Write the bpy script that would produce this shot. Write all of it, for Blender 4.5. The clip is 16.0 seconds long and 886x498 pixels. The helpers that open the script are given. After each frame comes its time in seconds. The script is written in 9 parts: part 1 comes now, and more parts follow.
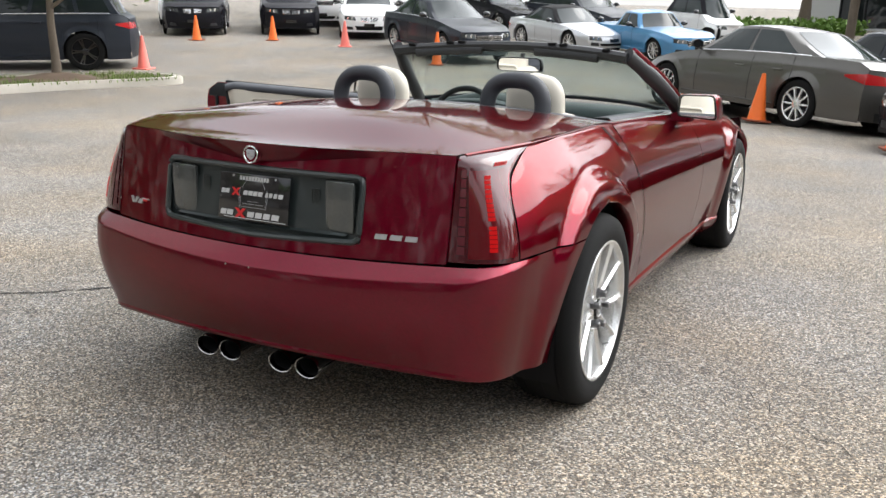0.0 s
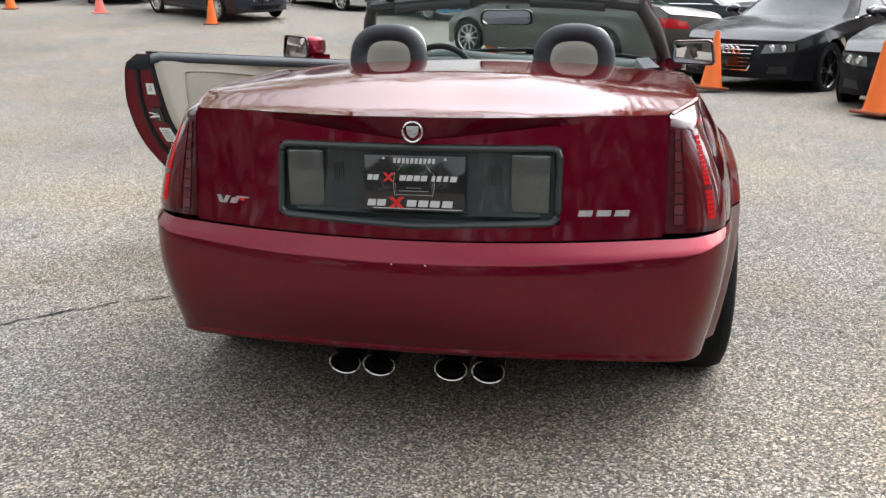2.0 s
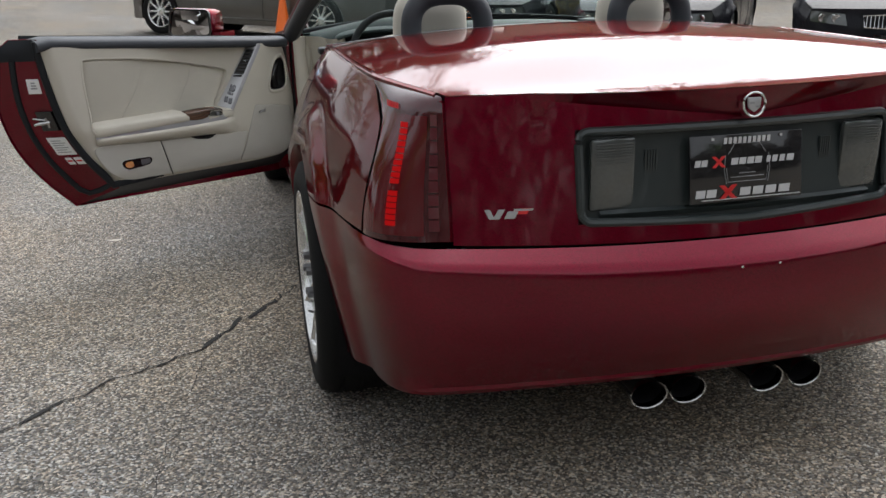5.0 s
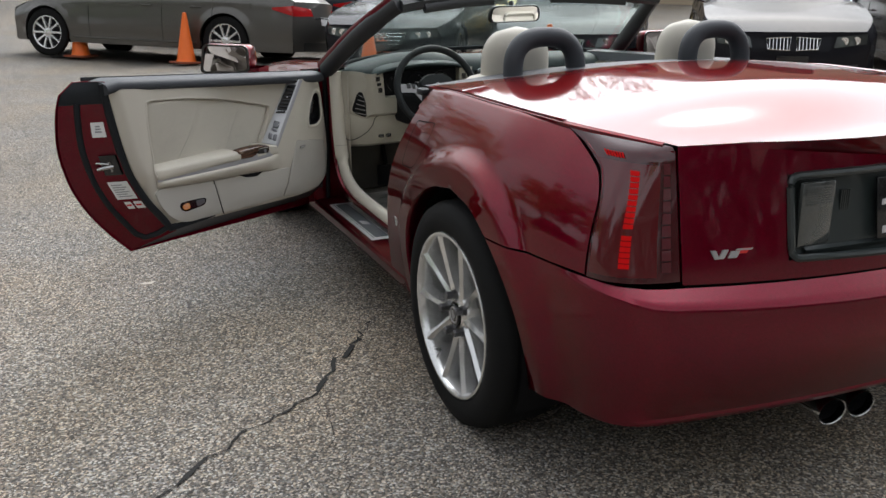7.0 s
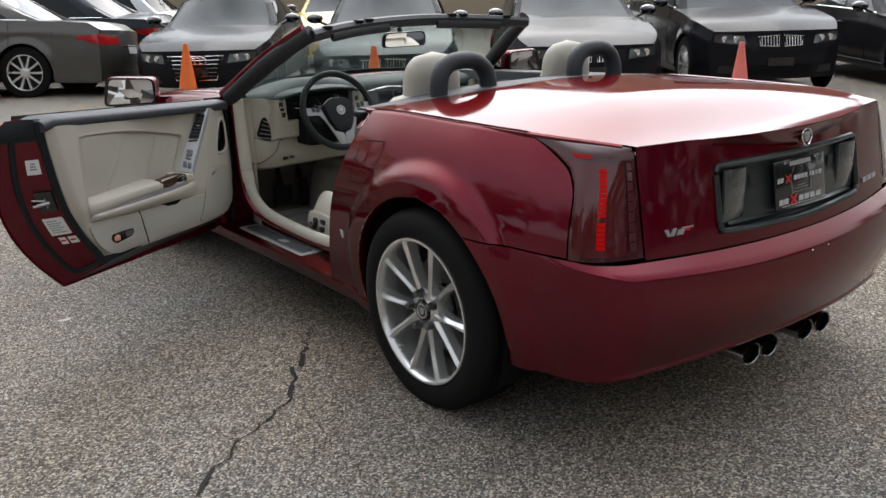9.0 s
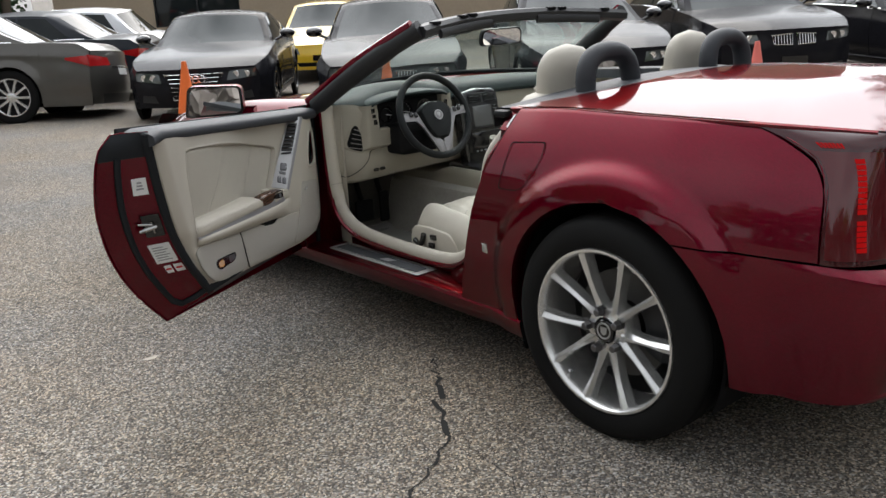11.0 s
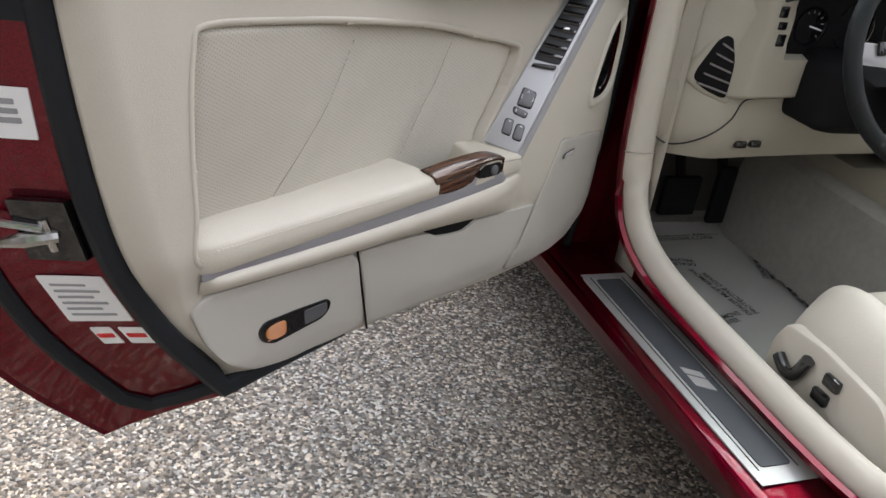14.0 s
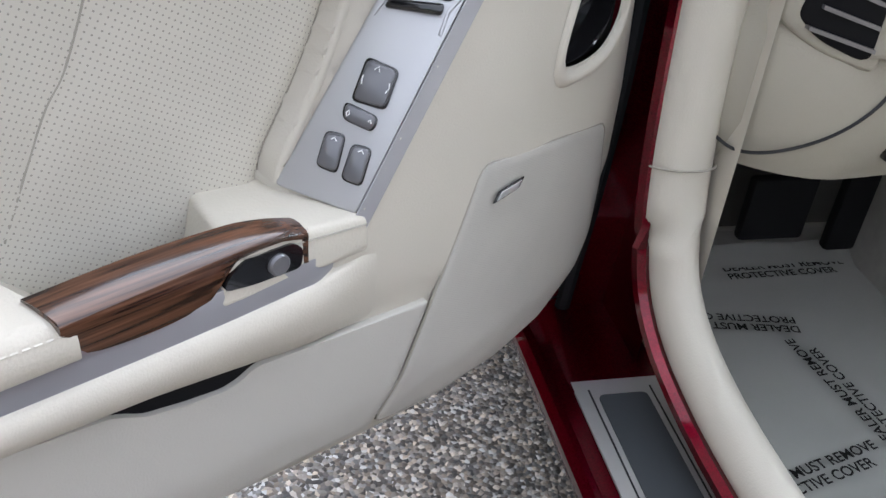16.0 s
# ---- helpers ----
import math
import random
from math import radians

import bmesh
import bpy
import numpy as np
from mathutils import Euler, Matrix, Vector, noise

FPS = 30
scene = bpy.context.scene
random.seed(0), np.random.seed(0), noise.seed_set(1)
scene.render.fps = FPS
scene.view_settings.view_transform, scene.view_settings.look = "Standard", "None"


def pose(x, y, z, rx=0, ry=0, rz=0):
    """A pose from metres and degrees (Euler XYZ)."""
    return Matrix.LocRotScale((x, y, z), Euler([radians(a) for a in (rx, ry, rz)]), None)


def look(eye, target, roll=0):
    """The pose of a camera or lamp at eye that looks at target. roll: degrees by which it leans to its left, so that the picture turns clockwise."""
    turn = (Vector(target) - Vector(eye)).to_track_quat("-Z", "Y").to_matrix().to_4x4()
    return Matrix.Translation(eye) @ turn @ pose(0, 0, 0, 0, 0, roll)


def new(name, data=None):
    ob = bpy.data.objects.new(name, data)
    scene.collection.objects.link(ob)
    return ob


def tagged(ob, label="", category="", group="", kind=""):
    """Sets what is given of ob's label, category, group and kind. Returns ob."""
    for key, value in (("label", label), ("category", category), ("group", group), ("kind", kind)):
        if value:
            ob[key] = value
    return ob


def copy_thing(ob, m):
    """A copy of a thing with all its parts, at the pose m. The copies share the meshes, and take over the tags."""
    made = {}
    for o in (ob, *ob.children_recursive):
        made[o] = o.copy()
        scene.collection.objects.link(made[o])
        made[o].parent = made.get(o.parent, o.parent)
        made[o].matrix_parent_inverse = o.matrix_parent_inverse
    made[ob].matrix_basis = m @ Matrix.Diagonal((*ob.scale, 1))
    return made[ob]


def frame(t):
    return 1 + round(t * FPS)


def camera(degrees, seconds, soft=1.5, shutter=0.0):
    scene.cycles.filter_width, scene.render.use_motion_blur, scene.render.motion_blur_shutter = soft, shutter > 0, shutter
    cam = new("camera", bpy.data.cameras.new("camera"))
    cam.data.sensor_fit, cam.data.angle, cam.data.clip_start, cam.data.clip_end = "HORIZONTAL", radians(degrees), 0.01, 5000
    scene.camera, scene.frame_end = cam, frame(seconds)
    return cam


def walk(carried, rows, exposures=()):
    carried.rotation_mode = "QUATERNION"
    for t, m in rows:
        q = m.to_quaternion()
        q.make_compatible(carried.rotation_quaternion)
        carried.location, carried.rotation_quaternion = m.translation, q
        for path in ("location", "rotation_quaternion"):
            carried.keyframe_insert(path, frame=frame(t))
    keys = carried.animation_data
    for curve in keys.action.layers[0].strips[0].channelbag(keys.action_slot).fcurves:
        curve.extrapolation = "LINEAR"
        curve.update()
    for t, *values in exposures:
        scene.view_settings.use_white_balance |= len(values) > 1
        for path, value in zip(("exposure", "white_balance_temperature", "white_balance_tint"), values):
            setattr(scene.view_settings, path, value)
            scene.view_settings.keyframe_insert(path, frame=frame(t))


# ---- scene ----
cam = camera(53.6, 16.0)
PATH = [
    (0, (1.739, -2.888, 1.292), (0.854, -1.162, 0.802), 1.3),
    (0.5, (1.422, -2.905, 1.274), (0.631, -1.142, 0.757), 1.4),
    (1, (1.113, -2.934, 1.255), (0.469, -1.126, 0.695), 1.2),
    (1.5, (0.794, -2.999, 1.272), (0.309, -1.146, 0.697), -0.3),
    (2, (0.486, -2.978, 1.258), (0.133, -1.094, 0.686), -0.5),
    (2.5, (0.186, -2.934, 1.255), (0.007, -1.028, 0.675), -0.6),
    (3, (-0.097, -2.907, 1.269), (-0.064, -0.993, 0.689), -1.5),
    (3.5, (-0.35, -2.754, 1.232), (-0.174, -0.844, 0.664), -0.9),
    (4, (-0.572, -2.621, 1.234), (-0.293, -0.726, 0.657), 0.3),
    (4.5, (-0.825, -2.555, 1.23), (-0.439, -0.69, 0.617), -0.4),
    (5, (-1.078, -2.429, 1.219), (-0.631, -0.587, 0.58), -1.3),
    (5.2, (-1.172, -2.347, 1.208), (-0.698, -0.513, 0.565), -1.4),
    (7.5, (-2.028, -2.215, 1.378), (-1.175, -0.512, 0.768), -0.8),
    (8, (-2.186, -2.324, 1.413), (-1.216, -0.691, 0.785), -1.0),
    (10.3, (-2.785, -1.85, 1.338), (-1.53, -0.39, 0.798), -2.0),
    (10.5, (-2.816, -1.777, 1.338), (-1.571, -0.313, 0.784), -2.3),
    (11, (-2.765, -1.559, 1.306), (-1.541, -0.077, 0.751), -3.2),
    (11.5, (-2.594, -1.215, 1.298), (-1.377, 0.277, 0.757), -1.7),
    (12, (-2.411, -0.827, 1.243), (-1.206, 0.648, 0.631), -0.9),
    (12.5, (-2.233, -0.466, 1.216), (-1.1, 1.014, 0.491), 0.3),
    (13, (-1.989, -0.179, 1.182), (-1.017, 1.38, 0.392), 4.2),
    (13.5, (-1.814, 0.043, 1.126), (-1.042, 1.686, 0.287), 7.4),
    (14, (-1.653, 0.236, 1.112), (-0.993, 1.884, 0.19), 8.6),
    (14.5, (-1.465, 0.433, 1.07), (-0.981, 2.091, 0.062), 8.0),
    (15, (-1.296, 0.601, 1.038), (-0.998, 2.284, 0.0), 6.9),
    (15.5, (-1.192, 0.784, 0.988), (-0.884, 2.463, -0.055), 6.0),
    (16, (-1.127, 0.929, 0.937), (-0.726, 2.534, -0.187), 5.3),
]
walk(cam, [(t, look(eye, target, roll)) for t, eye, target, roll in PATH],
     exposures=[(0, 0.55, 6500, 10), (1.5, 0.6, 6450, 10), (3.5, 0.38, 6400, 10), (4.5, 0.0, 6400, 10), (5, 0.0, 6400, 10), (7.5, 0.0, 6400, 10), (8, -0.2, 6400, 10), (11, -0.05, 6500, 10), (12, 0.0, 6600, 11), (13, 0.45, 6700, 12), (14.5, 0.8, 6200, 13), (16, 1.2, 5950, 13)])

# ---------------------------------------------------------------- light
world = bpy.data.worlds.new("sky")
scene.world = world
world.use_nodes = True
wn, wl = world.node_tree.nodes, world.node_tree.links
wn.clear()
SUN_EL, SUN_ROT = radians(40), radians(42)
sky = wn.new("ShaderNodeTexSky")
sky.sky_type, sky.sun_disc = "NISHITA", False
sky.sun_elevation, sky.sun_rotation, sky.dust_density, sky.air_density = SUN_EL, SUN_ROT, 3.0, 1.0
gen = wn.new("ShaderNodeTexCoord")
cloud = wn.new("ShaderNodeTexNoise")
cloud.inputs["Scale"].default_value, cloud.inputs["Detail"].default_value = 2.2, 6
cramp = wn.new("ShaderNodeValToRGB")
cramp.color_ramp.elements[0].position, cramp.color_ramp.elements[1].position = 0.30, 0.62
cramp.color_ramp.elements[0].color = (0.45, 0.45, 0.45, 1)
wmix = wn.new("ShaderNodeMix")
wmix.data_type = "RGBA"
back = wn.new("ShaderNodeBackground")
back.inputs["Strength"].default_value = 0.10
wout = wn.new("ShaderNodeOutputWorld")
wl.new(gen.outputs["Generated"], cloud.inputs["Vector"])
wl.new(cloud.outputs["Fac"], cramp.inputs["Fac"])
# thin cloud glows round the hidden sun
toward = Vector((math.sin(SUN_ROT) * math.cos(SUN_EL), math.cos(SUN_ROT) * math.cos(SUN_EL), math.sin(SUN_EL)))
dotn = wn.new("ShaderNodeVectorMath")
dotn.operation = "DOT_PRODUCT"
dotn.inputs[1].default_value = toward
glow = wn.new("ShaderNodeMapRange")
glow.inputs["From Min"].default_value, glow.inputs["From Max"].default_value = 0.42, 1.0
glow.inputs["To Min"].default_value, glow.inputs["To Max"].default_value = 0.82, 3.8
glow.interpolation_type = "SMOOTHSTEP"
lit = wn.new("ShaderNodeMix")
lit.data_type, lit.blend_type = "RGBA", "MULTIPLY"
lit.inputs["Factor"].default_value = 1.0
lit.inputs["A"].default_value = (11.5, 11.8, 12.2, 1)
wl.new(gen.outputs["Generated"], dotn.inputs[0])
wl.new(dotn.outputs["Value"], glow.inputs["Value"])
wl.new(glow.outputs["Result"], lit.inputs["B"])
wl.new(lit.outputs["Result"], wmix.inputs["B"])
wl.new(cramp.outputs["Color"], wmix.inputs["Factor"])
wl.new(sky.outputs["Color"], wmix.inputs["A"])
wl.new(wmix.outputs["Result"], back.inputs["Color"])
wl.new(back.outputs["Background"], wout.inputs["Surface"])
sun_data = bpy.data.lights.new("sun", "SUN")
sun_data.energy, sun_data.angle, sun_data.color = 0.7, radians(34), (1.0, 0.96, 0.9)
sun = new("sun", sun_data)
sun_dir = Vector((math.sin(SUN_ROT) * math.cos(SUN_EL), math.cos(SUN_ROT) * math.cos(SUN_EL), math.sin(SUN_EL)))
sun.matrix_world = look(sun_dir * 60, (0, 0, 0))


# ---------------------------------------------------------------- materials
def make(name, color, rough=0.5, metal=0.0, coat=0.0, vary=0.0, scale=20.0, bump=0.0, bump_scale=200.0, emit=None, power=0.0, trans=0.0, ior=1.45, spec=0.5):
    """A principled material whose colour and roughness drift at two scales, with fine relief."""
    m = bpy.data.materials.new(name)
    m.use_nodes = True
    n, l = m.node_tree.nodes, m.node_tree.links
    b = n["Principled BSDF"]
    b.inputs["Base Color"].default_value = (*color, 1)
    b.inputs["Roughness"].default_value, b.inputs["Metallic"].default_value = rough, metal
    b.inputs["Coat Weight"].default_value, b.inputs["Coat Roughness"].default_value = coat, 0.03
    b.inputs["Transmission Weight"].default_value, b.inputs["IOR"].default_value = trans, ior
    b.inputs["Specular IOR Level"].default_value = spec
    if emit:
        b.inputs["Emission Color"].default_value, b.inputs["Emission Strength"].default_value = (*emit, 1), power
    if vary or bump:
        co = n.new("ShaderNodeTexCoord")
    if vary:
        big, fine, add, mp = n.new("ShaderNodeTexNoise"), n.new("ShaderNodeTexNoise"), n.new("ShaderNodeMath"), n.new("ShaderNodeMix")
        big.inputs["Scale"].default_value, fine.inputs["Scale"].default_value, fine.inputs["Detail"].default_value = scale * 0.15, scale, 8
        add.operation = "ADD"
        mp.data_type, mp.clamp_factor = "RGBA", True
        mp.inputs["A"].default_value = (*[c * (1 - vary) for c in color], 1)
        mp.inputs["B"].default_value = (*[min(1, c * (1 + vary)) for c in color], 1)
        half = n.new("ShaderNodeMath")
        half.operation = "MULTIPLY"
        half.inputs[1].default_value = 0.5
        l.new(co.outputs["Object"], big.inputs["Vector"])
        l.new(co.outputs["Object"], fine.inputs["Vector"])
        l.new(big.outputs["Fac"], add.inputs[0])
        l.new(fine.outputs["Fac"], add.inputs[1])
        l.new(add.outputs[0], half.inputs[0])
        l.new(half.outputs[0], mp.inputs["Factor"])
        l.new(mp.outputs["Result"], b.inputs["Base Color"])
        mr = n.new("ShaderNodeMapRange")
        mr.inputs["To Min"].default_value, mr.inputs["To Max"].default_value = rough * (1 - 0.35 * vary), min(1, rough * (1 + 0.35 * vary))
        l.new(half.outputs[0], mr.inputs["Value"])
        l.new(mr.outputs["Result"], b.inputs["Roughness"])
    if bump:
        bn, bp = n.new("ShaderNodeTexNoise"), n.new("ShaderNodeBump")
        bn.inputs["Scale"].default_value, bn.inputs["Detail"].default_value = bump_scale, 6
        bp.inputs["Strength"].default_value, bp.inputs["Distance"].default_value = bump, 0.002
        l.new(co.outputs["Object"], bn.inputs["Vector"])
        l.new(bn.outputs["Fac"], bp.inputs["Height"])
        l.new(bp.outputs["Normal"], b.inputs["Normal"])
    return m


def paint_flake(name, color, flake, rough=0.35, metal=0.6, coat=0.85, tint=None, spec=0.5):
    """Metallic car paint: a flaked base under a clear coat, with faint waviness."""
    m = make(name, color, rough, metal, coat, spec=spec)
    n, l = m.node_tree.nodes, m.node_tree.links
    b = n["Principled BSDF"]
    if tint:
        b.inputs["Specular Tint"].default_value = (*tint, 1)
    co, v, mix = n.new("ShaderNodeTexCoord"), n.new("ShaderNodeTexVoronoi"), n.new("ShaderNodeMix")
    v.inputs["Scale"].default_value = 900
    mix.data_type = "RGBA"
    mix.inputs["A"].default_value, mix.inputs["B"].default_value = (*color, 1), (*flake, 1)
    l.new(co.outputs["Object"], v.inputs["Vector"])
    sep = n.new("ShaderNodeSeparateColor")
    l.new(v.outputs["Color"], sep.inputs["Color"])
    l.new(sep.outputs[0], mix.inputs["Factor"])
    l.new(mix.outputs["Result"], b.inputs["Base Color"])
    dust, mr = n.new("ShaderNodeTexNoise"), n.new("ShaderNodeMapRange")
    dust.inputs["Scale"].default_value, dust.inputs["Detail"].default_value = 6, 8
    mr.inputs["To Min"].default_value, mr.inputs["To Max"].default_value = 0.03, 0.075
    l.new(co.outputs["Object"], dust.inputs["Vector"])
    l.new(dust.outputs["Fac"], mr.inputs["Value"])
    l.new(mr.outputs["Result"], b.inputs["Coat Roughness"])
    return m


def asphalt_material():
    """Worn asphalt with light and dark aggregate showing."""
    m = make("asphalt", (0.2, 0.19, 0.18), 0.85)
    n, l = m.node_tree.nodes, m.node_tree.links
    b = n["Principled BSDF"]
    co = n.new("ShaderNodeTexCoord")
    v = n.new("ShaderNodeTexVoronoi")
    v.inputs["Scale"].default_value = 165
    sep = n.new("ShaderNodeSeparateColor")
    ramp = n.new("ShaderNodeValToRGB")
    els = ramp.color_ramp.elements
    els[0].position, els[0].color = 0.0, (0.04, 0.037, 0.034, 1)
    els[1].position, els[1].color = 1.0, (0.54, 0.505, 0.455, 1)
    e = els.new(0.35)
    e.color = (0.108, 0.1, 0.09, 1)
    e = els.new(0.75)
    e.color = (0.25, 0.23, 0.206, 1)
    big = n.new("ShaderNodeTexNoise")
    big.inputs["Scale"].default_value, big.inputs["Detail"].default_value, big.inputs["Roughness"].default_value = 0.35, 9, 0.6
    br = n.new("ShaderNodeMapRange")
    br.inputs["From Min"].default_value, br.inputs["From Max"].default_value = 0.3, 0.7
    br.inputs["To Min"].default_value, br.inputs["To Max"].default_value = 0.72, 1.22
    mul = n.new("ShaderNodeMix")
    mul.data_type, mul.blend_type = "RGBA", "MULTIPLY"
    mul.inputs["Factor"].default_value = 1.0
    spot = n.new("ShaderNodeTexNoise")
    spot.inputs["Scale"].default_value, spot.inputs["Detail"].default_value = 7, 4
    sr = n.new("ShaderNodeMapRange")
    sr.inputs["From Min"].default_value, sr.inputs["From Max"].default_value = 0.66, 0.74
    sr.inputs["To Min"].default_value, sr.inputs["To Max"].default_value = 1.0, 0.55
    mul2 = n.new("ShaderNodeMix")
    mul2.data_type, mul2.blend_type = "RGBA", "MULTIPLY"
    mul2.inputs["Factor"].default_value = 1.0
    for t in (v, big, spot):
        l.new(co.outputs["Object"], t.inputs["Vector"])
    l.new(v.outputs["Color"], sep.inputs["Color"])
    l.new(sep.outputs[0], ramp.inputs["Fac"])
    l.new(big.outputs["Fac"], br.inputs["Value"])
    l.new(spot.outputs["Fac"], sr.inputs["Value"])
    l.new(ramp.outputs["Color"], mul.inputs["A"])
    l.new(br.outputs["Result"], mul.inputs["B"])
    l.new(mul.outputs["Result"], mul2.inputs["A"])
    l.new(sr.outputs["Result"], mul2.inputs["B"])
    # warm worn patches, fines between the stones
    hue, hr = n.new("ShaderNodeTexNoise"), n.new("ShaderNodeValToRGB")
    hue.inputs["Scale"].default_value, hue.inputs["Detail"].default_value = 0.9, 6
    hr.color_ramp.elements[0].position, hr.color_ramp.elements[0].color = 0.35, (0.97, 1.0, 1.04, 1)
    hr.color_ramp.elements[1].position, hr.color_ramp.elements[1].color = 0.68, (1.08, 1.0, 0.88, 1)
    mul3 = n.new("ShaderNodeMix")
    mul3.data_type, mul3.blend_type = "RGBA", "MULTIPLY"
    mul3.inputs["Factor"].default_value = 1.0
    stone, st = n.new("ShaderNodeSeparateColor"), n.new("ShaderNodeValToRGB")
    st.color_ramp.elements[0].color, st.color_ramp.elements[1].color = (0.94, 1.0, 1.06, 1), (1.12, 0.99, 0.84, 1)
    mul4 = n.new("ShaderNodeMix")
    mul4.data_type, mul4.blend_type = "RGBA", "MULTIPLY"
    mul4.inputs["Factor"].default_value = 1.0
    l.new(co.outputs["Object"], hue.inputs["Vector"])
    l.new(hue.outputs["Fac"], hr.inputs["Fac"])
    l.new(v.outputs["Color"], stone.inputs["Color"])
    l.new(stone.outputs[1], st.inputs["Fac"])
    l.new(mul2.outputs["Result"], mul3.inputs["A"])
    l.new(hr.outputs["Color"], mul3.inputs["B"])
    l.new(mul3.outputs["Result"], mul4.inputs["A"])
    l.new(st.outputs["Color"], mul4.inputs["B"])
    l.new(mul4.outputs["Result"], b.inputs["Base Color"])
    bp = n.new("ShaderNodeBump")
    bp.inputs["Strength"].default_value, bp.inputs["Distance"].default_value = 0.8, 0.004
    bp.invert = True
    l.new(v.outputs["Distance"], bp.inputs["Height"])
    l.new(bp.outputs["Normal"], b.inputs["Normal"])
    return m


def wood_material():
    m = make("walnut", (0.12, 0.05, 0.025), 0.25, coat=0.35)
    n, l = m.node_tree.nodes, m.node_tree.links
    b = n["Principled BSDF"]
    co, mp, w, r = n.new("ShaderNodeTexCoord"), n.new("ShaderNodeMapping"), n.new("ShaderNodeTexNoise"), n.new("ShaderNodeValToRGB")
    mp.inputs["Scale"].default_value = (7, 330, 330)
    w.inputs["Scale"].default_value, w.inputs["Detail"].default_value = 1.0, 8
    r.color_ramp.elements[0].position, r.color_ramp.elements[0].color = 0.35, (0.012, 0.006, 0.004, 1)
    r.color_ramp.elements[1].position, r.color_ramp.elements[1].color = 0.68, (0.135, 0.06, 0.032, 1)
    l.new(co.outputs["Object"], mp.inputs["Vector"])
    l.new(mp.outputs["Vector"], w.inputs["Vector"])
    l.new(w.outputs["Fac"], r.inputs["Fac"])
    l.new(r.outputs["Color"], b.inputs["Base Color"])
    return m


def dotted(name, color, hole, pitch, rough, axis=(1, 1)):
    """Leather or grille with a regular pattern of small holes in the plane of local x and z."""
    m = make(name, color, rough, vary=0.13, scale=22)
    n, l = m.node_tree.nodes, m.node_tree.links
    b = n["Principled BSDF"]
    co, sx = n.new("ShaderNodeTexCoord"), n.new("ShaderNodeSeparateXYZ")
    l.new(co.outputs["Object"], sx.inputs[0])
    dist = []
    rot = {"X": (1, 0.6), "Z": (-0.6, 1)}
    for key in ("X", "Z"):
        a, c, s = n.new("ShaderNodeMath"), n.new("ShaderNodeMath"), n.new("ShaderNodeMath")
        a.operation = c.operation = "MULTIPLY"
        l.new(sx.outputs["X"], a.inputs[0])
        l.new(sx.outputs["Z"], c.inputs[0])
        a.inputs[1].default_value, c.inputs[1].default_value = rot[key][0] / pitch, rot[key][1] / pitch
        s.operation = "ADD"
        l.new(a.outputs[0], s.inputs[0])
        l.new(c.outputs[0], s.inputs[1])
        fr, su, sq = n.new("ShaderNodeMath"), n.new("ShaderNodeMath"), n.new("ShaderNodeMath")
        fr.operation, su.operation, sq.operation = "FRACT", "SUBTRACT", "MULTIPLY"
        l.new(s.outputs[0], fr.inputs[0])
        l.new(fr.outputs[0], su.inputs[0])
        su.inputs[1].default_value = 0.5
        l.new(su.outputs[0], sq.inputs[0])
        l.new(su.outputs[0], sq.inputs[1])
        dist.append(sq)
    ad, lt, mx = n.new("ShaderNodeMath"), n.new("ShaderNodeMath"), n.new("ShaderNodeMix")
    ad.operation, lt.operation = "ADD", "LESS_THAN"
    l.new(dist[0].outputs[0], ad.inputs[0])
    l.new(dist[1].outputs[0], ad.inputs[1])
    l.new(ad.outputs[0], lt.inputs[0])
    lt.inputs[1].default_value = 0.024
    mx.data_type = "RGBA"
    src = b.inputs["Base Color"].links[0].from_socket
    l.new(src, mx.inputs["A"])
    mx.inputs["B"].default_value = (*hole, 1)
    l.new(lt.outputs[0], mx.inputs["Factor"])
    l.new(mx.outputs["Result"], b.inputs["Base Color"])
    return m


ASPHALT = asphalt_material()
RED = paint_flake("red_paint", (0.095, 0.0004, 0.0085), (0.215, 0.001, 0.02), 0.35, 0.97, 1.0, (0.35, 0.03, 0.08))
RED.node_tree.nodes["Principled BSDF"].inputs["Coat IOR"].default_value = 1.42
RED_JAMB = paint_flake("red_jamb_paint", (0.08, 0.0003, 0.006), (0.185, 0.001, 0.014), 0.3, 0.9, 0.8, (0.5, 0.06, 0.12))
TYRE = make("tyre_rubber", (0.007, 0.007, 0.007), 0.85, vary=0.25, scale=40, bump=0.3, bump_scale=300, spec=0.25)
SILVER = make("silver_wheel", (0.74, 0.74, 0.73), 0.24, 0.75, 0.5, vary=0.05, scale=30)
CHROME = make("chrome", (0.85, 0.85, 0.86), 0.08, 1.0, vary=0.05, scale=15)
STEEL = make("brushed_steel", (0.66, 0.66, 0.66), 0.38, 0.75, vary=0.08, scale=60)
SATIN = make("satin_aluminium_trim", (0.46, 0.46, 0.47), 0.38, 0.6, vary=0.05, scale=40)
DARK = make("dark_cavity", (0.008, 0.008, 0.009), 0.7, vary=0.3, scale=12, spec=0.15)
CARPET = make("shale_carpet", (0.16, 0.15, 0.125), 0.95, vary=0.2, scale=60, bump=0.5, bump_scale=700, spec=0.1)
BLACK = make("black_plastic", (0.02, 0.021, 0.023), 0.45, vary=0.2, scale=25, bump=0.15, bump_scale=500)
GLOSS = make("gloss_black", (0.008, 0.008, 0.009), 0.12, coat=0.6, vary=0.2, scale=10)
WHEELSKIN = make("black_wheel_leather", (0.010, 0.012, 0.013), 0.5, vary=0.2, scale=18, bump=0.3, bump_scale=380, spec=0.28)
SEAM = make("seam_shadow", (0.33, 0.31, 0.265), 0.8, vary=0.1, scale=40)
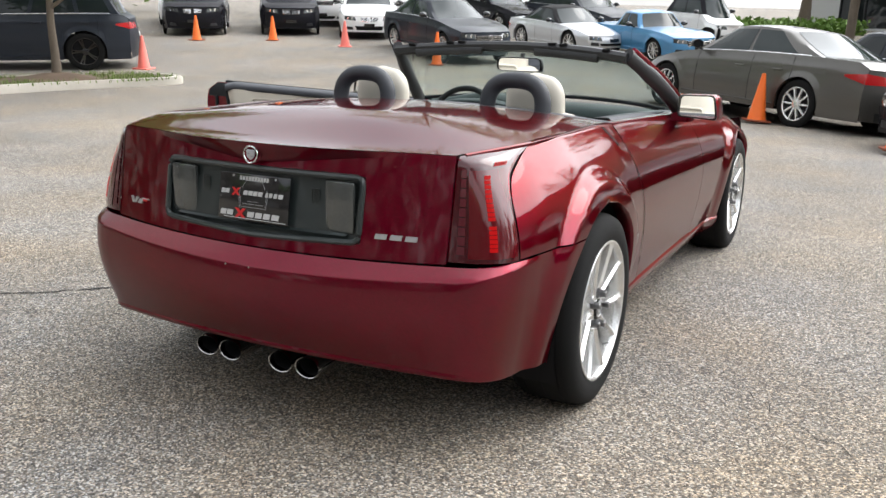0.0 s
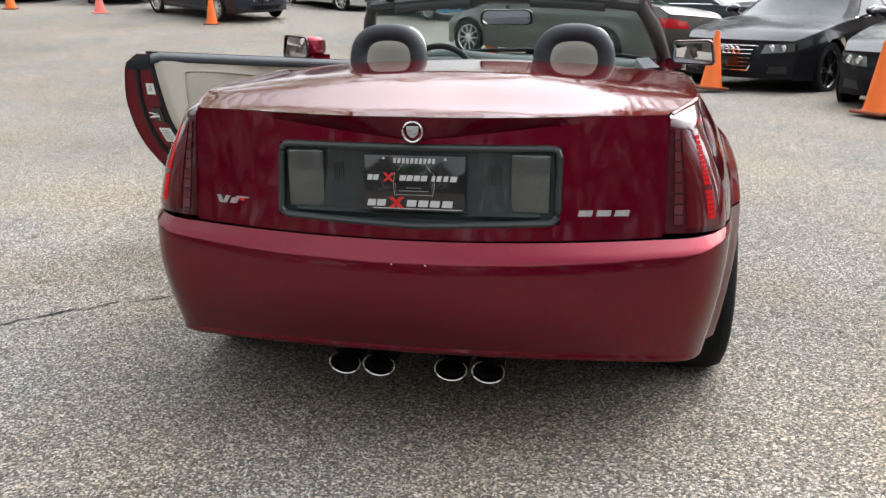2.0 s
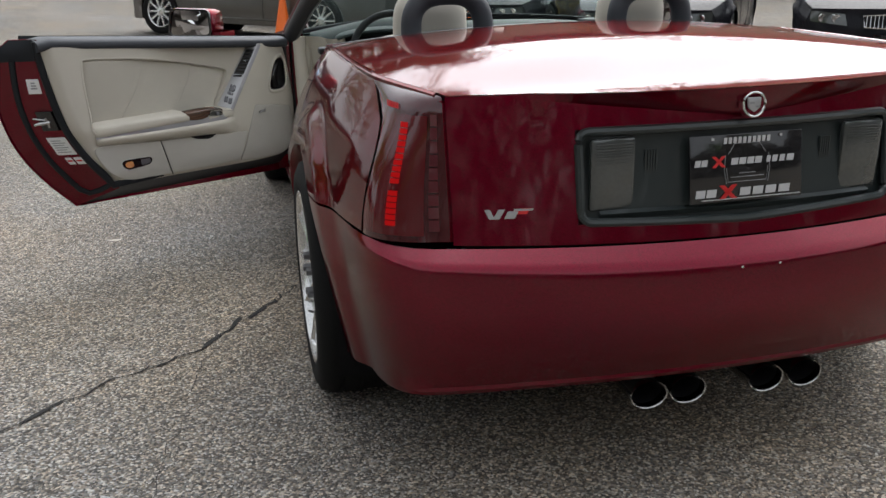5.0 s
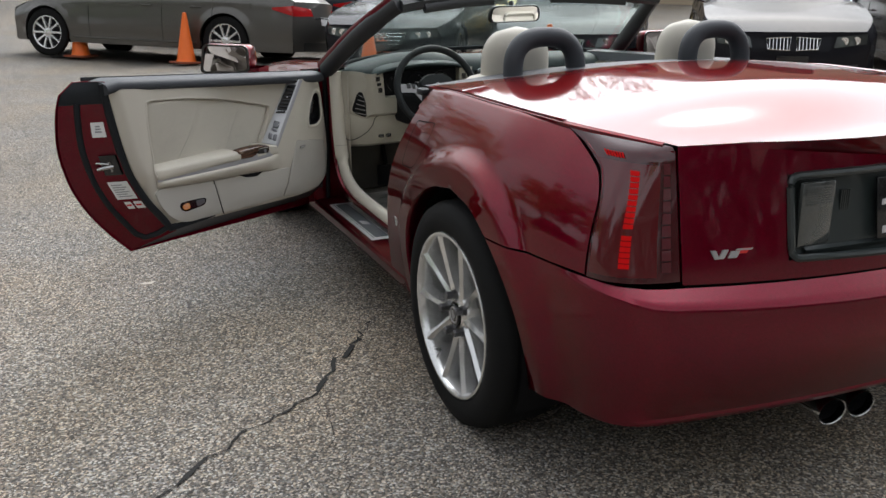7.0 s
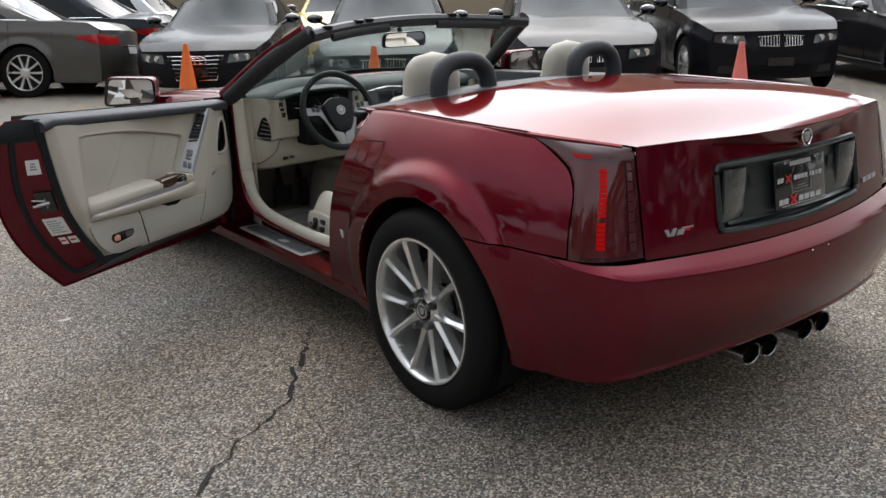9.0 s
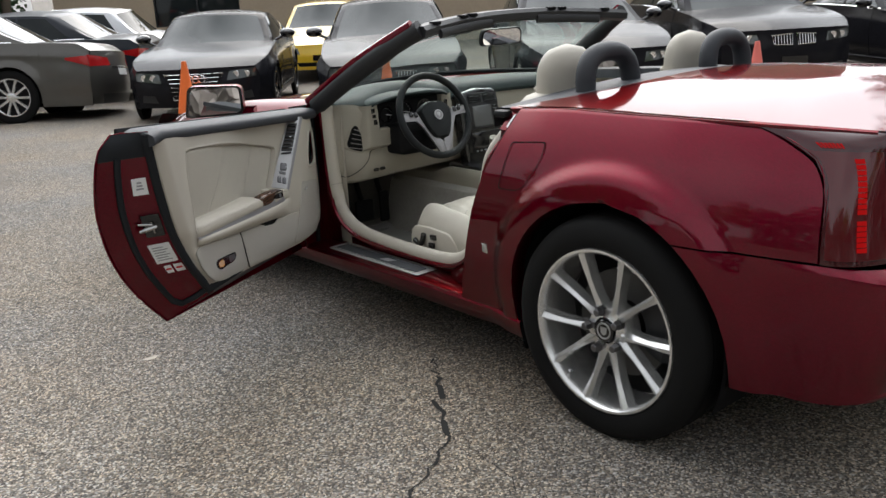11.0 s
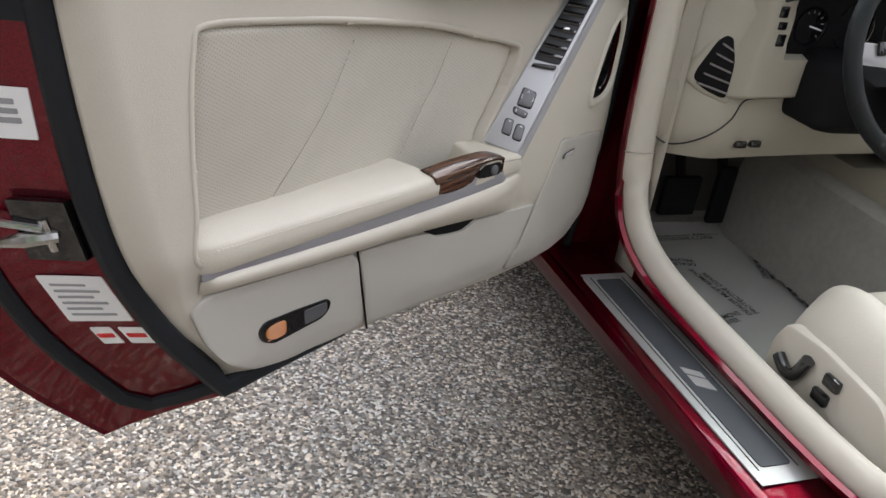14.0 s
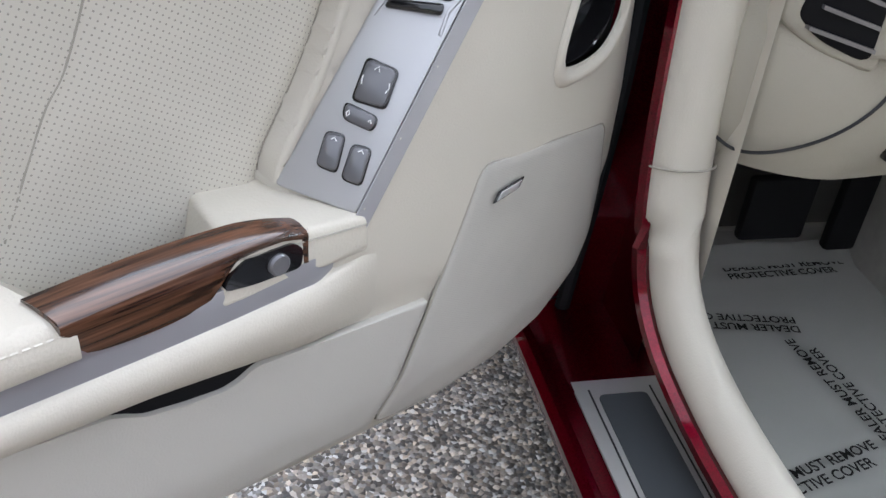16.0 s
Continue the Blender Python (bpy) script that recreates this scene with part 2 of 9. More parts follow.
CHAR = make("charcoal_leather", (0.035, 0.038, 0.045), 0.55, vary=0.2, scale=18, bump=0.35, bump_scale=380)
RUBBER = make("rubber_seal", (0.013, 0.015, 0.018), 0.6, vary=0.25, scale=30, spec=0.3)
LEATHER = make("shale_leather", (0.55, 0.515, 0.44), 0.46, vary=0.08, scale=9, bump=0.25, bump_scale=420)
TRIM = make("shale_plastic_trim", (0.53, 0.495, 0.425), 0.52, vary=0.06, scale=7, bump=0.2, bump_scale=600)
PERF = dotted("perforated_leather", (0.555, 0.525, 0.455), (0.30, 0.28, 0.245), 0.0050, 0.5)
# Shale trim dimmed in colour for the shade over dash and console.
SHADETRIM = make("shale_dash_vinyl", (0.36, 0.335, 0.275), 0.55, vary=0.08, scale=8, bump=0.3, bump_scale=450)
# Hard plastic greyed in colour for shade and sky reflection low on the door.
LOWTRIM = make("grey_shale_hard_plastic", (0.47, 0.452, 0.41), 0.42, vary=0.06, scale=7, bump=0.2, bump_scale=600)
MESH = dotted("speaker_mesh", (0.45, 0.43, 0.39), (0.36, 0.34, 0.31), 0.0024, 0.6)
CARPET = make("grey_carpet", (0.36, 0.345, 0.31), 0.95, vary=0.3, scale=60, bump=0.9, bump_scale=700)
FILM = make("clear_film", (0.58, 0.58, 0.55), 0.25, vary=0.12, scale=6, bump=0.5, bump_scale=14, spec=0.6)
FILM.node_tree.nodes["Principled BSDF"].inputs["Alpha"].default_value = 0.5
MAT = make("dark_grey_felt", (0.07, 0.067, 0.06), 0.9, vary=0.3, scale=50, bump=0.6, bump_scale=500)
PRINT = make("dull_white_print", (0.5, 0.5, 0.5), 0.5, vary=0.06, scale=60)
WALNUT = wood_material()
LENS = make("red_lens", (0.085, 0.002, 0.005), 0.12, coat=0.7, vary=0.15, scale=20)
LENSDARK = make("smoked_lens", (0.05, 0.002, 0.005), 0.15, coat=0.7, vary=0.15, scale=20)
LED = make("lit_tail_lamp", (0.06, 0.001, 0.001), 0.5, emit=(1.0, 0.006, 0.008), power=0.3, spec=0.1)
CLEARLAMP = make("clear_lamp", (0.075, 0.082, 0.08), 0.12, 0.45, 1.0, vary=0.4, scale=120)
SMOKE = make("smoked_panel", (0.026, 0.033, 0.033), 0.3, coat=0.3, vary=0.25, scale=40)
SPOKE = make("satin_grey_spoke", (0.27, 0.265, 0.265), 0.34, 0.75, vary=0.06, scale=40)
BUTTON = make("dark_grey_button", (0.13, 0.13, 0.14), 0.28, 0.3, 0.5, vary=0.1, scale=60)
STRIP = make("lilac_grey_strip", (0.33, 0.33, 0.35), 0.35, 0.45, vary=0.06, scale=40)
# the amber part is given a faint glow of its own
AMBER = make("amber_reflector", (0.32, 0.10, 0.012), 0.15, coat=1.0, vary=0.3, scale=60, emit=(1, 0.4, 0.08), power=0.06)
WHITE = make("white_print", (0.8, 0.8, 0.8), 0.5, vary=0.04, scale=60)
REDPRINT = make("red_print", (0.6, 0.02, 0.02), 0.5, vary=0.05, scale=60)
GREYPRINT = make("grey_print", (0.3, 0.3, 0.31), 0.5, vary=0.05, scale=60)
INK = make("black_print", (0.012, 0.012, 0.012), 0.7, vary=0.1, scale=60, spec=0.15)
# Chrome darkened in colour for the dull ground mirrored under the bumper.
PIPE = make("sooty_chrome", (0.42, 0.41, 0.40), 0.16, 1.0, vary=0.15, scale=25)
MIRROR = make("mirror_glass", (0.9, 0.9, 0.9), 0.01, 1.0)
GLASS = make("windscreen_glass", (0.80, 0.89, 0.86), 0.0, trans=1.0, ior=1.45)
TINT = make("car_glass", (0.012, 0.016, 0.017), 0.03, vary=0.4, scale=2, spec=0.4)
ORANGE = make("orange_cone", (0.85, 0.16, 0.02), 0.5, vary=0.12, scale=14, bump=0.1, bump_scale=80)
PINK = make("faded_pink_cone", (0.85, 0.2, 0.16), 0.5, vary=0.12, scale=14, bump=0.1, bump_scale=80)
CONEBASE = make("cone_base", (0.22, 0.05, 0.02), 0.7, vary=0.3, scale=20)
CONCRETE = make("kerb_concrete", (0.46, 0.43, 0.37), 0.9, vary=0.25, scale=9, bump=0.6, bump_scale=60)
SOIL = make("mulch", (0.10, 0.065, 0.04), 0.95, vary=0.5, scale=40, bump=1.0, bump_scale=60)
BARK = make("bark", (0.13, 0.105, 0.08), 0.9, vary=0.4, scale=14, bump=1.0, bump_scale=40)
GREEN = make("leaf_green", (0.11, 0.2, 0.03), 0.6, vary=0.4, scale=4)
LIME = make("spring_leaf", (0.24, 0.25, 0.04), 0.6, vary=0.35, scale=4)
PINE = make("dark_evergreen", (0.025, 0.06, 0.02), 0.7, vary=0.45, scale=4)
TWIG = make("bare_twigs", (0.27, 0.245, 0.225), 0.9, vary=0.4, scale=4)
GRASS = make("grass_blade", (0.14, 0.2, 0.05), 0.8, vary=0.4, scale=8)
CRACK = make("crack_shadow", (0.02, 0.019, 0.018), 0.95, vary=0.3, scale=30)


# ---------------------------------------------------------------- mesh tools
def spl(x, xs, ys):
    """Monotone cubic through a few control points."""
    xs, ys = np.asarray(xs, float), np.asarray(ys, float)
    h, d = np.diff(xs), np.diff(ys) / np.diff(xs)
    m = np.zeros(len(xs))
    m[0], m[-1] = d[0], d[-1]
    for i in range(1, len(xs) - 1):
        if d[i - 1] * d[i] > 0:
            w1, w2 = 2 * h[i] + h[i - 1], h[i] + 2 * h[i - 1]
            m[i] = (w1 + w2) / (w1 / d[i - 1] + w2 / d[i])
    x = min(max(x, xs[0]), xs[-1])
    i = min(int(np.searchsorted(xs, x, "right")) - 1, len(h) - 1)
    t = (x - xs[i]) / h[i]
    return float(ys[i] * (1 + 2 * t) * (1 - t) ** 2 + h[i] * m[i] * t * (1 - t) ** 2 + ys[i + 1] * t * t * (3 - 2 * t) + h[i] * m[i + 1] * t * t * (t - 1))


def sstep(a, b, x):
    t = min(1.0, max(0.0, (x - a) / (b - a)))
    return t * t * (3 - 2 * t)


def lerp(a, b, t):
    return a + (b - a) * t


def grid(bm, rows, closed=False, skip=None):
    """Quads between rows of points; closed joins each row's end to its start."""
    vs = [[bm.verts.new(p) for p in r] for r in rows]
    n = len(rows[0])
    for i in range(len(vs) - 1):
        for j in range(n if closed else n - 1):
            k = (j + 1) % n
            if skip and skip(i, j):
                continue
            try:
                bm.faces.new((vs[i][j], vs[i][k], vs[i + 1][k], vs[i + 1][j]))
            except ValueError:
                pass
    return vs


def cap(bm, ring):
    try:
        bm.faces.new(ring)
    except ValueError:
        pass


def box(bm, c, s, bev=0.0, m=None, seg=2):
    """A box of full sizes s about c, its edges rounded by bev."""
    t = Matrix.Translation(c) @ Matrix.Diagonal((*s, 1))
    r = bmesh.ops.create_cube(bm, size=1, matrix=(m @ t) if m else t)
    if bev:
        es = {e for v in r["verts"] for e in v.link_edges}
        bmesh.ops.bevel(bm, geom=list(es), offset=min(bev, min(s) * 0.45), segments=seg, affect="EDGES", profile=0.5)


def ring_pts(c, ax, up, r, n, r2=None):
    ax = Vector(ax).normalized()
    u = Vector(up) - ax * ax.dot(Vector(up))
    u.normalize()
    w = ax.cross(u)
    r2 = r if r2 is None else r2
    return [tuple(Vector(c) + u * r * math.cos(2 * math.pi * k / n) + w * r2 * math.sin(2 * math.pi * k / n)) for k in range(n)]


def lathe(bm, c, ax, prof, n=32, up=(0, 0, 1), closed_prof=False):
    """Turns a profile of (distance along the axis, radius) about the axis."""
    ax = Vector(ax).normalized()
    rows = [ring_pts(Vector(c) + ax * d, ax, up, max(r, 1e-4), n) for d, r in prof]
    vs = grid(bm, rows, closed=True)
    return vs


def tube(bm, path, r, n=10, closed=False, flat=1.0, up=(0, 0, 1), caps=True):
    """Sweeps a round section of radius r (or a list of radii) along the path."""
    pts = [Vector(p) for p in path]
    k = len(pts)
    rows = []
    for i, p in enumerate(pts):
        a = pts[(i - 1) % k] if closed or i else pts[0]
        b = pts[(i + 1) % k] if closed or i < k - 1 else pts[-1]
        d = (b - a).normalized()
        u = Vector(up)
        if abs(d.dot(u)) > 0.97:
            u = Vector((1, 0, 0))
        rr = r[i] if isinstance(r, (list, tuple)) else r
        rows.append(ring_pts(p, d, u, rr, n, rr * flat))
    if closed:
        rows.append(rows[0])
    vs = grid(bm, rows, closed=True)
    if closed:
        bmesh.ops.remove_doubles(bm, verts=bm.verts, dist=1e-6)
    elif caps:
        cap(bm, list(reversed(vs[0])))
        cap(bm, vs[-1])


def slab(bm, outline, place, t0, t1, bev=0.0):
    """A plate from a flat outline: place(a, b, depth) gives the point; its near rim is rounded by bev."""
    n = len(outline)
    ca, cb = sum(p[0] for p in outline) / n, sum(p[1] for p in outline) / n

    def inset(d):
        out = []
        for i, (a, b) in enumerate(outline):
            (pa, pb), (na, nb) = outline[i - 1], outline[(i + 1) % n]
            ea, eb = na - pa, nb - pb
            ln = math.hypot(ea, eb) or 1
            ia, ib = -eb / ln, ea / ln
            if ia * (ca - a) + ib * (cb - b) < 0:
                ia, ib = -ia, -ib
            out.append((a + ia * d, b + ib * d))
        return out
    rows = [[place(a, b, t0) for a, b in outline]]
    if bev:
        rows.append([place(a, b, t1 - bev) for a, b in outline])
        rows.append([place(a, b, t1 - bev * 0.3) for a, b in inset(bev * 0.35)])
        rows.append([place(a, b, t1) for a, b in inset(bev)])
    else:
        rows.append([place(a, b, t1) for a, b in outline])
    vs = grid(bm, rows, closed=True)
    cap(bm, list(reversed(vs[0])))
    cap(bm, vs[-1])


def rounded(pts, r, seg=4):
    """The outline with its corners rounded."""
    out, n = [], len(pts)
    for i, p in enumerate(pts):
        p, a, b = Vector(p), Vector(pts[i - 1]), Vector(pts[(i + 1) % n])
        la, lb = (a - p).length, (b - p).length
        d = min(r, la * 0.45, lb * 0.45)
        s, e = p + (a - p).normalized() * d, p + (b - p).normalized() * d
        for k in range(seg + 1):
            t = k / seg
            q = s * (1 - t) ** 2 + p * 2 * t * (1 - t) + e * t * t
            out.append((q.x, q.y))
    return out


def curve_pts(pts, per=6, closed=False):
    """A smooth line through a few points."""
    P = [Vector(p) for p in pts]
    n = len(P)
    out = []
    for i in range(n if closed else n - 1):
        p0, p1 = P[i - 1] if (i or closed) else P[0], P[i]
        p2, p3 = P[(i + 1) % n], P[(i + 2) % n] if (closed or i + 2 < n) else P[-1]
        for k in range(per):
            t = k / per
            out.append(0.5 * (2 * p1 + (p2 - p0) * t + (2 * p0 - 5 * p1 + 4 * p2 - p3) * t * t + (3 * p1 - p0 - 3 * p2 + p3) * t ** 3))
    if not closed:
        out.append(P[-1])
    return [tuple(p) for p in out]


def finish(bm, smooth=True, angle=38, solid=0.0):
    bmesh.ops.remove_doubles(bm, verts=bm.verts, dist=2e-5)
    bmesh.ops.dissolve_degenerate(bm, edges=bm.edges, dist=1e-5)
    bmesh.ops.recalc_face_normals(bm, faces=bm.faces)
    if solid:
        bmesh.ops.solidify(bm, geom=list(bm.faces), thickness=solid)
        bmesh.ops.recalc_face_normals(bm, faces=bm.faces)
    for f in bm.faces:
        f.smooth = smooth
    if smooth:
        lim = radians(angle)
        for e in bm.edges:
            if len(e.link_faces) == 2 and e.calc_face_angle(0) > lim:
                e.smooth = False


def part(name, bm, material, parent=None, label="", smooth=True, angle=38, solid=0.0):
    """Links a bmesh as one mesh object under a thing or a part."""
    finish(bm, smooth, angle, solid)
    me = bpy.data.meshes.new(name)
    bm.to_mesh(me)
    bm.free()
    me.materials.append(material)
    ob = new(name, me)
    if parent:
        ob.parent = parent
    if label:
        ob["label"] = label
    return ob


def thing(name, label, category, m=None, group="", kind=""):
    ob = tagged(new(name), label, category, group, kind)
    ob.empty_display_size = 0.1
    if m is not None:
        ob.matrix_world = m
    return ob


# ---------------------------------------------------------------- ground
def rise(x, y):
    """The lot is level round the red car and climbs gently behind it."""
    s = -0.45 * x + 0.89 * y
    k = 0.5 * ((s - 13.0) + math.sqrt((s - 13.0) ** 2 + 9.0))
    return 0.075 * k if k < 20 else 1.5 + 0.03 * (k - 20)


def rise0(x, y):
    dip = 0.13 * sstep(-1.2, 0.6, (x - 2.28) * 0.78 + (y - 9.25) * 0.62)
    return rise(x, y) - rise(0, 0) * max(0, 1 - math.hypot(x, y) / 12) - dip


def upright(x, y, heading):
    """A pose on the ground at x, y that follows its slope, its front towards heading (degrees from +y, left positive)."""
    e = 0.4
    nrm = Vector((-(rise0(x + e, y) - rise0(x - e, y)) / (2 * e), -(rise0(x, y + e) - rise0(x, y - e)) / (2 * e), 1)).normalized()
    f = Vector((-math.sin(radians(heading)), math.cos(radians(heading)), 0))
    f = (f - nrm * f.dot(nrm)).normalized()
    r = f.cross(nrm)
    m = Matrix((r, f, nrm)).transposed().to_4x4()
    m.translation = (x, y, rise0(x, y))
    return m


bm = bmesh.new()
steps = [-600, -300, -150, -90] + [v * 2.5 for v in range(-24, 25)] + [90, 150, 300, 600]
grid(bm, [[(x, y, rise0(x, y)) for x in steps] for y in steps])
ground = tagged(part("ground", bm, ASPHALT), "worn grey asphalt car park with exposed aggregate", "car park", kind="structure")


# ---------------------------------------------------------------- the red roadster: body shape
HUB, ARCH, WB = 0.335, 0.388, 2.685


def shoulder(y):
    return spl(y, [-0.7, -0.36, 0.2, 0.54, 1.2, 1.75, 2.3, 2.9, 3.3, 3.62], [0.936, 0.953, 0.955, 0.938, 0.912, 0.888, 0.858, 0.79, 0.71, 0.60])


def wide(y):
    return spl(y, [-0.80, -0.6, -0.4, -0.1, 0.3, 0.55, 1.2, 1.8, 2.3, 2.685, 3.1, 3.4, 3.62], [0.745, 0.818, 0.856, 0.88, 0.88, 0.872, 0.868, 0.874, 0.885, 0.89, 0.86, 0.77, 0.55])


def half(y, z):
    """Half the body's width at a height: tumblehome above, tuck below, flared round the wheels."""
    w, s = wide(y), shoulder(y)
    if z > 0.6:
        w -= 0.128 * ((z - 0.6) / (s - 0.6)) ** 2.1
    else:
        w -= 0.06 * ((0.6 - z) / 0.4) ** 1.6
    for yc in (0, WB):
        r = math.hypot(y - yc, z - HUB)
        w += 0.025 * sstep(0.505, 0.445, r)
    return w


def arch_y(z):
    return math.sqrt(max(0.0, ARCH ** 2 - (z - HUB) ** 2)) if z > HUB else ARCH


def seam_y(z):
    return 0.455 + (0.95 - z) * 0.36


def lens_y(z):
    return spl(z, [0.64, 0.80, 0.87, 0.92, 0.955], [-0.60, -0.585, -0.55, -0.46, -0.357])


def face_y(x, z):
    return -0.805 + 0.19 * x * x + 0.17 * (z - 0.64)


def lid_x(y):
    return spl(y, [-0.67, -0.36, 0.0, 0.3, 0.54], [0.642, 0.738, 0.748, 0.746, 0.738])


GAP = 0.0035
car = thing("roadster", "dark red metallic two-seat convertible, roof down, driver's door open", "car")


def lin(a, b, n):
    return [a + (b - a) * k / (n - 1) for k in range(n)]


def quarter_panel(s):
    bm = bmesh.new()
    TOPZ = HUB + ARCH
    n1, n2 = 30, 26

    def row_pts(z, ys):
        return [(s * half(y, z), y, z) for y in ys]
    rows = []
    for k in range(22):
        v = k / 21
        row = []
        for j in range(n1 + n2 - 1):
            za = TOPZ + v * (0.955 - TOPZ)
            y0, y1 = lens_y(za) + GAP, seam_y(za) - GAP
            y = lerp(y0, 0, j / (n1 - 1)) if j < n1 else lerp(0, y1, (j - n1 + 1) / (n2 - 1))
            z = lerp(TOPZ, shoulder(y), v)
            row.append((s * half(y, z), y, z))
        rows.append(row)
    last = rows[-1]
    rows.append([(x - s * 0.02, y, z + 0.004) for x, y, z in last])
    rows.append([(s * max(lid_x(y) + GAP, abs(x) - 0.07), y, z + 0.006) for x, y, z in last])
    grid(bm, rows)
    zs = lin(TOPZ, 0.225, 30)
    grid(bm, [row_pts(z, lin(arch_y(z), seam_y(z) - GAP, n2)) for z in zs])
    zs = lin(TOPZ, 0.645, 5)
    grid(bm, [row_pts(z, lin(lens_y(z) + GAP, -arch_y(z), n1)) for z in zs])
    # the lip that turns in round the wheel
    lip = []
    for k in range(29):
        a = radians(-12 + 204 * k / 28)
        y, z = ARCH * math.cos(a), max(0.225, HUB + ARCH * math.sin(a))
        x = half(y, z)
        lip.append([(s * x, y, z), (s * (x - 0.012), y * 0.985, HUB + (z - HUB) * 0.985), (s * (x - 0.05), y * 0.985, HUB + (z - HUB) * 0.985)])
    grid(bm, lip)
    p = part("quarter_panel", bm, RED, car, angle=50)
    # dark liner of the wheel housing
    bm = bmesh.new()
    lin_rows = []
    for k in range(25):
        a = radians(-25 + 230 * k / 24)
        r = ARCH - 0.004
        lin_rows.append([(s * x, r * math.cos(a), HUB + r * math.sin(a)) for x in (0.86, 0.70, 0.56)] + [(s * 0.55, 0.02 * math.cos(a), HUB)])
    grid(bm, lin_rows)
    part("wheel_housing", bm, DARK, car)
    return p


def fender(s):
    bm = bmesh.new()
    TOPZ = HUB + ARCH
    n = 14
    for lo, hi, sg in ((1.73, WB, -1), (WB, 3.60, 1)):
        end = lo if sg < 0 else hi
        rows = [[(s * half(y, lerp(TOPZ if shoulder(y) > TOPZ + 0.02 else shoulder(y) - 0.02, shoulder(y), v)), y, lerp(TOPZ if shoulder(y) > TOPZ + 0.02 else shoulder(y) - 0.02, shoulder(y), v)) for y in lin(end, WB, n)] for v in lin(0, 1, 9)]
        rows.append([(x - s * 0.06, y, z + 0.012) for x, y, z in rows[-1]])
        grid(bm, rows)
        rows = []
        for z in lin(TOPZ, 0.23, 17):
            row = []
            for y in lin(end, WB + sg * arch_y(z), n):
                zz = min(z, shoulder(y) - 0.02)
                row.append((s * half(y, zz), y, zz))
            rows.append(row)
        grid(bm, rows)
    lip = []
    for k in range(29):
        a = radians(-12 + 204 * k / 28)
        y, z = ARCH * math.cos(a), max(0.23, HUB + ARCH * math.sin(a))
        x = half(WB + y, z)
        lip.append([(s * x, WB + y, z), (s * (x - 0.012), WB + y * 0.985, HUB + (z - HUB) * 0.985), (s * (x - 0.05), WB + y * 0.985, HUB + (z - HUB) * 0.985)])
    grid(bm, lip)
    part("front_fender", bm, RED, car, angle=50)
    bm = bmesh.new()
    rows = []
    for k in range(25):
        a = radians(-25 + 230 * k / 24)
        r = ARCH - 0.004
        rows.append([(s * x, WB + r * math.cos(a), HUB + r * math.sin(a)) for x in (0.86, 0.70, 0.56)] + [(s * 0.55, WB + 0.02 * math.cos(a), HUB)])
    grid(bm, rows)
    part("wheel_housing", bm, DARK, car)


for side in (1, -1):
    quarter_panel(side)
    fender(side)

# rear lid: one shell of top and rear face
LIPX = 0.46


def lip_out(x):
    return 0.046 * max(0.0, 1 - (abs(x) / LIPX) ** 2) ** 0.75


def lid_top(x, y):
    e = lid_x(y)
    r = sstep(-0.78, -0.2, y)
    return shoulder(y) + 0.004 + (0.003 + 0.043 * r) * (1 - min(1, (abs(x) / e)) ** 2)


bm = bmesh.new()
us = lin(-1, 1, 49)
rows = []
for k in range(33):
    v = k / 32
    row = []
    for u in us:
        yr = face_y(0.642 * u, 0.94) - lip_out(0.642 * u)
        y = lerp(yr, 0.275 + 0.235 * abs(u) ** 4, v)
        x = u * (lid_x(y) - GAP)
        row.append((x, y, lid_top(x, y)))
    rows.append(row)
grid(bm, rows)
xs = lin(-0.642, -0.38, 9) + lin(-0.36, 0.36, 25) + lin(0.38, 0.642, 9)


def vee(x):
    return 0.929 - 0.052 * max(0.0, 1 - abs(x) / LIPX)


def low(x):
    return 0.668 - 0.014 * max(0, 1 - abs(x) / 0.38)


face = [[(x, face_y(x, 0.634 - 0.012 * (1 - (x / 0.65) ** 2)), 0.634 - 0.012 * (1 - (x / 0.65) ** 2)) for x in xs],
        [(x, face_y(x, low(x)), low(x)) for x in xs]]
for v in lin(0, 1, 6)[1:]:
    face.append([(x, face_y(x, lerp(low(x), 0.864, v)), lerp(low(x), 0.864, v)) for x in xs])
face.append([(x, face_y(x, max(0.868, vee(x) - 0.001)), max(0.868, vee(x) - 0.001)) for x in xs])
face.append([(x, face_y(x, 0.94) - lip_out(x), lid_top(x * 0.999, face_y(x, 0.94) - lip_out(x)) - 0.002) for x in xs])
grid(bm, face, skip=lambda i, j: 1 <= i <= 5 and 8 <= j <= 33)
part("rear_lid", bm, RED, car, angle=22)

# recessed smoked panel with the plate and reversing lamps
bm = bmesh.new()
rows = []
for v in lin(0, 1, 5):
    rows.append([(x, face_y(x, lerp(low(x), 0.864, v)) + 0.016, lerp(low(x), 0.864, v)) for x in lin(-0.381, 0.381, 21)])
grid(bm, rows)
panel = part("plate_panel", bm, SMOKE, car, "smoked dark grey panel round the plate")
bm = bmesh.new()
rim = rounded([(-0.374, low(0.374) + 0.004), (0, low(0) + 0.004), (0.374, low(0.374) + 0.004), (0.374, 0.86), (-0.374, 0.86)], 0.026, 5)
loop = []
for i, (xa, za) in enumerate(rim):
    xb, zb = rim[(i + 1) % len(rim)]
    n = 1 + int(math.hypot(xb - xa, zb - za) / 0.05)
    loop += [(lerp(xa, xb, k / n), face_y(lerp(xa, xb, k / n), lerp(za, zb, k / n)) - 0.001, lerp(za, zb, k / n)) for k in range(n)]
tube(bm, loop, 0.0095, 8, closed=True)
part("panel_frame", bm, SMOKE, panel)
bm = bmesh.new()
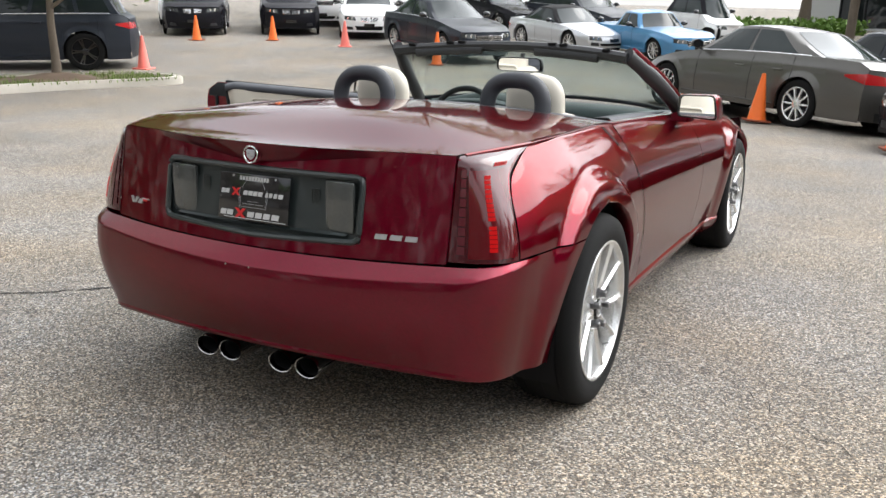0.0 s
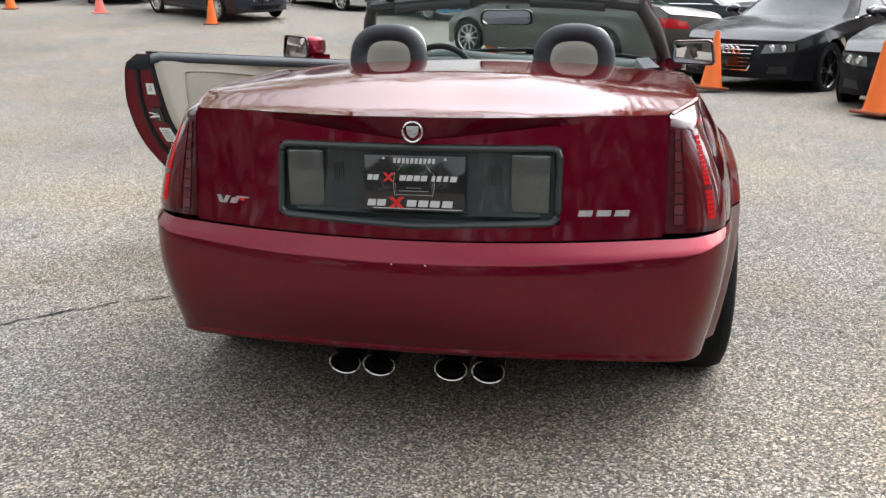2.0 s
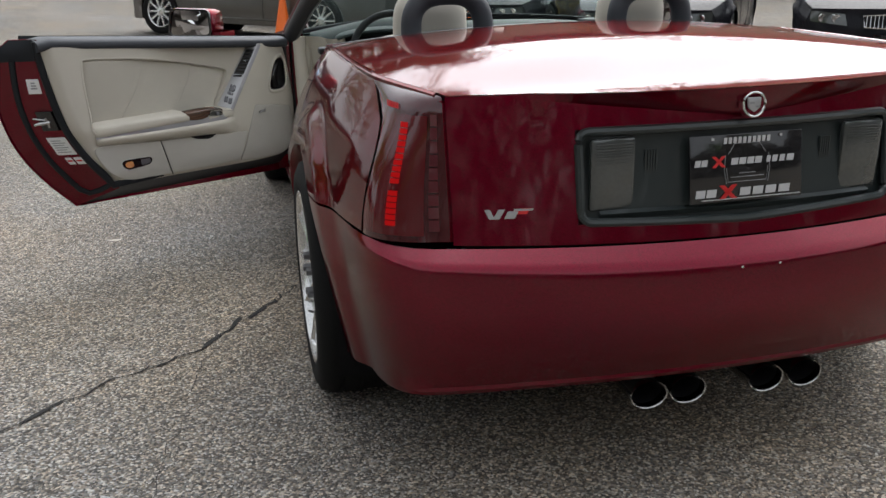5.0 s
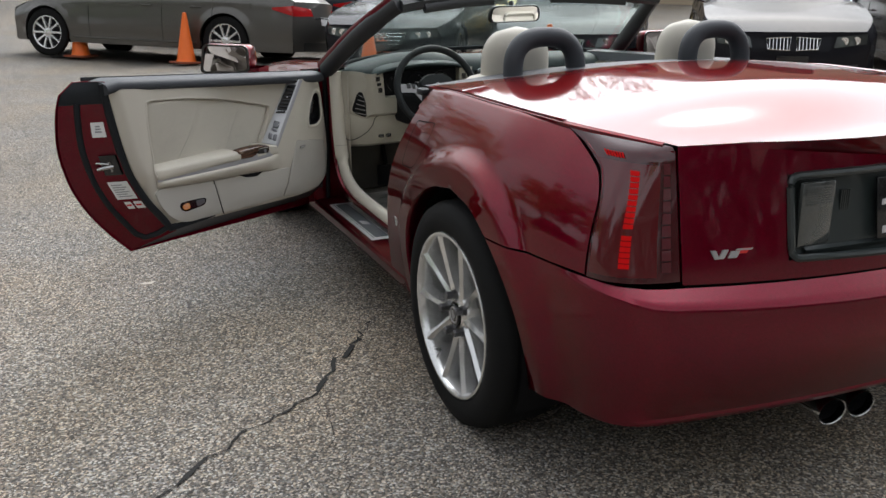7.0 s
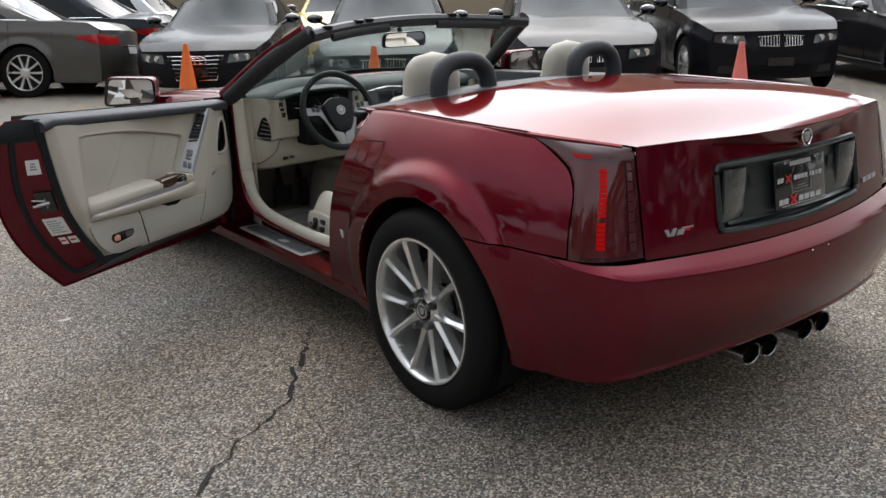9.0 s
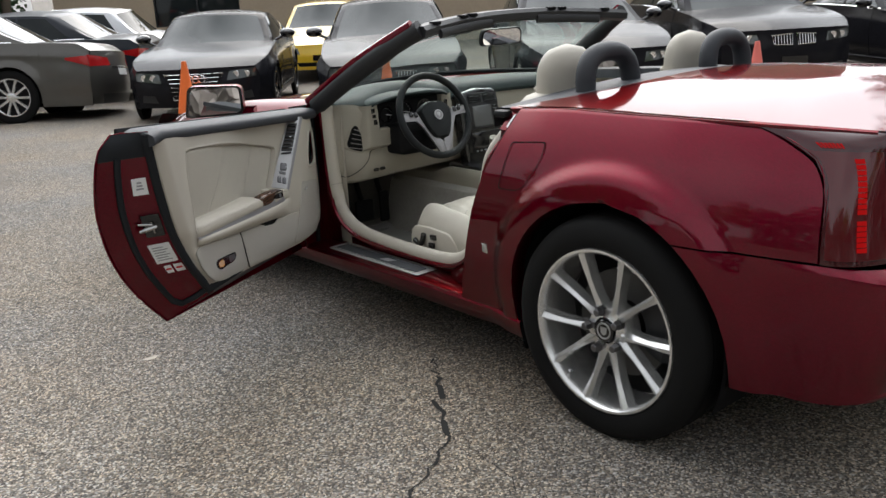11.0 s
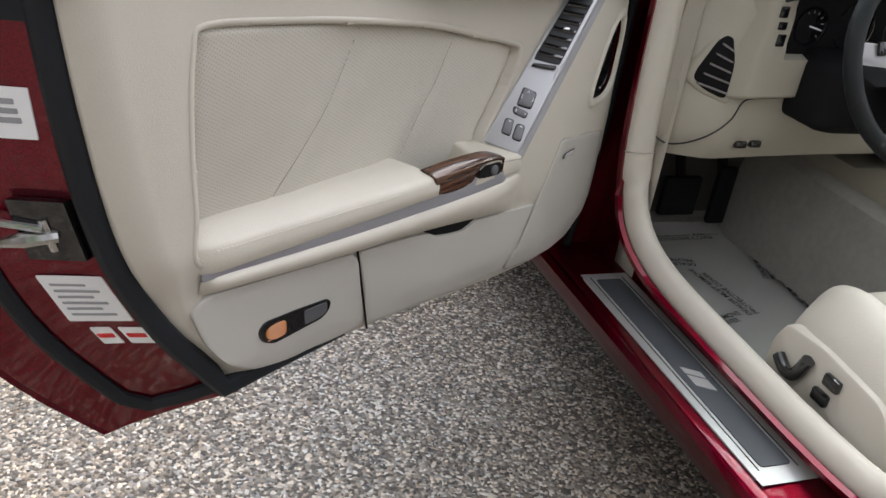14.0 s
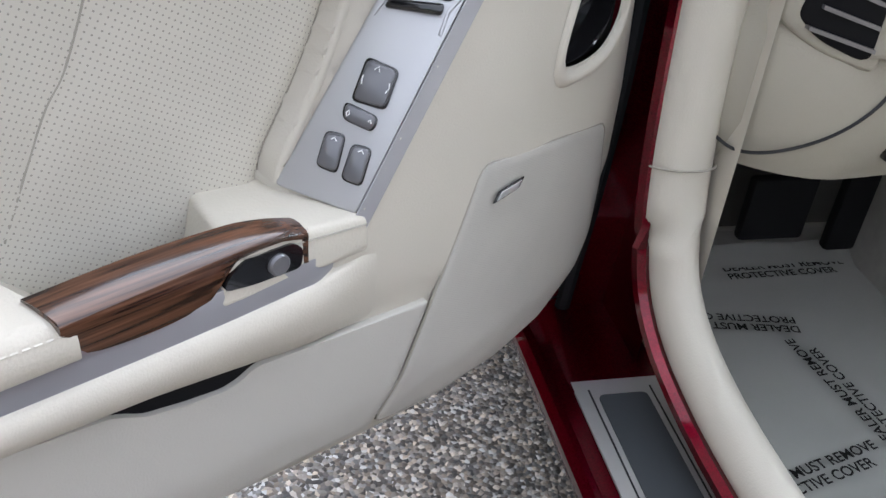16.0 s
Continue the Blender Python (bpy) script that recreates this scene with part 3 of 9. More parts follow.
grid(bm, [[(x, face_y(x, z) + dy, z + 0.002) for x in lin(-0.33, 0.33, 15)] for z, dy in ((0.672, 0.012), (0.684, 0.004), (0.69, 0.014))])
part("panel_ledge", bm, SMOKE, panel)
for sx in (-1, 1):
    bm = bmesh.new()
    box(bm, (sx * 0.302, face_y(0.312, 0.765) + 0.008, 0.768), (0.102, 0.018, 0.157), 0.010, Matrix.Identity(4))
    lamp = part("reversing_lamp", bm, CLEARLAMP, panel, "clear ribbed reversing lamp")
    for k in range(8):
        bm = bmesh.new()
        box(bm, (sx * 0.302, face_y(0.312, 0.765) - 0.002, 0.793 + 0.0058 * k), (0.084, 0.002, 0.0028), 0.0008)
        part("lamp_rib", bm, CLEARLAMP, lamp)
for sx in (-1, 1):
    for k in range(5):
        x = sx * (0.200 + 0.006 * k)
        bm = bmesh.new()
        box(bm, (x, face_y(x, 0.785) + 0.0145, 0.785), (0.003, 0.004, 0.06), 0.0)
        part("panel_rib", bm, SMOKE, panel)
PLY = face_y(0, 0.77) - 0.006
PT = Matrix.Translation((0, PLY, 0.768)) @ Matrix.Rotation(radians(-9), 4, "X")
bm = bmesh.new()
box(bm, (0, 0.004, 0), (0.272, 0.006, 0.146), 0.003, PT)
plate = part("dealer_plate", bm, GLOSS, car, "black dealer plate with white and red print")


def bars(name, mat, parent, items, m, depth=0.0012, y=-0.0005):
    first = None
    for cx, cz, w, h, sl in items:
        bm = bmesh.new()
        slab(bm, [(cx - w / 2 - sl, cz - h / 2), (cx + w / 2 - sl, cz - h / 2), (cx + w / 2 + sl, cz + h / 2), (cx - w / 2 + sl, cz + h / 2)], lambda a, b, d: m @ Vector((a, y - d, b)), 0, depth)
        o = part(name, bm, mat, parent, smooth=False)
        first = first or o
    return first


bars("print_bar", PRINT, plate, [(-0.052 + 0.0115 * k, 0.059, 0.0075, 0.013, 0.0008) for k in range(10)], PT)
bars("print_bar", PRINT, plate, [(x, 0.014, w, 0.014, 0.0015) for x, w in ((-0.118, 0.013), (-0.102, 0.014), (-0.03, 0.016), (-0.011, 0.016), (0.008, 0.016), (0.027, 0.016), (0.052, 0.009), (0.067, 0.012), (0.085, 0.012), (0.105, 0.017))], PT)
bars("print_bar", PRINT, plate, [(x, -0.052, w, 0.017, 0.0015) for x, w in ((-0.112, 0.022), (-0.086, 0.023), (-0.005, 0.025), (0.026, 0.025), (0.057, 0.025), (0.09, 0.027))], PT)
bars("print_bar", PRINT, plate, [(-0.082, 0.064, 0.006, 0.006, 0), (0.082, 0.064, 0.006, 0.006, 0), (0.01, -0.066, 0.24, 0.002, 0)], PT)
bars("print_mark", REDPRINT, plate, [(-0.068, 0.015, 0.009, 0.024, 0.012), (-0.068, 0.015, 0.009, 0.024, -0.012), (-0.046, -0.051, 0.013, 0.03, 0.015), (-0.046, -0.051, 0.013, 0.03, -0.015)], PT)
bm = bmesh.new()
for pts in ([(-0.045, 0.03), (-0.03, 0.052), (0.03, 0.052), (0.045, 0.03)], [(-0.05, 0.0), (-0.046, -0.03), (0.046, -0.03), (0.05, 0.0)], [(-0.052, 0.028), (-0.055, -0.005), (-0.05, -0.034)], [(0.052, 0.028), (0.055, -0.005), (0.05, -0.034)], [(-0.02, -0.012), (0.02, -0.012)], [(-0.04, -0.02), (0.04, -0.02)]):
    tube(bm, [PT @ Vector((a, -0.001, b)) for a, b in pts], 0.0008, 5)
part("print_line", bm, GREYPRINT, plate)

# crest, lettering and emblem, drawn as plain shapes
BM = Matrix.Translation((0, face_y(0, 0.9) - 0.034, 0.904)) @ Matrix.Rotation(radians(-6), 4, "X") @ Matrix.Scale(0.82, 4)
bm = bmesh.new()
tube(bm, [BM @ Vector((0.031 * math.cos(a) * (1 + 0.1 * math.sin(a)), 0, 0.031 * math.sin(a))) for a in [2 * math.pi * k / 28 for k in range(28)]], 0.0031, 8, closed=True)
badge = part("badge", bm, CHROME, car, "round chrome badge with a plain crest")
bm = bmesh.new()
slab(bm, rounded([(-0.02, 0.018), (0.02, 0.018), (0.017, -0.008), (0, -0.021), (-0.017, -0.008)], 0.005), lambda a, b, d: BM @ Vector((a, 0.003 - d, b)), 0, 0.005, 0.001)
part("crest", bm, SATIN, badge)
bars("crest_bar", GREYPRINT, badge, [(-0.008, 0.004, 0.014, 0.005, 0), (0.009, -0.006, 0.012, 0.005, 0)], BM, 0.0012, -0.002)
bm = bmesh.new()
grid(bm, [[(0.030 * r * math.cos(2 * math.pi * k / 24), face_y(0, 0.9) - 0.022, 0.904 + 0.030 * r * math.sin(2 * math.pi * k / 24)) for k in range(24)] for r in (0.01, 1.0)], closed=True)
part("badge_seat", bm, RED, badge)


def on_face(sx):
    y = face_y(sx, 0.70)
    return Matrix.Translation((sx, y - 0.001, 0.697)) @ Matrix.Rotation(math.atan(0.38 * sx), 4, "Z") @ Matrix.Rotation(radians(-9), 4, "X")


EM = on_face(0.49)
emblem = bars("lettering", SATIN, car, [(-0.047, 0, 0.036, 0.015, 0.002), (0.0, 0, 0.036, 0.015, 0.002), (0.047, 0, 0.036, 0.015, 0.002)], EM, 0.004)
emblem["label"] = "chrome lettering drawn as plain bars"
VM = on_face(-0.524)
vb = bars("emblem", SATIN, car, [(-0.042, 0, 0.012, 0.020, -0.005), (-0.022, 0, 0.014, 0.020, 0.006), (0.004, -0.002, 0.022, 0.015, 0.004), (0.03, 0.0085, 0.04, 0.004, 0.001)], VM, 0.004)
vb["label"] = "chrome and red performance emblem"
bars("emblem_flag", REDPRINT, vb, [(0.024, 0.0035, 0.03, 0.0085, 0.003), (0.034, 0.009, 0.02, 0.004, 0.002)], VM, 0.0035)

# tail lamps
TL_ROWS = [0.642, 0.68, 0.72, 0.76, 0.80, 0.84, 0.88, 0.905, 0.925]


def lens_point(s, z, u, out=0.0):
    """A point on the lamp: u from its inner edge (0) round the corner to its outer edge (1)."""
    ye = lens_y(z)
    a = Vector((0.648, face_y(0.648, z), z))
    b = Vector((half(ye, z) - 0.002, ye, z))
    c = Vector((b.x - 0.012, a.y + 0.028, z))
    p = a * (1 - u) ** 2 + c * 2 * u * (1 - u) + b * u * u
    d = (c - a) * (1 - u) + (b - c) * u
    nrm = Vector((-d.y, d.x, 0)).normalized()
    if nrm.y > 0 and u < 0.5:
        nrm = -nrm
    nrm = Vector((d.y, -d.x, 0)).normalized()
    p = p + nrm * out
    return (s * p.x, p.y, p.z)


SMOKED = make("smoked_reflector", (0.085, 0.012, 0.018), 0.15, coat=1.0, vary=0.3, scale=90)


def tail_lamp(s):
    bm = bmesh.new()
    rows = [[lens_point(s, z, u) for u in lin(0, 1, 17)] for z in TL_ROWS]
    rows.append([(s * lerp(0.646, 0.742, u), lerp(-0.664, -0.36, u), lerp(0.938, 0.956, u)) for u in lin(0, 1, 17)])
    grid(bm, rows)
    lens = part("tail_lamp", bm, LENSDARK, car, "tall smoked red tail lamp, lit", angle=60)
    bm = bmesh.new()
    grid(bm, [[lens_point(s, z, u, 0.002) for u in lin(0.19, 0.95, 12)] for z in lin(0.655, 0.90, 14)])
    part("red_lens", bm, LENS, lens)
    for k in range(17):
        if k == 6:
            continue
        z = 0.675 + 0.0125 * k
        bm = bmesh.new()
        grid(bm, [[lens_point(s, zz, u, 0.0035 if 0.46 < u < 0.56 else 0.0028) for u in (0.45, 0.48, 0.51, 0.54, 0.57)] for zz in (z, z + 0.0105)])
        part("lit_segment", bm, LED, lens)
    for k in range(9):
        z = 0.665 + 0.027 * k
        bm = bmesh.new()
        grid(bm, [[lens_point(s, zz, u, 0.003) for u in (0.07, 0.15)] for zz in (z, z + 0.023)])
        part("reflector_segment", bm, SMOKED, lens)
    for k in range(7):
        u = 0.60 + 0.031 * k
        bm = bmesh.new()
        grid(bm, [[lens_point(s, zz, uu, 0.003) for uu in (u, u + 0.02)] for zz in (0.908, 0.919)])
        part("side_segment", bm, LED, lens)


tail_lamp(1)
tail_lamp(-1)
# painted channels under the gaps beside lid and lamps
for s in (-1, 1):
    bm = bmesh.new()
    tube(bm, [(s * lid_x(y), y, shoulder(y) - 0.003) for y in lin(-0.64, 0.5, 20)], 0.0075, 6)
    part("seam_channel", bm, RED_JAMB, car)
    bm = bmesh.new()
    tube(bm, [(s * (half(lens_y(z), z) - 0.0115), lens_y(z), z) for z in lin(0.642, 0.95, 18)], 0.0095, 6)
    part("seam_channel", bm, RED_JAMB, car)
    bm = bmesh.new()
    tube(bm, [(s * 0.645, face_y(0.645, z) + 0.011, z) for z in lin(0.64, 0.93, 10)], 0.008, 6)
    part("seam_channel", bm, RED_JAMB, car)


# rear bumper
def bumper_row(zc, zs, off, inset_end=0.0):
    """Points across the bumper at one level: zc behind, zs at the wheels, off how far it stands out."""
    out = []
    for k in range(61):
        u = -1 + 2 * k / 60
        s, a = (1 if u >= 0 else -1), abs(u)
        if a < 0.62:
            x = 0.66 * a / 0.62
            z = lerp(zc, lerp(zc, zs, 0.45), (a / 0.62) ** 2)
            slope = 0.38 * x
            n = Vector((slope, -1, 0)).normalized()
            p = Vector((x, -0.805 + 0.19 * x * x, z)) + n * off
        else:
            t = (a - 0.62) / 0.38
            z = lerp(lerp(zc, zs, 0.45), zs, sstep(0, 0.5, t))
            ye = -arch_y(max(z, 0.25)) - inset_end
            a0 = Vector((0.66, -0.722, 0)) + Vector((0.25, -1, 0)).normalized() * off
            bx = Vector((half(-0.5, z) - (0.0), -0.5, 0))
            e = Vector((half(ye, z), ye, 0))
            cc = Vector((bx.x - 0.02 + off * 0.12, a0.y + 0.02, 0))
            if t < 0.55:
                q = t / 0.55
                p = a0 * (1 - q) ** 2 + cc * 2 * q * (1 - q) + bx * q * q
            else:
                q = (t - 0.55) / 0.45
                y = lerp(-0.5, ye, q)
                p = Vector((half(y, z), y, 0))
            p.z = z
        out.append((s * p.x, p.y, p.z))
    return out


bm = bmesh.new()
prof = [(0.617, 0.640, 0.003), (0.611, 0.638, 0.009), (0.590, 0.632, 0.030), (0.5715, 0.626, 0.0475), (0.5685, 0.622, 0.0495), (0.564, 0.616, 0.0502), (0.54, 0.585, 0.0555), (0.50, 0.53, 0.0585), (0.45, 0.47, 0.053), (0.40, 0.40, 0.039), (0.35, 0.335, 0.019), (0.316, 0.283, 0.003), (0.308, 0.272, 0.005), (0.298, 0.262, 0.0)]
rows = [bumper_row(*p) for p in prof]
grid(bm, rows)
last = rows[-1]
grid(bm, [last, [(x * 0.97, y + 0.03, z + 0.004) for x, y, z in last]])
part("rear_bumper", bm, RED, car, angle=26)
# dark filler added behind the lid gap so no light shows through
bm = bmesh.new()
grid(bm, [[(x, -0.783 + 0.19 * x * x, z - 0.012 * (1 - (x / 0.62) ** 2)) for x in lin(-0.62, 0.62, 25)] for z in (0.60, 0.645)])
part("lid_seal", bm, DARK, car)
bm = bmesh.new()
grid(bm, [[(x, -0.80 + 0.19 * x * x + dy, z) for x in lin(-0.5, 0.5, 21)] for z, dy in ((0.315, 0.05), (0.29, 0.12), (0.27, 0.2), (0.255, 0.34))])
part("lower_valance", bm, BLACK, car)
bm = bmesh.new()
box(bm, (0, -0.1, 0.235), (1.0, 0.7, 0.06), 0.02)
box(bm, (0, 1.5, 0.155), (1.3, 3.4, 0.05), 0.02)
part("underbody", bm, DARK, car)
for x in (-0.205, -0.107, 0.096, 0.2):
    bm = bmesh.new()
    c = Vector((x, -0.80, 0.252))
    rows = [ring_pts(c + Vector((0, d, 0)), (0, 1, 0), (1, 0, 0), 0.046 * r, 32, 0.034 * r) for d, r in ((0.26, 0.86), (0.02, 1.0), (0.004, 1.02), (0, 1.0), (0.002, 0.93), (0.03, 0.9), (0.2, 0.86))]
    vs = grid(bm, rows, closed=True)
    tip = part("exhaust_tip", bm, PIPE, car, "polished oval exhaust tip", angle=30)
    # near-black lining inside the tip
    bm = bmesh.new()
    grid(bm, [ring_pts(c + Vector((0, d, 0)), (0, 1, 0), (1, 0, 0), 0.046 * r, 24, 0.034 * r) for d, r in ((0.022, 0.895), (0.10, 0.85), (0.101, 0.01))], closed=True)
    part("soot_bore", bm, DARK, tip)
for sx in (-0.1, 0.1):
    bm = bmesh.new()
    box(bm, (sx * 0.45, -0.8745, 0.5725), (0.006, 0.003, 0.005), 0.001)
    part("bumper_screw", bm, CHROME, car)

# rockers, right door, bonnet, nose
for s in (-1, 1):
    bm = bmesh.new()
    ys = lin(0.372, 2.31, 24)
    rows = [[(s * (half(y, 0.27) + dx), y, z) for y in ys] for z, dx in ((0.268, -0.055), (0.268, -0.004), (0.258, 0.004), (0.235, 0.0), (0.205, -0.012), (0.188, -0.03), (0.185, -0.12))]
    grid(bm, rows)
    part("rocker_panel", bm, RED, car, angle=30)
bm = bmesh.new()
rows = []
for v in lin(0, 1, 15):
    row = []
    for u in lin(0, 1, 22):
        z0 = lerp(0.272, 0.93, v)
        y = lerp(seam_y(z0) + GAP, 1.73 - GAP, u)
        z = lerp(0.272, shoulder(y), v)
        row.append((half(y, z), y, z))
    rows.append(row)
rows.append([(x - 0.03, y, z + 0.006) for x, y, z in rows[-1]])
rows.append([(x - 0.10, y, z + 0.002) for x, y, z in rows[-2]])
grid(bm, rows)
rdoor = part("passenger_door", bm, RED, car, "closed dark red passenger door", angle=50)
bm = bmesh.new()
rows = [[(half(y, shoulder(y)) - dx, y, shoulder(y) + dz) for y in lin(0.62, 1.7, 12)] for dx, dz in ((0.045, 0.005), (0.06, 0.016), (0.12, 0.012), (0.135, -0.03))]
grid(bm, rows)
part("door_top_rail", bm, CHAR, rdoor)
bm = bmesh.new()
rows = [[(half(y, 0.8) - 0.125 - dx, y, z) for y in lin(0.66, 1.72, 10)] for z, dx in ((0.90, 0.03), (0.84, 0.05), (0.70, 0.05), (0.62, 0.06), (0.60, 0.1), (0.54, 0.1), (0.52, 0.06), (0.30, 0.05))]
grid(bm, rows)
part("door_trim", bm, TRIM, rdoor)
bm = bmesh.new()
slab(bm, [(0.29, 0.945), (0.315, 0.945), (0.40, 0.872), (0.375, 0.872)], lambda a, b, d: (half(a, b) - 0.004 + d, a, b), 0, 0.006)
part("release_slot", bm, DARK, car, "black slot behind the door")

bm = bmesh.new()


def hood_z(x, y):
    e = half(y, shoulder(y)) - 0.055
    return shoulder(y) + 0.003 + 0.002 * (1 - min(1, abs(x) / e) ** 2) * sstep(3.68, 2.6, y)


rows = []
for k in range(25):
    v = k / 24
    row = []
    for u in lin(-1, 1, 25):
        y = lerp(1.66 + 0.30 * (1 - u * u), 3.60, v)
        e = half(y, shoulder(y)) - 0.06
        x = u * e
        row.append((x, y - 0.0, hood_z(x, y)))
    rows.append(row)
grid(bm, rows)
part("bonnet", bm, RED, car, angle=50)
bm = bmesh.new()
rows = []
for z, o in ((0.61, 0.0), (0.56, 0.03), (0.48, 0.05), (0.38, 0.05), (0.28, 0.03), (0.22, -0.02)):
    row = []
    for u in lin(-1, 1, 31):
        x = u * 0.80
        y = 3.63 + o - 0.42 * abs(u) ** 3.2
        row.append((x * (1 + 0.02 * (o / 0.05)), y, z))
    rows.append(row)
grid(bm, rows)
part("front_bumper", bm, RED, car)
for s in (-1, 1):
    bm = bmesh.new()
    grid(bm, [[(s * lerp(0.50, 0.80, u), lerp(3.56, 3.28, u) + dy, z + 0.06 * u) for u in lin(0, 1, 7)] for z, dy in ((0.56, 0.03), (0.60, 0.03), (0.66, -0.02), (0.70, -0.08))])
    part("headlamp", bm, CLEARLAMP, car)
bm = bmesh.new()
grid(bm, [[(x, 3.645 - 0.3 * abs(x) ** 3 + dy, z) for x in lin(-0.36, 0.36, 9)] for z, dy in ((0.59, 0.005), (0.48, 0.045), (0.40, 0.05))])
part("grille", bm, SATIN, car)


# ---------------------------------------------------------------- wheels
IRON = make("dull_brake_iron", (0.09, 0.088, 0.085), 0.55, 0.6, vary=0.3, scale=30)
NUT = make("dark_steel_nut", (0.16, 0.16, 0.165), 0.3, 0.9, vary=0.1, scale=60)


def wheel(s, yc):
    """Ten slim spokes in five pairs, a polished rim and a low tyre; s is the side."""
    X0 = 0.905
    m = Matrix.Translation((s * X0, yc, HUB)) @ Matrix.Diagonal((s, 1, 1, 1))

    def put(bm):
        bmesh.ops.transform(bm, matrix=m, verts=bm.verts)
    bm = bmesh.new()
    lathe(bm, (0, 0, 0), (1, 0, 0), [(-0.20, 0.235), (-0.03, 0.232), (-0.012, 0.236), (-0.004, 0.243), (-0.004, 0.25), (-0.012, 0.253), (-0.03, 0.25)], 64)
    put(bm)
    rim = part("wheel", bm, SILVER, car, "silver ten-spoke alloy wheel", angle=30)
    bm = bmesh.new()
    prof = [(-0.235, 0.25), (-0.245, 0.285), (-0.235, 0.325), (-0.21, 0.341), (-0.12, 0.345), (-0.04, 0.342), (-0.014, 0.331), (-0.002, 0.305), (0.0, 0.275), (-0.006, 0.256), (-0.02, 0.25)]
    lathe(bm, (0, 0, 0), (1, 0, 0), prof, 72)
    put(bm)
    part("tyre", bm, TYRE, rim, "low black tyre", angle=45)
    bm = bmesh.new()
    for r in (-0.18, -0.12, -0.06):
        lathe(bm, (r, 0, 0), (1, 0, 0), [(-0.005, 0.346), (-0.004, 0.3455), (0.004, 0.3455), (0.005, 0.346)], 48)
    put(bm)
    part("tread_groove", bm, DARK, rim)
    for k in range(10):
        a = 2 * math.pi * k / 10 - 0.03
        bend = (1 if k % 2 else -1) * 0.085
        bm = bmesh.new()
        rows = []
        for j in range(9):
            t = j / 8
            r = lerp(0.055, 0.240, t)
            ang = a + bend * (1 - t) ** 1.2
            w = lerp(0.0165, 0.0088, min(1, t * 1.9) ** 0.7) + 0.0055 * max(0, t - 0.45) / 0.55
            x = -0.012 - 0.022 * (1 - t) ** 1.5 - 0.004 * math.sin(t * math.pi)
            c = Vector((0, math.cos(ang) * r, math.sin(ang) * r))
            tn = Vector((0, -math.sin(ang), math.cos(ang)))
            rows.append([tuple(c + tn * (w * q) + Vector((x + dx, 0, 0))) for q, dx in ((-1.15, -0.04), (-1.0, -0.007), (-0.25 * t, 0.004), (0.95, -0.004), (1.1, -0.04))])
        grid(bm, rows)
        put(bm)
        part("spoke", bm, SILVER, rim, angle=20)
    bm = bmesh.new()
    lathe(bm, (0, 0, 0), (1, 0, 0), [(-0.10, 0.075), (-0.045, 0.072), (-0.034, 0.066), (-0.032, 0.046), (-0.028, 0.040)], 40)
    put(bm)
    part("wheel_hub", bm, SILVER, rim)
    bm = bmesh.new()
    lathe(bm, (0, 0, 0), (1, 0, 0), [(-0.03, 0.034), (-0.024, 0.034), (-0.021, 0.031), (-0.021, 0.0)], 32)
    put(bm)
    capo = part("hub_cap", bm, GLOSS, rim, "black hub cap with a plain crest")
    bm = bmesh.new()
    lathe(bm, (0, 0, 0), (1, 0, 0), [(-0.021, 0.026), (-0.0195, 0.025), (-0.0195, 0.022), (-0.021, 0.021)], 28)
    slab(bm, [(-0.012, 0.012), (0.012, 0.012), (0.010, -0.006), (0, -0.014), (-0.010, -0.006)], lambda p, q, d: (-0.0212 + d, p, q), 0, 0.0015)
    put(bm)
    part("cap_ring", bm, SATIN, rim)
    for k in range(5):
        a = 2 * math.pi * k / 5 + 0.087
        c = (0, 0.06 * math.cos(a), 0.06 * math.sin(a))
        bm = bmesh.new()
        lathe(bm, c, (1, 0, 0), [(-0.035, 0.0165), (-0.024, 0.0165), (-0.024, 0.0125), (-0.004, 0.0125), (-0.001, 0.009), (-0.001, 0.0)], 6)
        put(bm)
        part("lug_nut", bm, NUT, rim, angle=20)
    bm = bmesh.new()
    lathe(bm, (0, 0, 0), (1, 0, 0), [(-0.13, 0.07), (-0.115, 0.08), (-0.115, 0.165), (-0.14, 0.165)], 40)
    put(bm)
    part("brake_disc", bm, IRON, rim, "dull dark brake disc")
    bm = bmesh.new()
    lathe(bm, (0, 0, 0), (1, 0, 0), [(-0.16, 0.232), (-0.16, 0.02)], 32)
    put(bm)
    part("wheel_back", bm, DARK, rim)
    bm = bmesh.new()
    rows = [[(x, r * math.cos(a), r * math.sin(a)) for x, r in ((-0.15, 0.10), (-0.09, 0.10), (-0.085, 0.12), (-0.085, 0.17), (-0.10, 0.185), (-0.15, 0.185))] for a in lin(2.5, 3.6, 9)]
    grid(bm, rows)
    put(bm)
    part("brake_caliper", bm, BLACK, rim)
    bm = bmesh.new()
    tube(bm, [(-0.035, 0.222 * math.cos(-0.9), 0.222 * math.sin(-0.9)), (-0.012, 0.205 * math.cos(-0.9), 0.205 * math.sin(-0.9))], 0.004, 8)
    put(bm)
    part("valve", bm, STEEL, rim)


for yc in (0, WB):
    for side in (-1, 1):
        wheel(side, yc)

# fuel door, side markers
FD = [(0.428, 0.848), (0.279, 0.861), (0.276, 0.825), (0.287, 0.790), (0.330, 0.721), (0.363, 0.705), (0.446, 0.702)]


def on_side(s, lift):
    return lambda a, b, d: (s * (half(a, b) + lift + d), a, b)


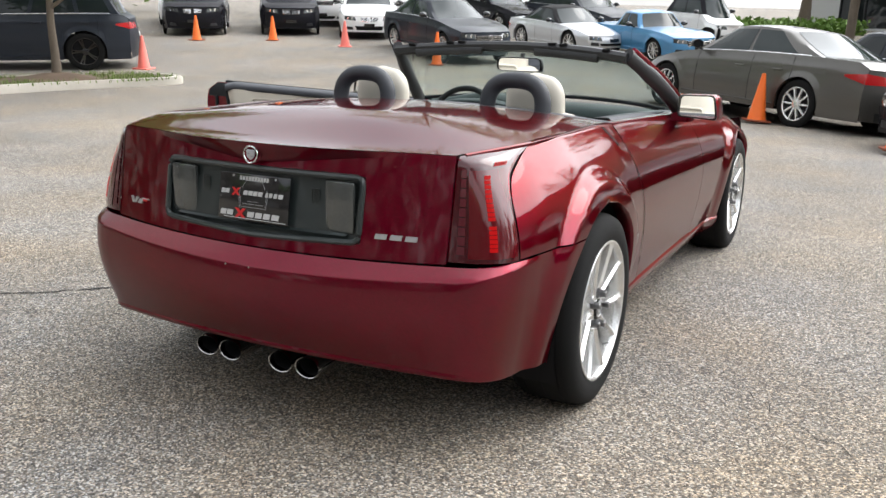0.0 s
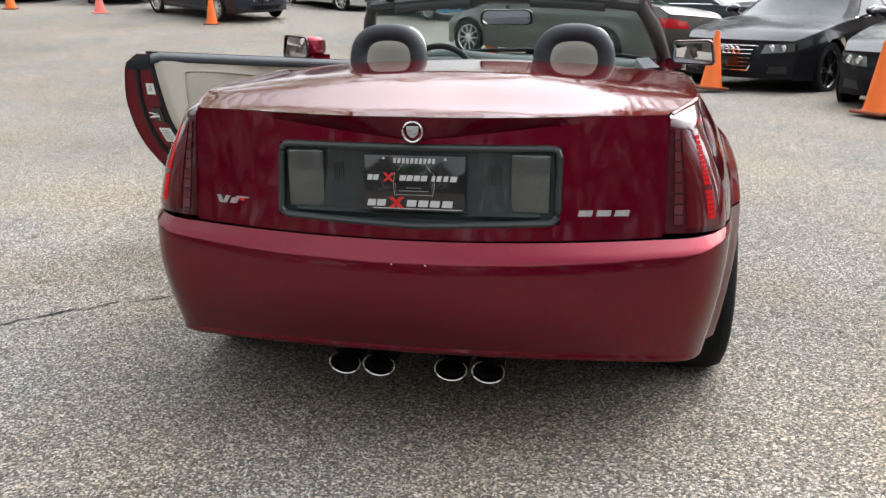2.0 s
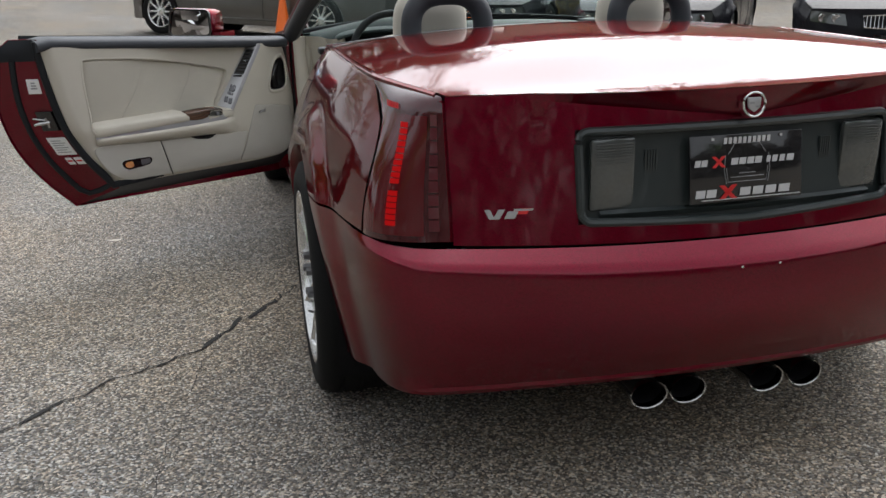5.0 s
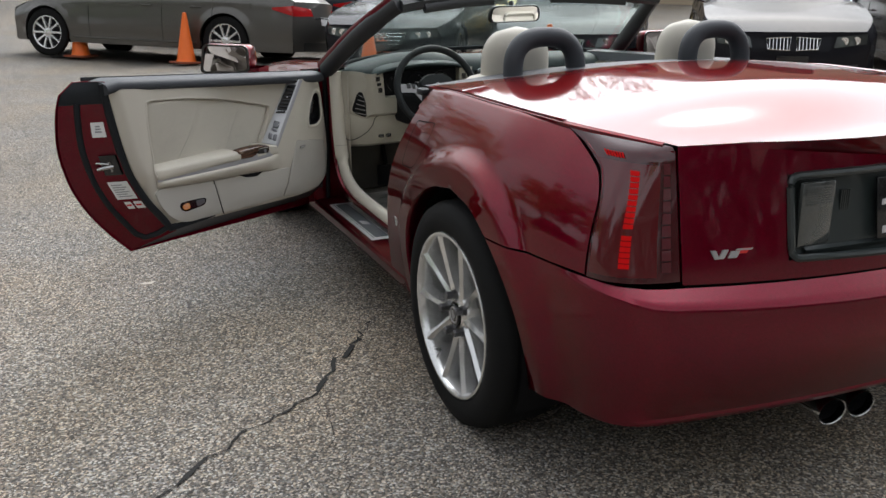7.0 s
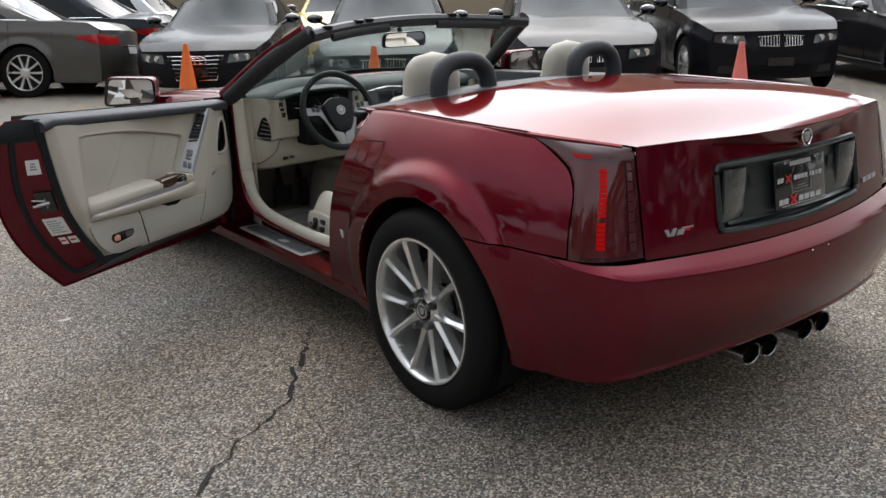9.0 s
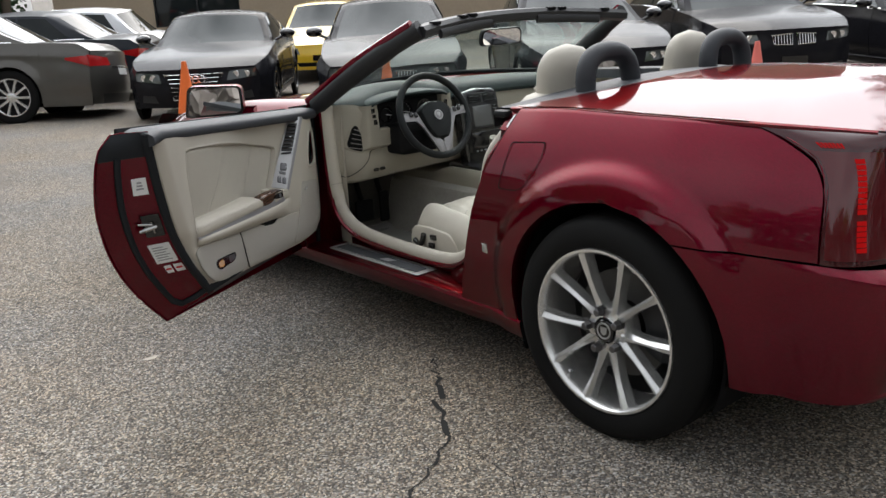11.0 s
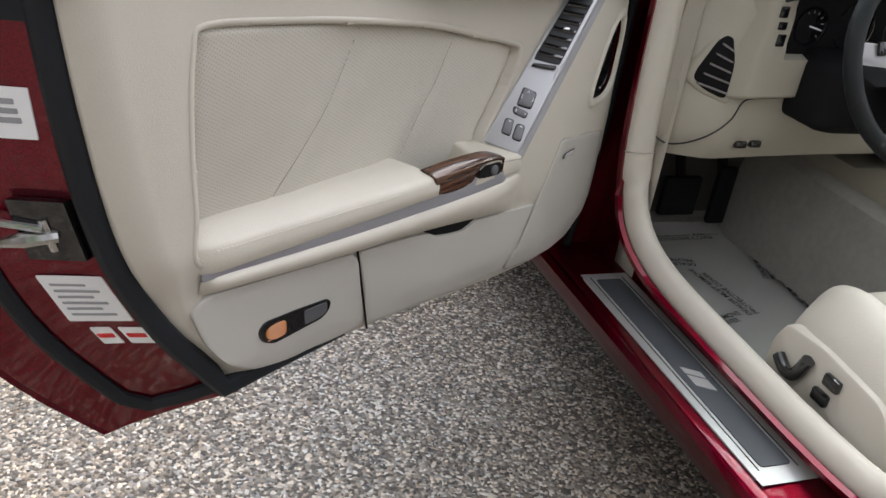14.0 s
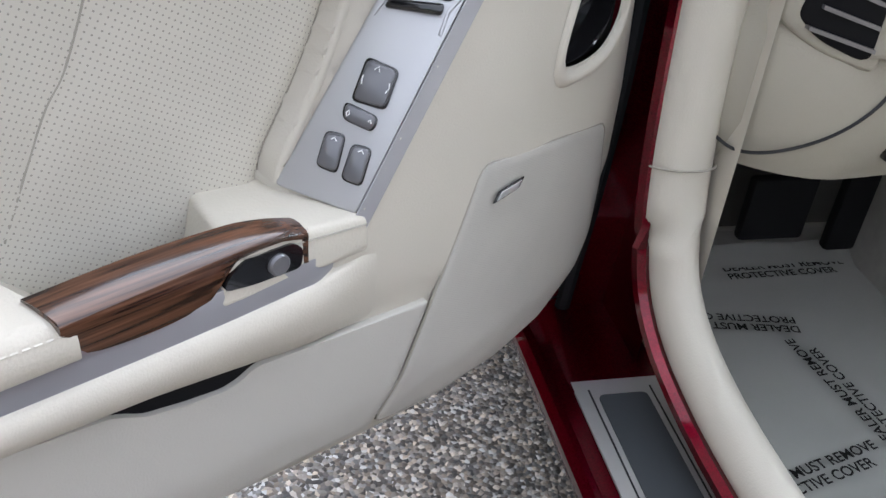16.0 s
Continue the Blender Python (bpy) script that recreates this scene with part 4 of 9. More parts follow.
bm = bmesh.new()
corner = rounded(FD, 0.013)
ring = []
for i, (ya, za) in enumerate(corner):
    yb, zb = corner[(i + 1) % len(corner)]
    n = 1 + int(math.hypot(yb - ya, zb - za) / 0.012)
    ring += [(lerp(ya, yb, k / n), lerp(za, zb, k / n)) for k in range(n)]
grid(bm, [[on_side(-1, 0.0032)(a, b, 0) for a, b in ring], [on_side(-1, 0.0032)(lerp(0.355, a, 0.958), lerp(0.785, b, 0.963), 0) for a, b in ring]], closed=True)
part("fuel_door_gap", bm, DARK, car)
for s in (-1, 1):
    bm = bmesh.new()
    slab(bm, [(0.508, 0.473), (0.533, 0.473), (0.533, 0.505), (0.508, 0.505)], on_side(s, -0.002), 0, 0.006, 0.001)
    part("side_marker", bm, SILVER, car, "small clear side reflector")


# ---------------------------------------------------------------- open driver's door
DOOR_A = radians(30.873)
DM = Matrix(((-math.cos(DOOR_A), math.sin(DOOR_A), 0, -0.82), (-math.sin(DOOR_A), -math.cos(DOOR_A), 0, 1.6174), (0, 0, 1, 0), (0, 0, 0, 1)))


def dp(a, b, z):
    """A point of the open door: a from hinge to latch, b towards the cabin, z up."""
    return tuple(DM @ Vector((a, b, z)))


def door_edge(z):
    return spl(z, [0.285, 0.4, 0.5, 0.6, 0.75, 0.9, 0.958], [0.957, 1.055, 1.12, 1.16, 1.186, 1.175, 1.112])


def panel_edge(z):
    return spl(z, [0.33, 0.40, 0.486, 0.633, 0.792, 0.935], [0.80, 0.845, 0.91, 0.984, 1.021, 1.044])


def skin_b(z):
    return -0.15 + (0.05 * ((z - 0.6) / 0.36) ** 2 if z > 0.6 else 0.03 * ((0.6 - z) / 0.32) ** 2)


def door_top(a):
    return lerp(0.872, 0.955, min(1, max(0, a / 1.1)))


bm = bmesh.new()
rows = []
for v in lin(0, 1, 17):
    row = []
    for u in lin(0, 1, 20):
        z = lerp(0.285, 0.955, v)
        a = lerp(-0.02, door_edge(z), u)
        zz = lerp(lerp(0.262, 0.287, u), door_top(a), v)
        row.append(dp(a, skin_b(zz), zz))
    rows.append(row)
grid(bm, rows)
door = part("driver_door", bm, RED, car, "dark red driver's door standing open", solid=0.004)
bm = bmesh.new()
zz = lin(0.287, 0.953, 18)
rows = []
for t in lin(0, 1, 8):
    row = []
    for q in zz:
        z = lerp(0.287 + 0.066 * t, 0.953, (q - 0.287) / 0.666)
        a0, a1 = door_edge(z) - 0.002, panel_edge(max(z, 0.33))
        b0, b1 = skin_b(z), -0.016
        row.append(dp(lerp(a0, a1, t) - 0.016 * math.sin(math.pi * t), lerp(b0, b1, t), z))
    rows.append(row)
grid(bm, rows)
part("shut_face", bm, RED_JAMB, door, "painted shut face of the door")
bm = bmesh.new()
grid(bm, [[dp(a, b, z) for a in lin(-0.02, e, 10)] for b, z, e in ((-0.135, 0.280, 0.94), (-0.08, 0.322, 0.88), (-0.02, 0.366, 0.80))])
part("door_underside", bm, BLACK, door)
for t, r in ((0.34, 0.011), (0.95, 0.015)):
    bm = bmesh.new()
    pts = []
    for z in lin(0.335 if t > 0.5 else 0.325, 0.945, 20):
        a0, a1 = door_edge(z), panel_edge(max(z, 0.33))
        pts.append(dp(lerp(a0, a1, t) - 0.016 * math.sin(math.pi * t) + 0.004, lerp(skin_b(z), -0.016, t), z))
    if t < 0.5:
        pts = pts[:-2]
        low_run = []
        for k in lin(0.95, 0.42, 7):
            z = 0.287 + 0.066 * k + 0.02 + 0.018 * abs(k - 0.65)
            low_run.append(dp(lerp(door_edge(z), panel_edge(max(z, 0.33)), k) - 0.016 * math.sin(math.pi * k) + 0.004, lerp(skin_b(z), -0.016, k), z))
        pts = low_run + pts[1:]
    else:
        pts = [dp(0.62, -0.024, 0.376), dp(0.76, -0.024, 0.37)] + pts[1:]
    tube(bm, pts, r, 8, flat=0.8)
    part("door_seal", bm, RUBBER, door, "black rubber door seal")
bm = bmesh.new()
for z0, z1, b0, b1 in ((0.875, 0.952, -0.14, -0.02),):
    rows = [[dp(lerp(door_edge(z), panel_edge(z), t) - 0.004 - 0.012 * math.sin(math.pi * t) + 0.006 * t, lerp(skin_b(z) + 0.003, b1, t), z) for t in lin(0.02, 1, 7)] for z in lin(z0, z1, 5)]
    grid(bm, rows)
part("corner_cover", bm, RUBBER, door)
# relief of the trim panel: b as a function of a and z
def falls(a):
    """The panel turns away towards the hinges."""
    return 0.04 * max(0.0, (0.18 - a) / 0.22) ** 1.5


def relief_low(a, z):
    return -0.006 + 0.028 * sstep(0.62, 0.2, a) - falls(a) - 0.01 * sstep(0.42, 0.36, z)


def relief_pad(a, z):
    return -0.004 - 0.040 * sstep(0.78, 0.42, a) - 0.14 * max(0.0, 0.86 - z) * lerp(0.15, 1.0, sstep(0.35, 0.8, a))


def relief(a, z):
    left, right = 0.326 - 0.70 * (z - 0.621), 0.29 - 0.64 * (z - 0.607)
    if a >= left:
        up = 0.006 - 0.034 * sstep(0.70, 0.40, a)
    elif a > right:
        up = lerp(0.016, -0.032, (a - right) / (left - right))
    else:
        up = 0.022 - falls(a)
    bevel = max(0.0, (a - panel_edge(max(z, 0.33)) + 0.042) / 0.042)
    k = sstep(0.36, 0.24, a)
    return lerp(relief_low(a, z) - 0.004, up, sstep(lerp(0.53, 0.49, k), lerp(0.61, 0.53, k), z)) + 0.006 * sstep(0.86, 0.95, a) - 0.018 * bevel ** 2


def relief_front(a, z):
    """The part beside the hinges, level with the grille."""
    return lerp(relief_low(a, z), 0.022 - falls(a), sstep(0.49, 0.53, z))


def inside(p, poly):
    hit = False
    for (ax, az), (bx, bz) in zip(poly, poly[1:] + poly[:1]):
        if (az > p[1]) != (bz > p[1]) and p[0] < (bx - ax) * (p[1] - az) / (bz - az) + ax:
            hit = not hit
    return hit


def smooth_loop(pts, per=5):
    return [(p[0], p[1]) for p in curve_pts([(*p, 0) for p in pts], per, True)]


def outset(outline, d):
    """The closed outline moved outwards by d."""
    n, out = len(outline), []
    ca, cz = sum(p[0] for p in outline) / n, sum(p[1] for p in outline) / n
    for i, (a, z) in enumerate(outline):
        (pa, pz), (na, nz) = outline[i - 1], outline[(i + 1) % n]
        ea, ez = na - pa, nz - pz
        ln = math.hypot(ea, ez) or 1
        ia, iz = ez / ln, -ea / ln
        if ia * (a - ca) + iz * (z - cz) < 0:
            ia, iz = -ia, -iz
        out.append((a + ia * d, z + iz * d))
    return out


def plate(name, mat, outline, field, lift, parent, label="", edge=0.004, bev=0.0025, rings=7, own_axes=False):
    """A thin plate that follows the panel's relief, its rim turned down."""
    n = len(outline)
    ca, cz = sum(p[0] for p in outline) / n, sum(p[1] for p in outline) / n
    put = (lambda a, b, z: (a, b, z)) if own_axes else dp
    far = max(math.hypot(a - ca, z - cz) for a, z in outline)
    rows = [[put(a, field(a, z) + lift - bev - edge, z) for a, z in outline], [put(a, field(a, z) + lift - bev, z) for a, z in outline]]
    for k in [1 - bev * 0.35 / far, 1 - bev / far] + lin(0.93, 0.0, rings):
        d = lift - (bev * 0.3 if k > 1 - bev * 0.5 / far else 0)
        rows.append([put(lerp(ca, a, max(k, 0.01)), field(lerp(ca, a, k), lerp(cz, z, k)) + d, lerp(cz, z, max(k, 0.01))) for a, z in outline])
    bm = bmesh.new()
    vs = grid(bm, rows, closed=True)
    cap(bm, vs[-1])
    ob = part(name, bm, mat, parent, label, angle=50)
    if own_axes:
        ob.matrix_basis = DM
    return ob


PAD = smooth_loop([(0.884, 0.862), (0.78, 0.857), (0.668, 0.847), (0.50, 0.819), (0.375, 0.790), (0.296, 0.771), (0.272, 0.755), (0.292, 0.700), (0.325, 0.640), (0.36, 0.585), (0.55, 0.575), (0.75, 0.575), (0.882, 0.585), (0.894, 0.66), (0.901, 0.77), (0.898, 0.845)], 4)
OVAL = smooth_loop([(0.068, 0.665), (0.073, 0.69), (0.055, 0.745), (0.03, 0.782), (-0.002, 0.788), (-0.018, 0.765), (-0.022, 0.72), (-0.02, 0.682), (0.004, 0.662), (0.04, 0.659)], 4)
OC = (0.025, 0.715)
bm = bmesh.new()


def panel_low(a):
    if a > 0.754:
        lo, hi = 0.33, 0.935
        for k in range(30):
            mid = (lo + hi) / 2
            lo, hi = (mid, hi) if panel_edge(mid) < a else (lo, mid)
        return max(0.362, lo) if a > 0.80 else lerp(0.360, 0.364, (a - 0.754) / 0.046)
    return spl(a, [-0.064, -0.055, -0.04, 0.0, 0.05, 0.25, 0.571, 0.754], [0.47, 0.425, 0.395, 0.366, 0.357, 0.358, 0.358, 0.360])


def panel_high(a):
    return spl(a, [-0.064, -0.05, -0.03, 0.0, 0.05], [0.60, 0.70, 0.80, 0.86, 0.866]) if a < 0.05 else door_top(a) - 0.016


cols = lin(-0.064, 0.0, 10) + lin(0.007, 0.36, 60)[0:] + lin(0.37, 0.86, 58) + lin(0.866, 1.043, 34)
rows = []
for a in cols:
    lo, hi = panel_low(a), panel_high(a)
    row = [dp(a, relief(a, lo) - 0.03, lo), dp(a, relief(a, lo) - 0.006, lo)]
    for z in lin(lo + 0.004, max(lo + 0.006, hi), 76):
        b = relief(a, z)
        if 0.25 < a < 0.92 and z > 0.56:
            d = min(math.hypot(a - p, z - q) for p, q in PAD) * (1 if inside((a, z), PAD) else -1)
            b = lerp(b, min(b, relief_pad(a, z)) - 0.014, sstep(-0.004, 0.001, d))
        row.append(dp(a, b, z))
    rows.append(row)


def pocket(i, j):
    a = (cols[i] + cols[i + 1]) / 2
    lo, hi = panel_low(a), panel_high(a)
    z = lerp(lo + 0.004, hi, (j - 1.5) / 75)
    return -0.04 < a < 0.09 and inside((lerp(OC[0], a, 0.93), lerp(OC[1], z, 0.93)), OVAL)


grid(bm, rows, skip=pocket)
part("door_panel", bm, TRIM, door, "shale door trim panel", angle=60)
bm = bmesh.new()
grid(bm, [[dp(a, -0.11, panel_low(a)), dp(a, relief(a, panel_low(a)) - 0.028, panel_low(a) + 0.002)] for a in lin(-0.05, 0.84, 30)])
part("panel_return", bm, BLACK, door)
RAIL = [(b, dz) for b, dz, q in curve_pts([(-0.112, -0.03, 0), (-0.112, -0.004, 0), (-0.10, 0.004, 0), (-0.04, 0.005, 0), (0.002, -0.003, 0), (0.013, -0.018, 0), (0.008, -0.036, 0), (-0.02, -0.04, 0)], 4)]
bm = bmesh.new()
rows = []
for a in lin(-0.03, 1.055, 24):
    t = door_top(a) + 0.006
    sh = 0.0 if a < 1.03 else -0.012
    rows.append([dp(a, b, t + dz + sh) for b, dz in RAIL])
vs = grid(bm, rows)
cap(bm, vs[-1])
cap(bm, list(reversed(vs[0])))
part("top_rail", bm, CHAR, door, "charcoal padded top rail")
bm = bmesh.new()
grid(bm, [[dp(a, b, door_top(a) + dz) for a in lin(0.0, 1.07, 8)] for b, dz in ((-0.122, -0.005), (-0.119, 0.012), (-0.114, 0.012), (-0.112, -0.005))])
part("window_seal", bm, RUBBER, door)
# perforated pad, creased towards the arm rest
SEAMS = ([(0.648, 0.838), (0.683, 0.744), (0.715, 0.69), (0.752, 0.635), (0.775, 0.59)], [(0.425, 0.795), (0.452, 0.73), (0.471, 0.70), (0.505, 0.625), (0.525, 0.585)])


def pad_field(a, z):
    b = relief_pad(a, z)
    for line in SEAMS:
        c = spl(-z, [-q[1] for q in line], [q[0] for q in line])
        b -= 0.0028 * math.exp(-((a - c) / 0.010) ** 2)
    b += 0.0018 * math.sin(31 * a + 9 * z) * math.sin(23 * z - 6 * a) * sstep(0.80, 0.62, z)
    return b


pc = (0.60, 0.71)
bm = bmesh.new()
fine = smooth_loop(PAD, 2)
ring_rows = []
for k, d in [(1.0, 0.0), (0.985, 0.003), (0.965, 0.0055)] + [(q, 0.0065) for q in lin(0.94, 0.0, 30)]:
    ring_rows.append([(lerp(pc[0], a, max(k, 0.004)), pad_field(lerp(pc[0], a, k), lerp(pc[1], z, k)) + d, lerp(pc[1], z, max(k, 0.004))) for a, z in fine])
vs = grid(bm, ring_rows, closed=True)
cap(bm, vs[-1])
pad = part("door_pad", bm, PERF, door, "perforated leather pad with stitched seams, slightly soiled", angle=70)
pad.matrix_basis = DM
wide_rim = outset(fine, 0.012)
bm = bmesh.new()
grid(bm, [[dp(a, relief(a, z) - 0.003, z) for a, z in wide_rim], [dp(a, relief(a, z) + 0.0012, z) for a, z in outset(fine, 0.009)], [dp(a, relief(a, z) + 0.0008, z) for a, z in outset(fine, 0.004)], [dp(a, relief(a, z) - 0.002, z) for a, z in outset(fine, 0.001)], [dp(a, relief_pad(a, z) - 0.002, z) for a, z in outset(fine, -0.001)], [dp(a, relief_pad(a, z) - 0.006, z) for a, z in outset(fine, -0.004)]], closed=True)
part("pad_rim", bm, TRIM, door, "", angle=70)
# thin dark tube drawn as the shadow line round the pad
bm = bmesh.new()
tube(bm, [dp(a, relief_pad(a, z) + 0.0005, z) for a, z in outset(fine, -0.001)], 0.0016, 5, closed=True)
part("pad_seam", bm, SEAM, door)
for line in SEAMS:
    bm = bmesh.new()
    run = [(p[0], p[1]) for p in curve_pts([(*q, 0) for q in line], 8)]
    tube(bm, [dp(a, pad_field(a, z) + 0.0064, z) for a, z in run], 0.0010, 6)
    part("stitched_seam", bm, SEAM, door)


# arm rest: flat leather top over a stitched front face
def arm_front(a):
    t = (0.905 - a) / 0.41
    return lerp(0.006, 0.028, t), lerp(0.606, 0.6125, t), lerp(0.566, 0.5825, t)


bm = bmesh.new()
rows = []
for k in range(30):
    t = k / 29
    a0 = lerp(0.905, 0.497, t)
    bf, zf, zb = arm_front(a0)
    e = min(1.0, (0.905 - a0) / 0.05)
    e = math.sqrt(max(0.0, 1 - (1 - e) ** 2))
    slant = 0.042 * sstep(0.60, 0.497, a0)
    bb = relief_pad(a0, 0.62) - 0.006
    bf2 = lerp(bf - 0.022, bf, e)
    zt = lerp(0.6, 0.6215, min(1, 0.3 + 0.7 * e)) + 0.003 * t
    sec = [(bb, zt + 0.001, 1.0), (lerp(bb, bf2, 0.25), zt + 0.0035, 0.85), (lerp(bb, bf2, 0.6), lerp(zt, zf, 0.35) + 0.0035, 0.5), (bf2 - 0.010, zf + 0.0035, 0.16), (bf2 - 0.004, zf + 0.001, 0.06), (bf2, zf - 0.005, 0.0), (bf2 + 0.0015, lerp(zf, zb, 0.5), 0.0), (bf2 + 0.001, zb + 0.004, 0.0), (bf2 - 0.003, zb, 0.0), (bb, zb, 0.0)]
    rows.append([dp(a0 + slant * s, b, z) for b, z, s in sec])
vs = grid(bm, rows)
cap(bm, vs[-1])
cap(bm, list(reversed(vs[0])))
part("arm_rest", bm, LEATHER, door, "stitched leather arm rest", angle=50)
STITCH = make("pale_thread", (0.62, 0.59, 0.52), 0.7, vary=0.1, scale=60)
bm = bmesh.new()
for k in range(58):
    a = 0.872 - 0.0064 * k
    p, q = arm_front(a), arm_front(a - 0.0044)
    tube(bm, [dp(a, p[0] + 0.0004, p[1] - 0.0065), dp(a - 0.0044, q[0] + 0.0004, q[1] - 0.0065)], 0.0007, 4)
part("arm_stitch", bm, STITCH, door)["kind"] = "stuff"


def ledge_top(a):
    return spl(-a, [-0.89, -0.636, -0.476, -0.275, -0.237, -0.21], [0.5635, 0.562, 0.5625, 0.570, 0.577, 0.580])


def ledge_low(a):
    return spl(-a, [-0.89, -0.623, -0.40, -0.203], [0.536, 0.5175, 0.509, 0.4985])


def ledge_out(a):
    return spl(-a, [-0.89, -0.6, -0.3, -0.22], [0.006, 0.021, 0.027, 0.026])


bm = bmesh.new()
rows = []
for a in lin(0.888, 0.277, 110):
    bf, zf, zb = arm_front(max(a, 0.497))
    top, b = (zb if a > 0.49 else lerp(0.5825, 0.5885, (0.49 - a) / 0.21)), ledge_out(a)
    b -= 0.02 * sstep(0.335, 0.278, a)
    rows.append([dp(a, b - 0.05, top + 0.004), dp(a, b - 0.003, top + 0.004), dp(a, b - 0.0015, top - 0.001), dp(a, b - 0.001, ledge_top(a) - 0.002), dp(a, b - 0.01, ledge_top(a) - 0.004)])
grid(bm, rows)
part("silver_strip", bm, STRIP, door, "lilac grey satin strip under the arm rest")
bm = bmesh.new()
rows = []
for a in lin(0.886, 0.212, 46):
    top, low_z, b, bl = ledge_top(a), ledge_low(a), ledge_out(a), relief_low(a, 0.5)
    e = sstep(0.25, 0.345, a) * math.sqrt(min(1.0, (0.887 - a) / 0.02))
    rows.append([dp(a, lerp(relief(a, z) - 0.002, bb, e), z) for bb, z in ((b - 0.012, top + 0.001), (b - 0.001, top), (b + 0.004, top - 0.004), (b + 0.006, lerp(top, low_z, 0.35)), (lerp(b, bl, 0.35) + 0.005, lerp(top, low_z, 0.7)), (bl + 0.006, low_z + 0.003), (bl + 0.002, low_z), (bl - 0.012, low_z + 0.001))])
grid(bm, rows)
part("panel_ledge", bm, TRIM, door, "", angle=50)
# pocket lid, lamp panel and speaker grille, parted by fine gaps
BIN = [(0.579, 0.370), (0.600, 0.45), (0.6165, 0.5135), (0.55, 0.511), (0.482, 0.5075), (0.470, 0.503), (0.458, 0.4965), (0.43, 0.493), (0.402, 0.4915), (0.390, 0.495), (0.376, 0.5035), (0.30, 0.5015), (0.219, 0.4975), (0.232, 0.465), (0.25, 0.42), (0.27, 0.3755), (0.42, 0.370)]
plate("map_pocket_lid", LOWTRIM, rounded(BIN, 0.004, 2), relief_low, 0.003, door, "closed pocket lid")
plate("pocket_slot", DARK, [(0.486, 0.512), (0.470, 0.499), (0.455, 0.492), (0.40, 0.487), (0.384, 0.493), (0.370, 0.508)], relief_low, -0.0015, door, "", 0.001, 0.0005, 3)
LOWER = [(0.5835, 0.370), (0.6205, 0.5135), (0.74, 0.524), (0.874, 0.533), (0.90, 0.52), (0.878, 0.462), (0.845, 0.418), (0.80, 0.384), (0.74, 0.372)]
plate("panel_lower", LOWTRIM, rounded(LOWER, 0.02, 3), relief_low, 0.0025, door)
bm = bmesh.new()
tube(bm, [dp(lerp(0.5815, 0.6185, t), relief_low(0.6, 0.45) - 0.0005, lerp(0.368, 0.514, t)) for t in lin(0, 1, 5)], 0.0018, 5)
part("lid_gap", bm, DARK, door)
LAMP = rounded([(0.797, 0.449), (0.787, 0.461), (0.73, 0.4605), (0.675, 0.4575), (0.667, 0.451), (0.669, 0.437), (0.682, 0.428), (0.73, 0.4235), (0.770, 0.420), (0.790, 0.431)], 0.008, 3)
lampbox = plate("courtesy_lamp", GLOSS, LAMP, relief_low, 0.0045, door, "dark door lamp with an amber reflector", 0.003, 0.0015, 3)
plate("lamp_reflector", AMBER, rounded([(0.748, 0.430), (0.768, 0.427), (0.784, 0.436), (0.784, 0.448), (0.770, 0.4535), (0.750, 0.4525)], 0.006, 3), relief_low, 0.0062, lampbox, "amber reflector", 0.002, 0.001, 2)
for k in range(7):
    z = 0.4305 + 0.0034 * k
    bm = bmesh.new()
    tube(bm, [dp(a, relief_low(a, z) + 0.0062, z) for a in (0.752, 0.781)], 0.0008, 4)
    part("lamp_rib", bm, AMBER, lampbox)
plate("lamp_window", BUTTON, rounded([(0.676, 0.4535), (0.674, 0.438), (0.686, 0.4325), (0.715, 0.430), (0.718, 0.4545)], 0.004, 2), relief_low, 0.0055, lampbox, "", 0.001, 0.0005, 2)
# switch strip: a slanting satin face that ends in a grey chamfer
SL0, SL1, SR0, SR1 = Vector((0.326, -0.028, 0.621)), Vector((0.157, -0.028, 0.862)), Vector((0.29, 0.019, 0.607)), Vector((0.128, 0.019, 0.86))
SN = (SR0 - SL0).cross(SL1 - SL0).normalized()
SN = SN if SN.y > 0 else -SN


def strip_at(u, v, d=0.0):
    p = SL0.lerp(SL1, v).lerp(SR0.lerp(SR1, v), u) + SN * d
    return dp(*p)


def on_strip(name, mat, quad, d0, d1, bev, parent, label="", r=0.0, seg=3):
    """A plate on the strip: corners (u, v), lifted from d0 to d1."""
    W, H = (SR0 - SL0).length, (SL1 - SL0).length
    pts = [(u * W, v * H) for u, v in quad]
    bm = bmesh.new()
    slab(bm, rounded(pts, r, seg) if r else pts, lambda a, b, d: strip_at(a / W, b / H, d), d0, d1, bev)
    return part(name, bm, mat, parent, label, angle=40)


switch = on_strip("switch_strip", SATIN, [(-0.02, -0.012), (0.985, -0.012), (0.97, 1.02), (0.08, 1.02)], -0.012, 0.002, 0.0012, door, "satin silver switch strip", 0.004)
bm = bmesh.new()
rows = []
for v in lin(-0.05, 1.02, 16):
    q = SR0.lerp(SR1, v)
    rows.append([strip_at(0.985, v, 0.0028), strip_at(1.0, v, 0.003), dp(q.x - 0.007, q.y + 0.0055, q.z - 0.005), dp(q.x - 0.010, q.y + 0.003, q.z - 0.006), dp(q.x - 0.013, q.y - 0.008, q.z - 0.007)])
grid(bm, rows)
part("strip_chamfer", bm, STRIP, switch, "grey bevelled edge of the strip")
on_strip("vent_frame", BLACK, [(0.10, 0.515), (0.86, 0.525), (0.86, 0.93), (0.20, 0.92)], 0.0, 0.0028, 0.0008, switch, "black door vent", 0.004)
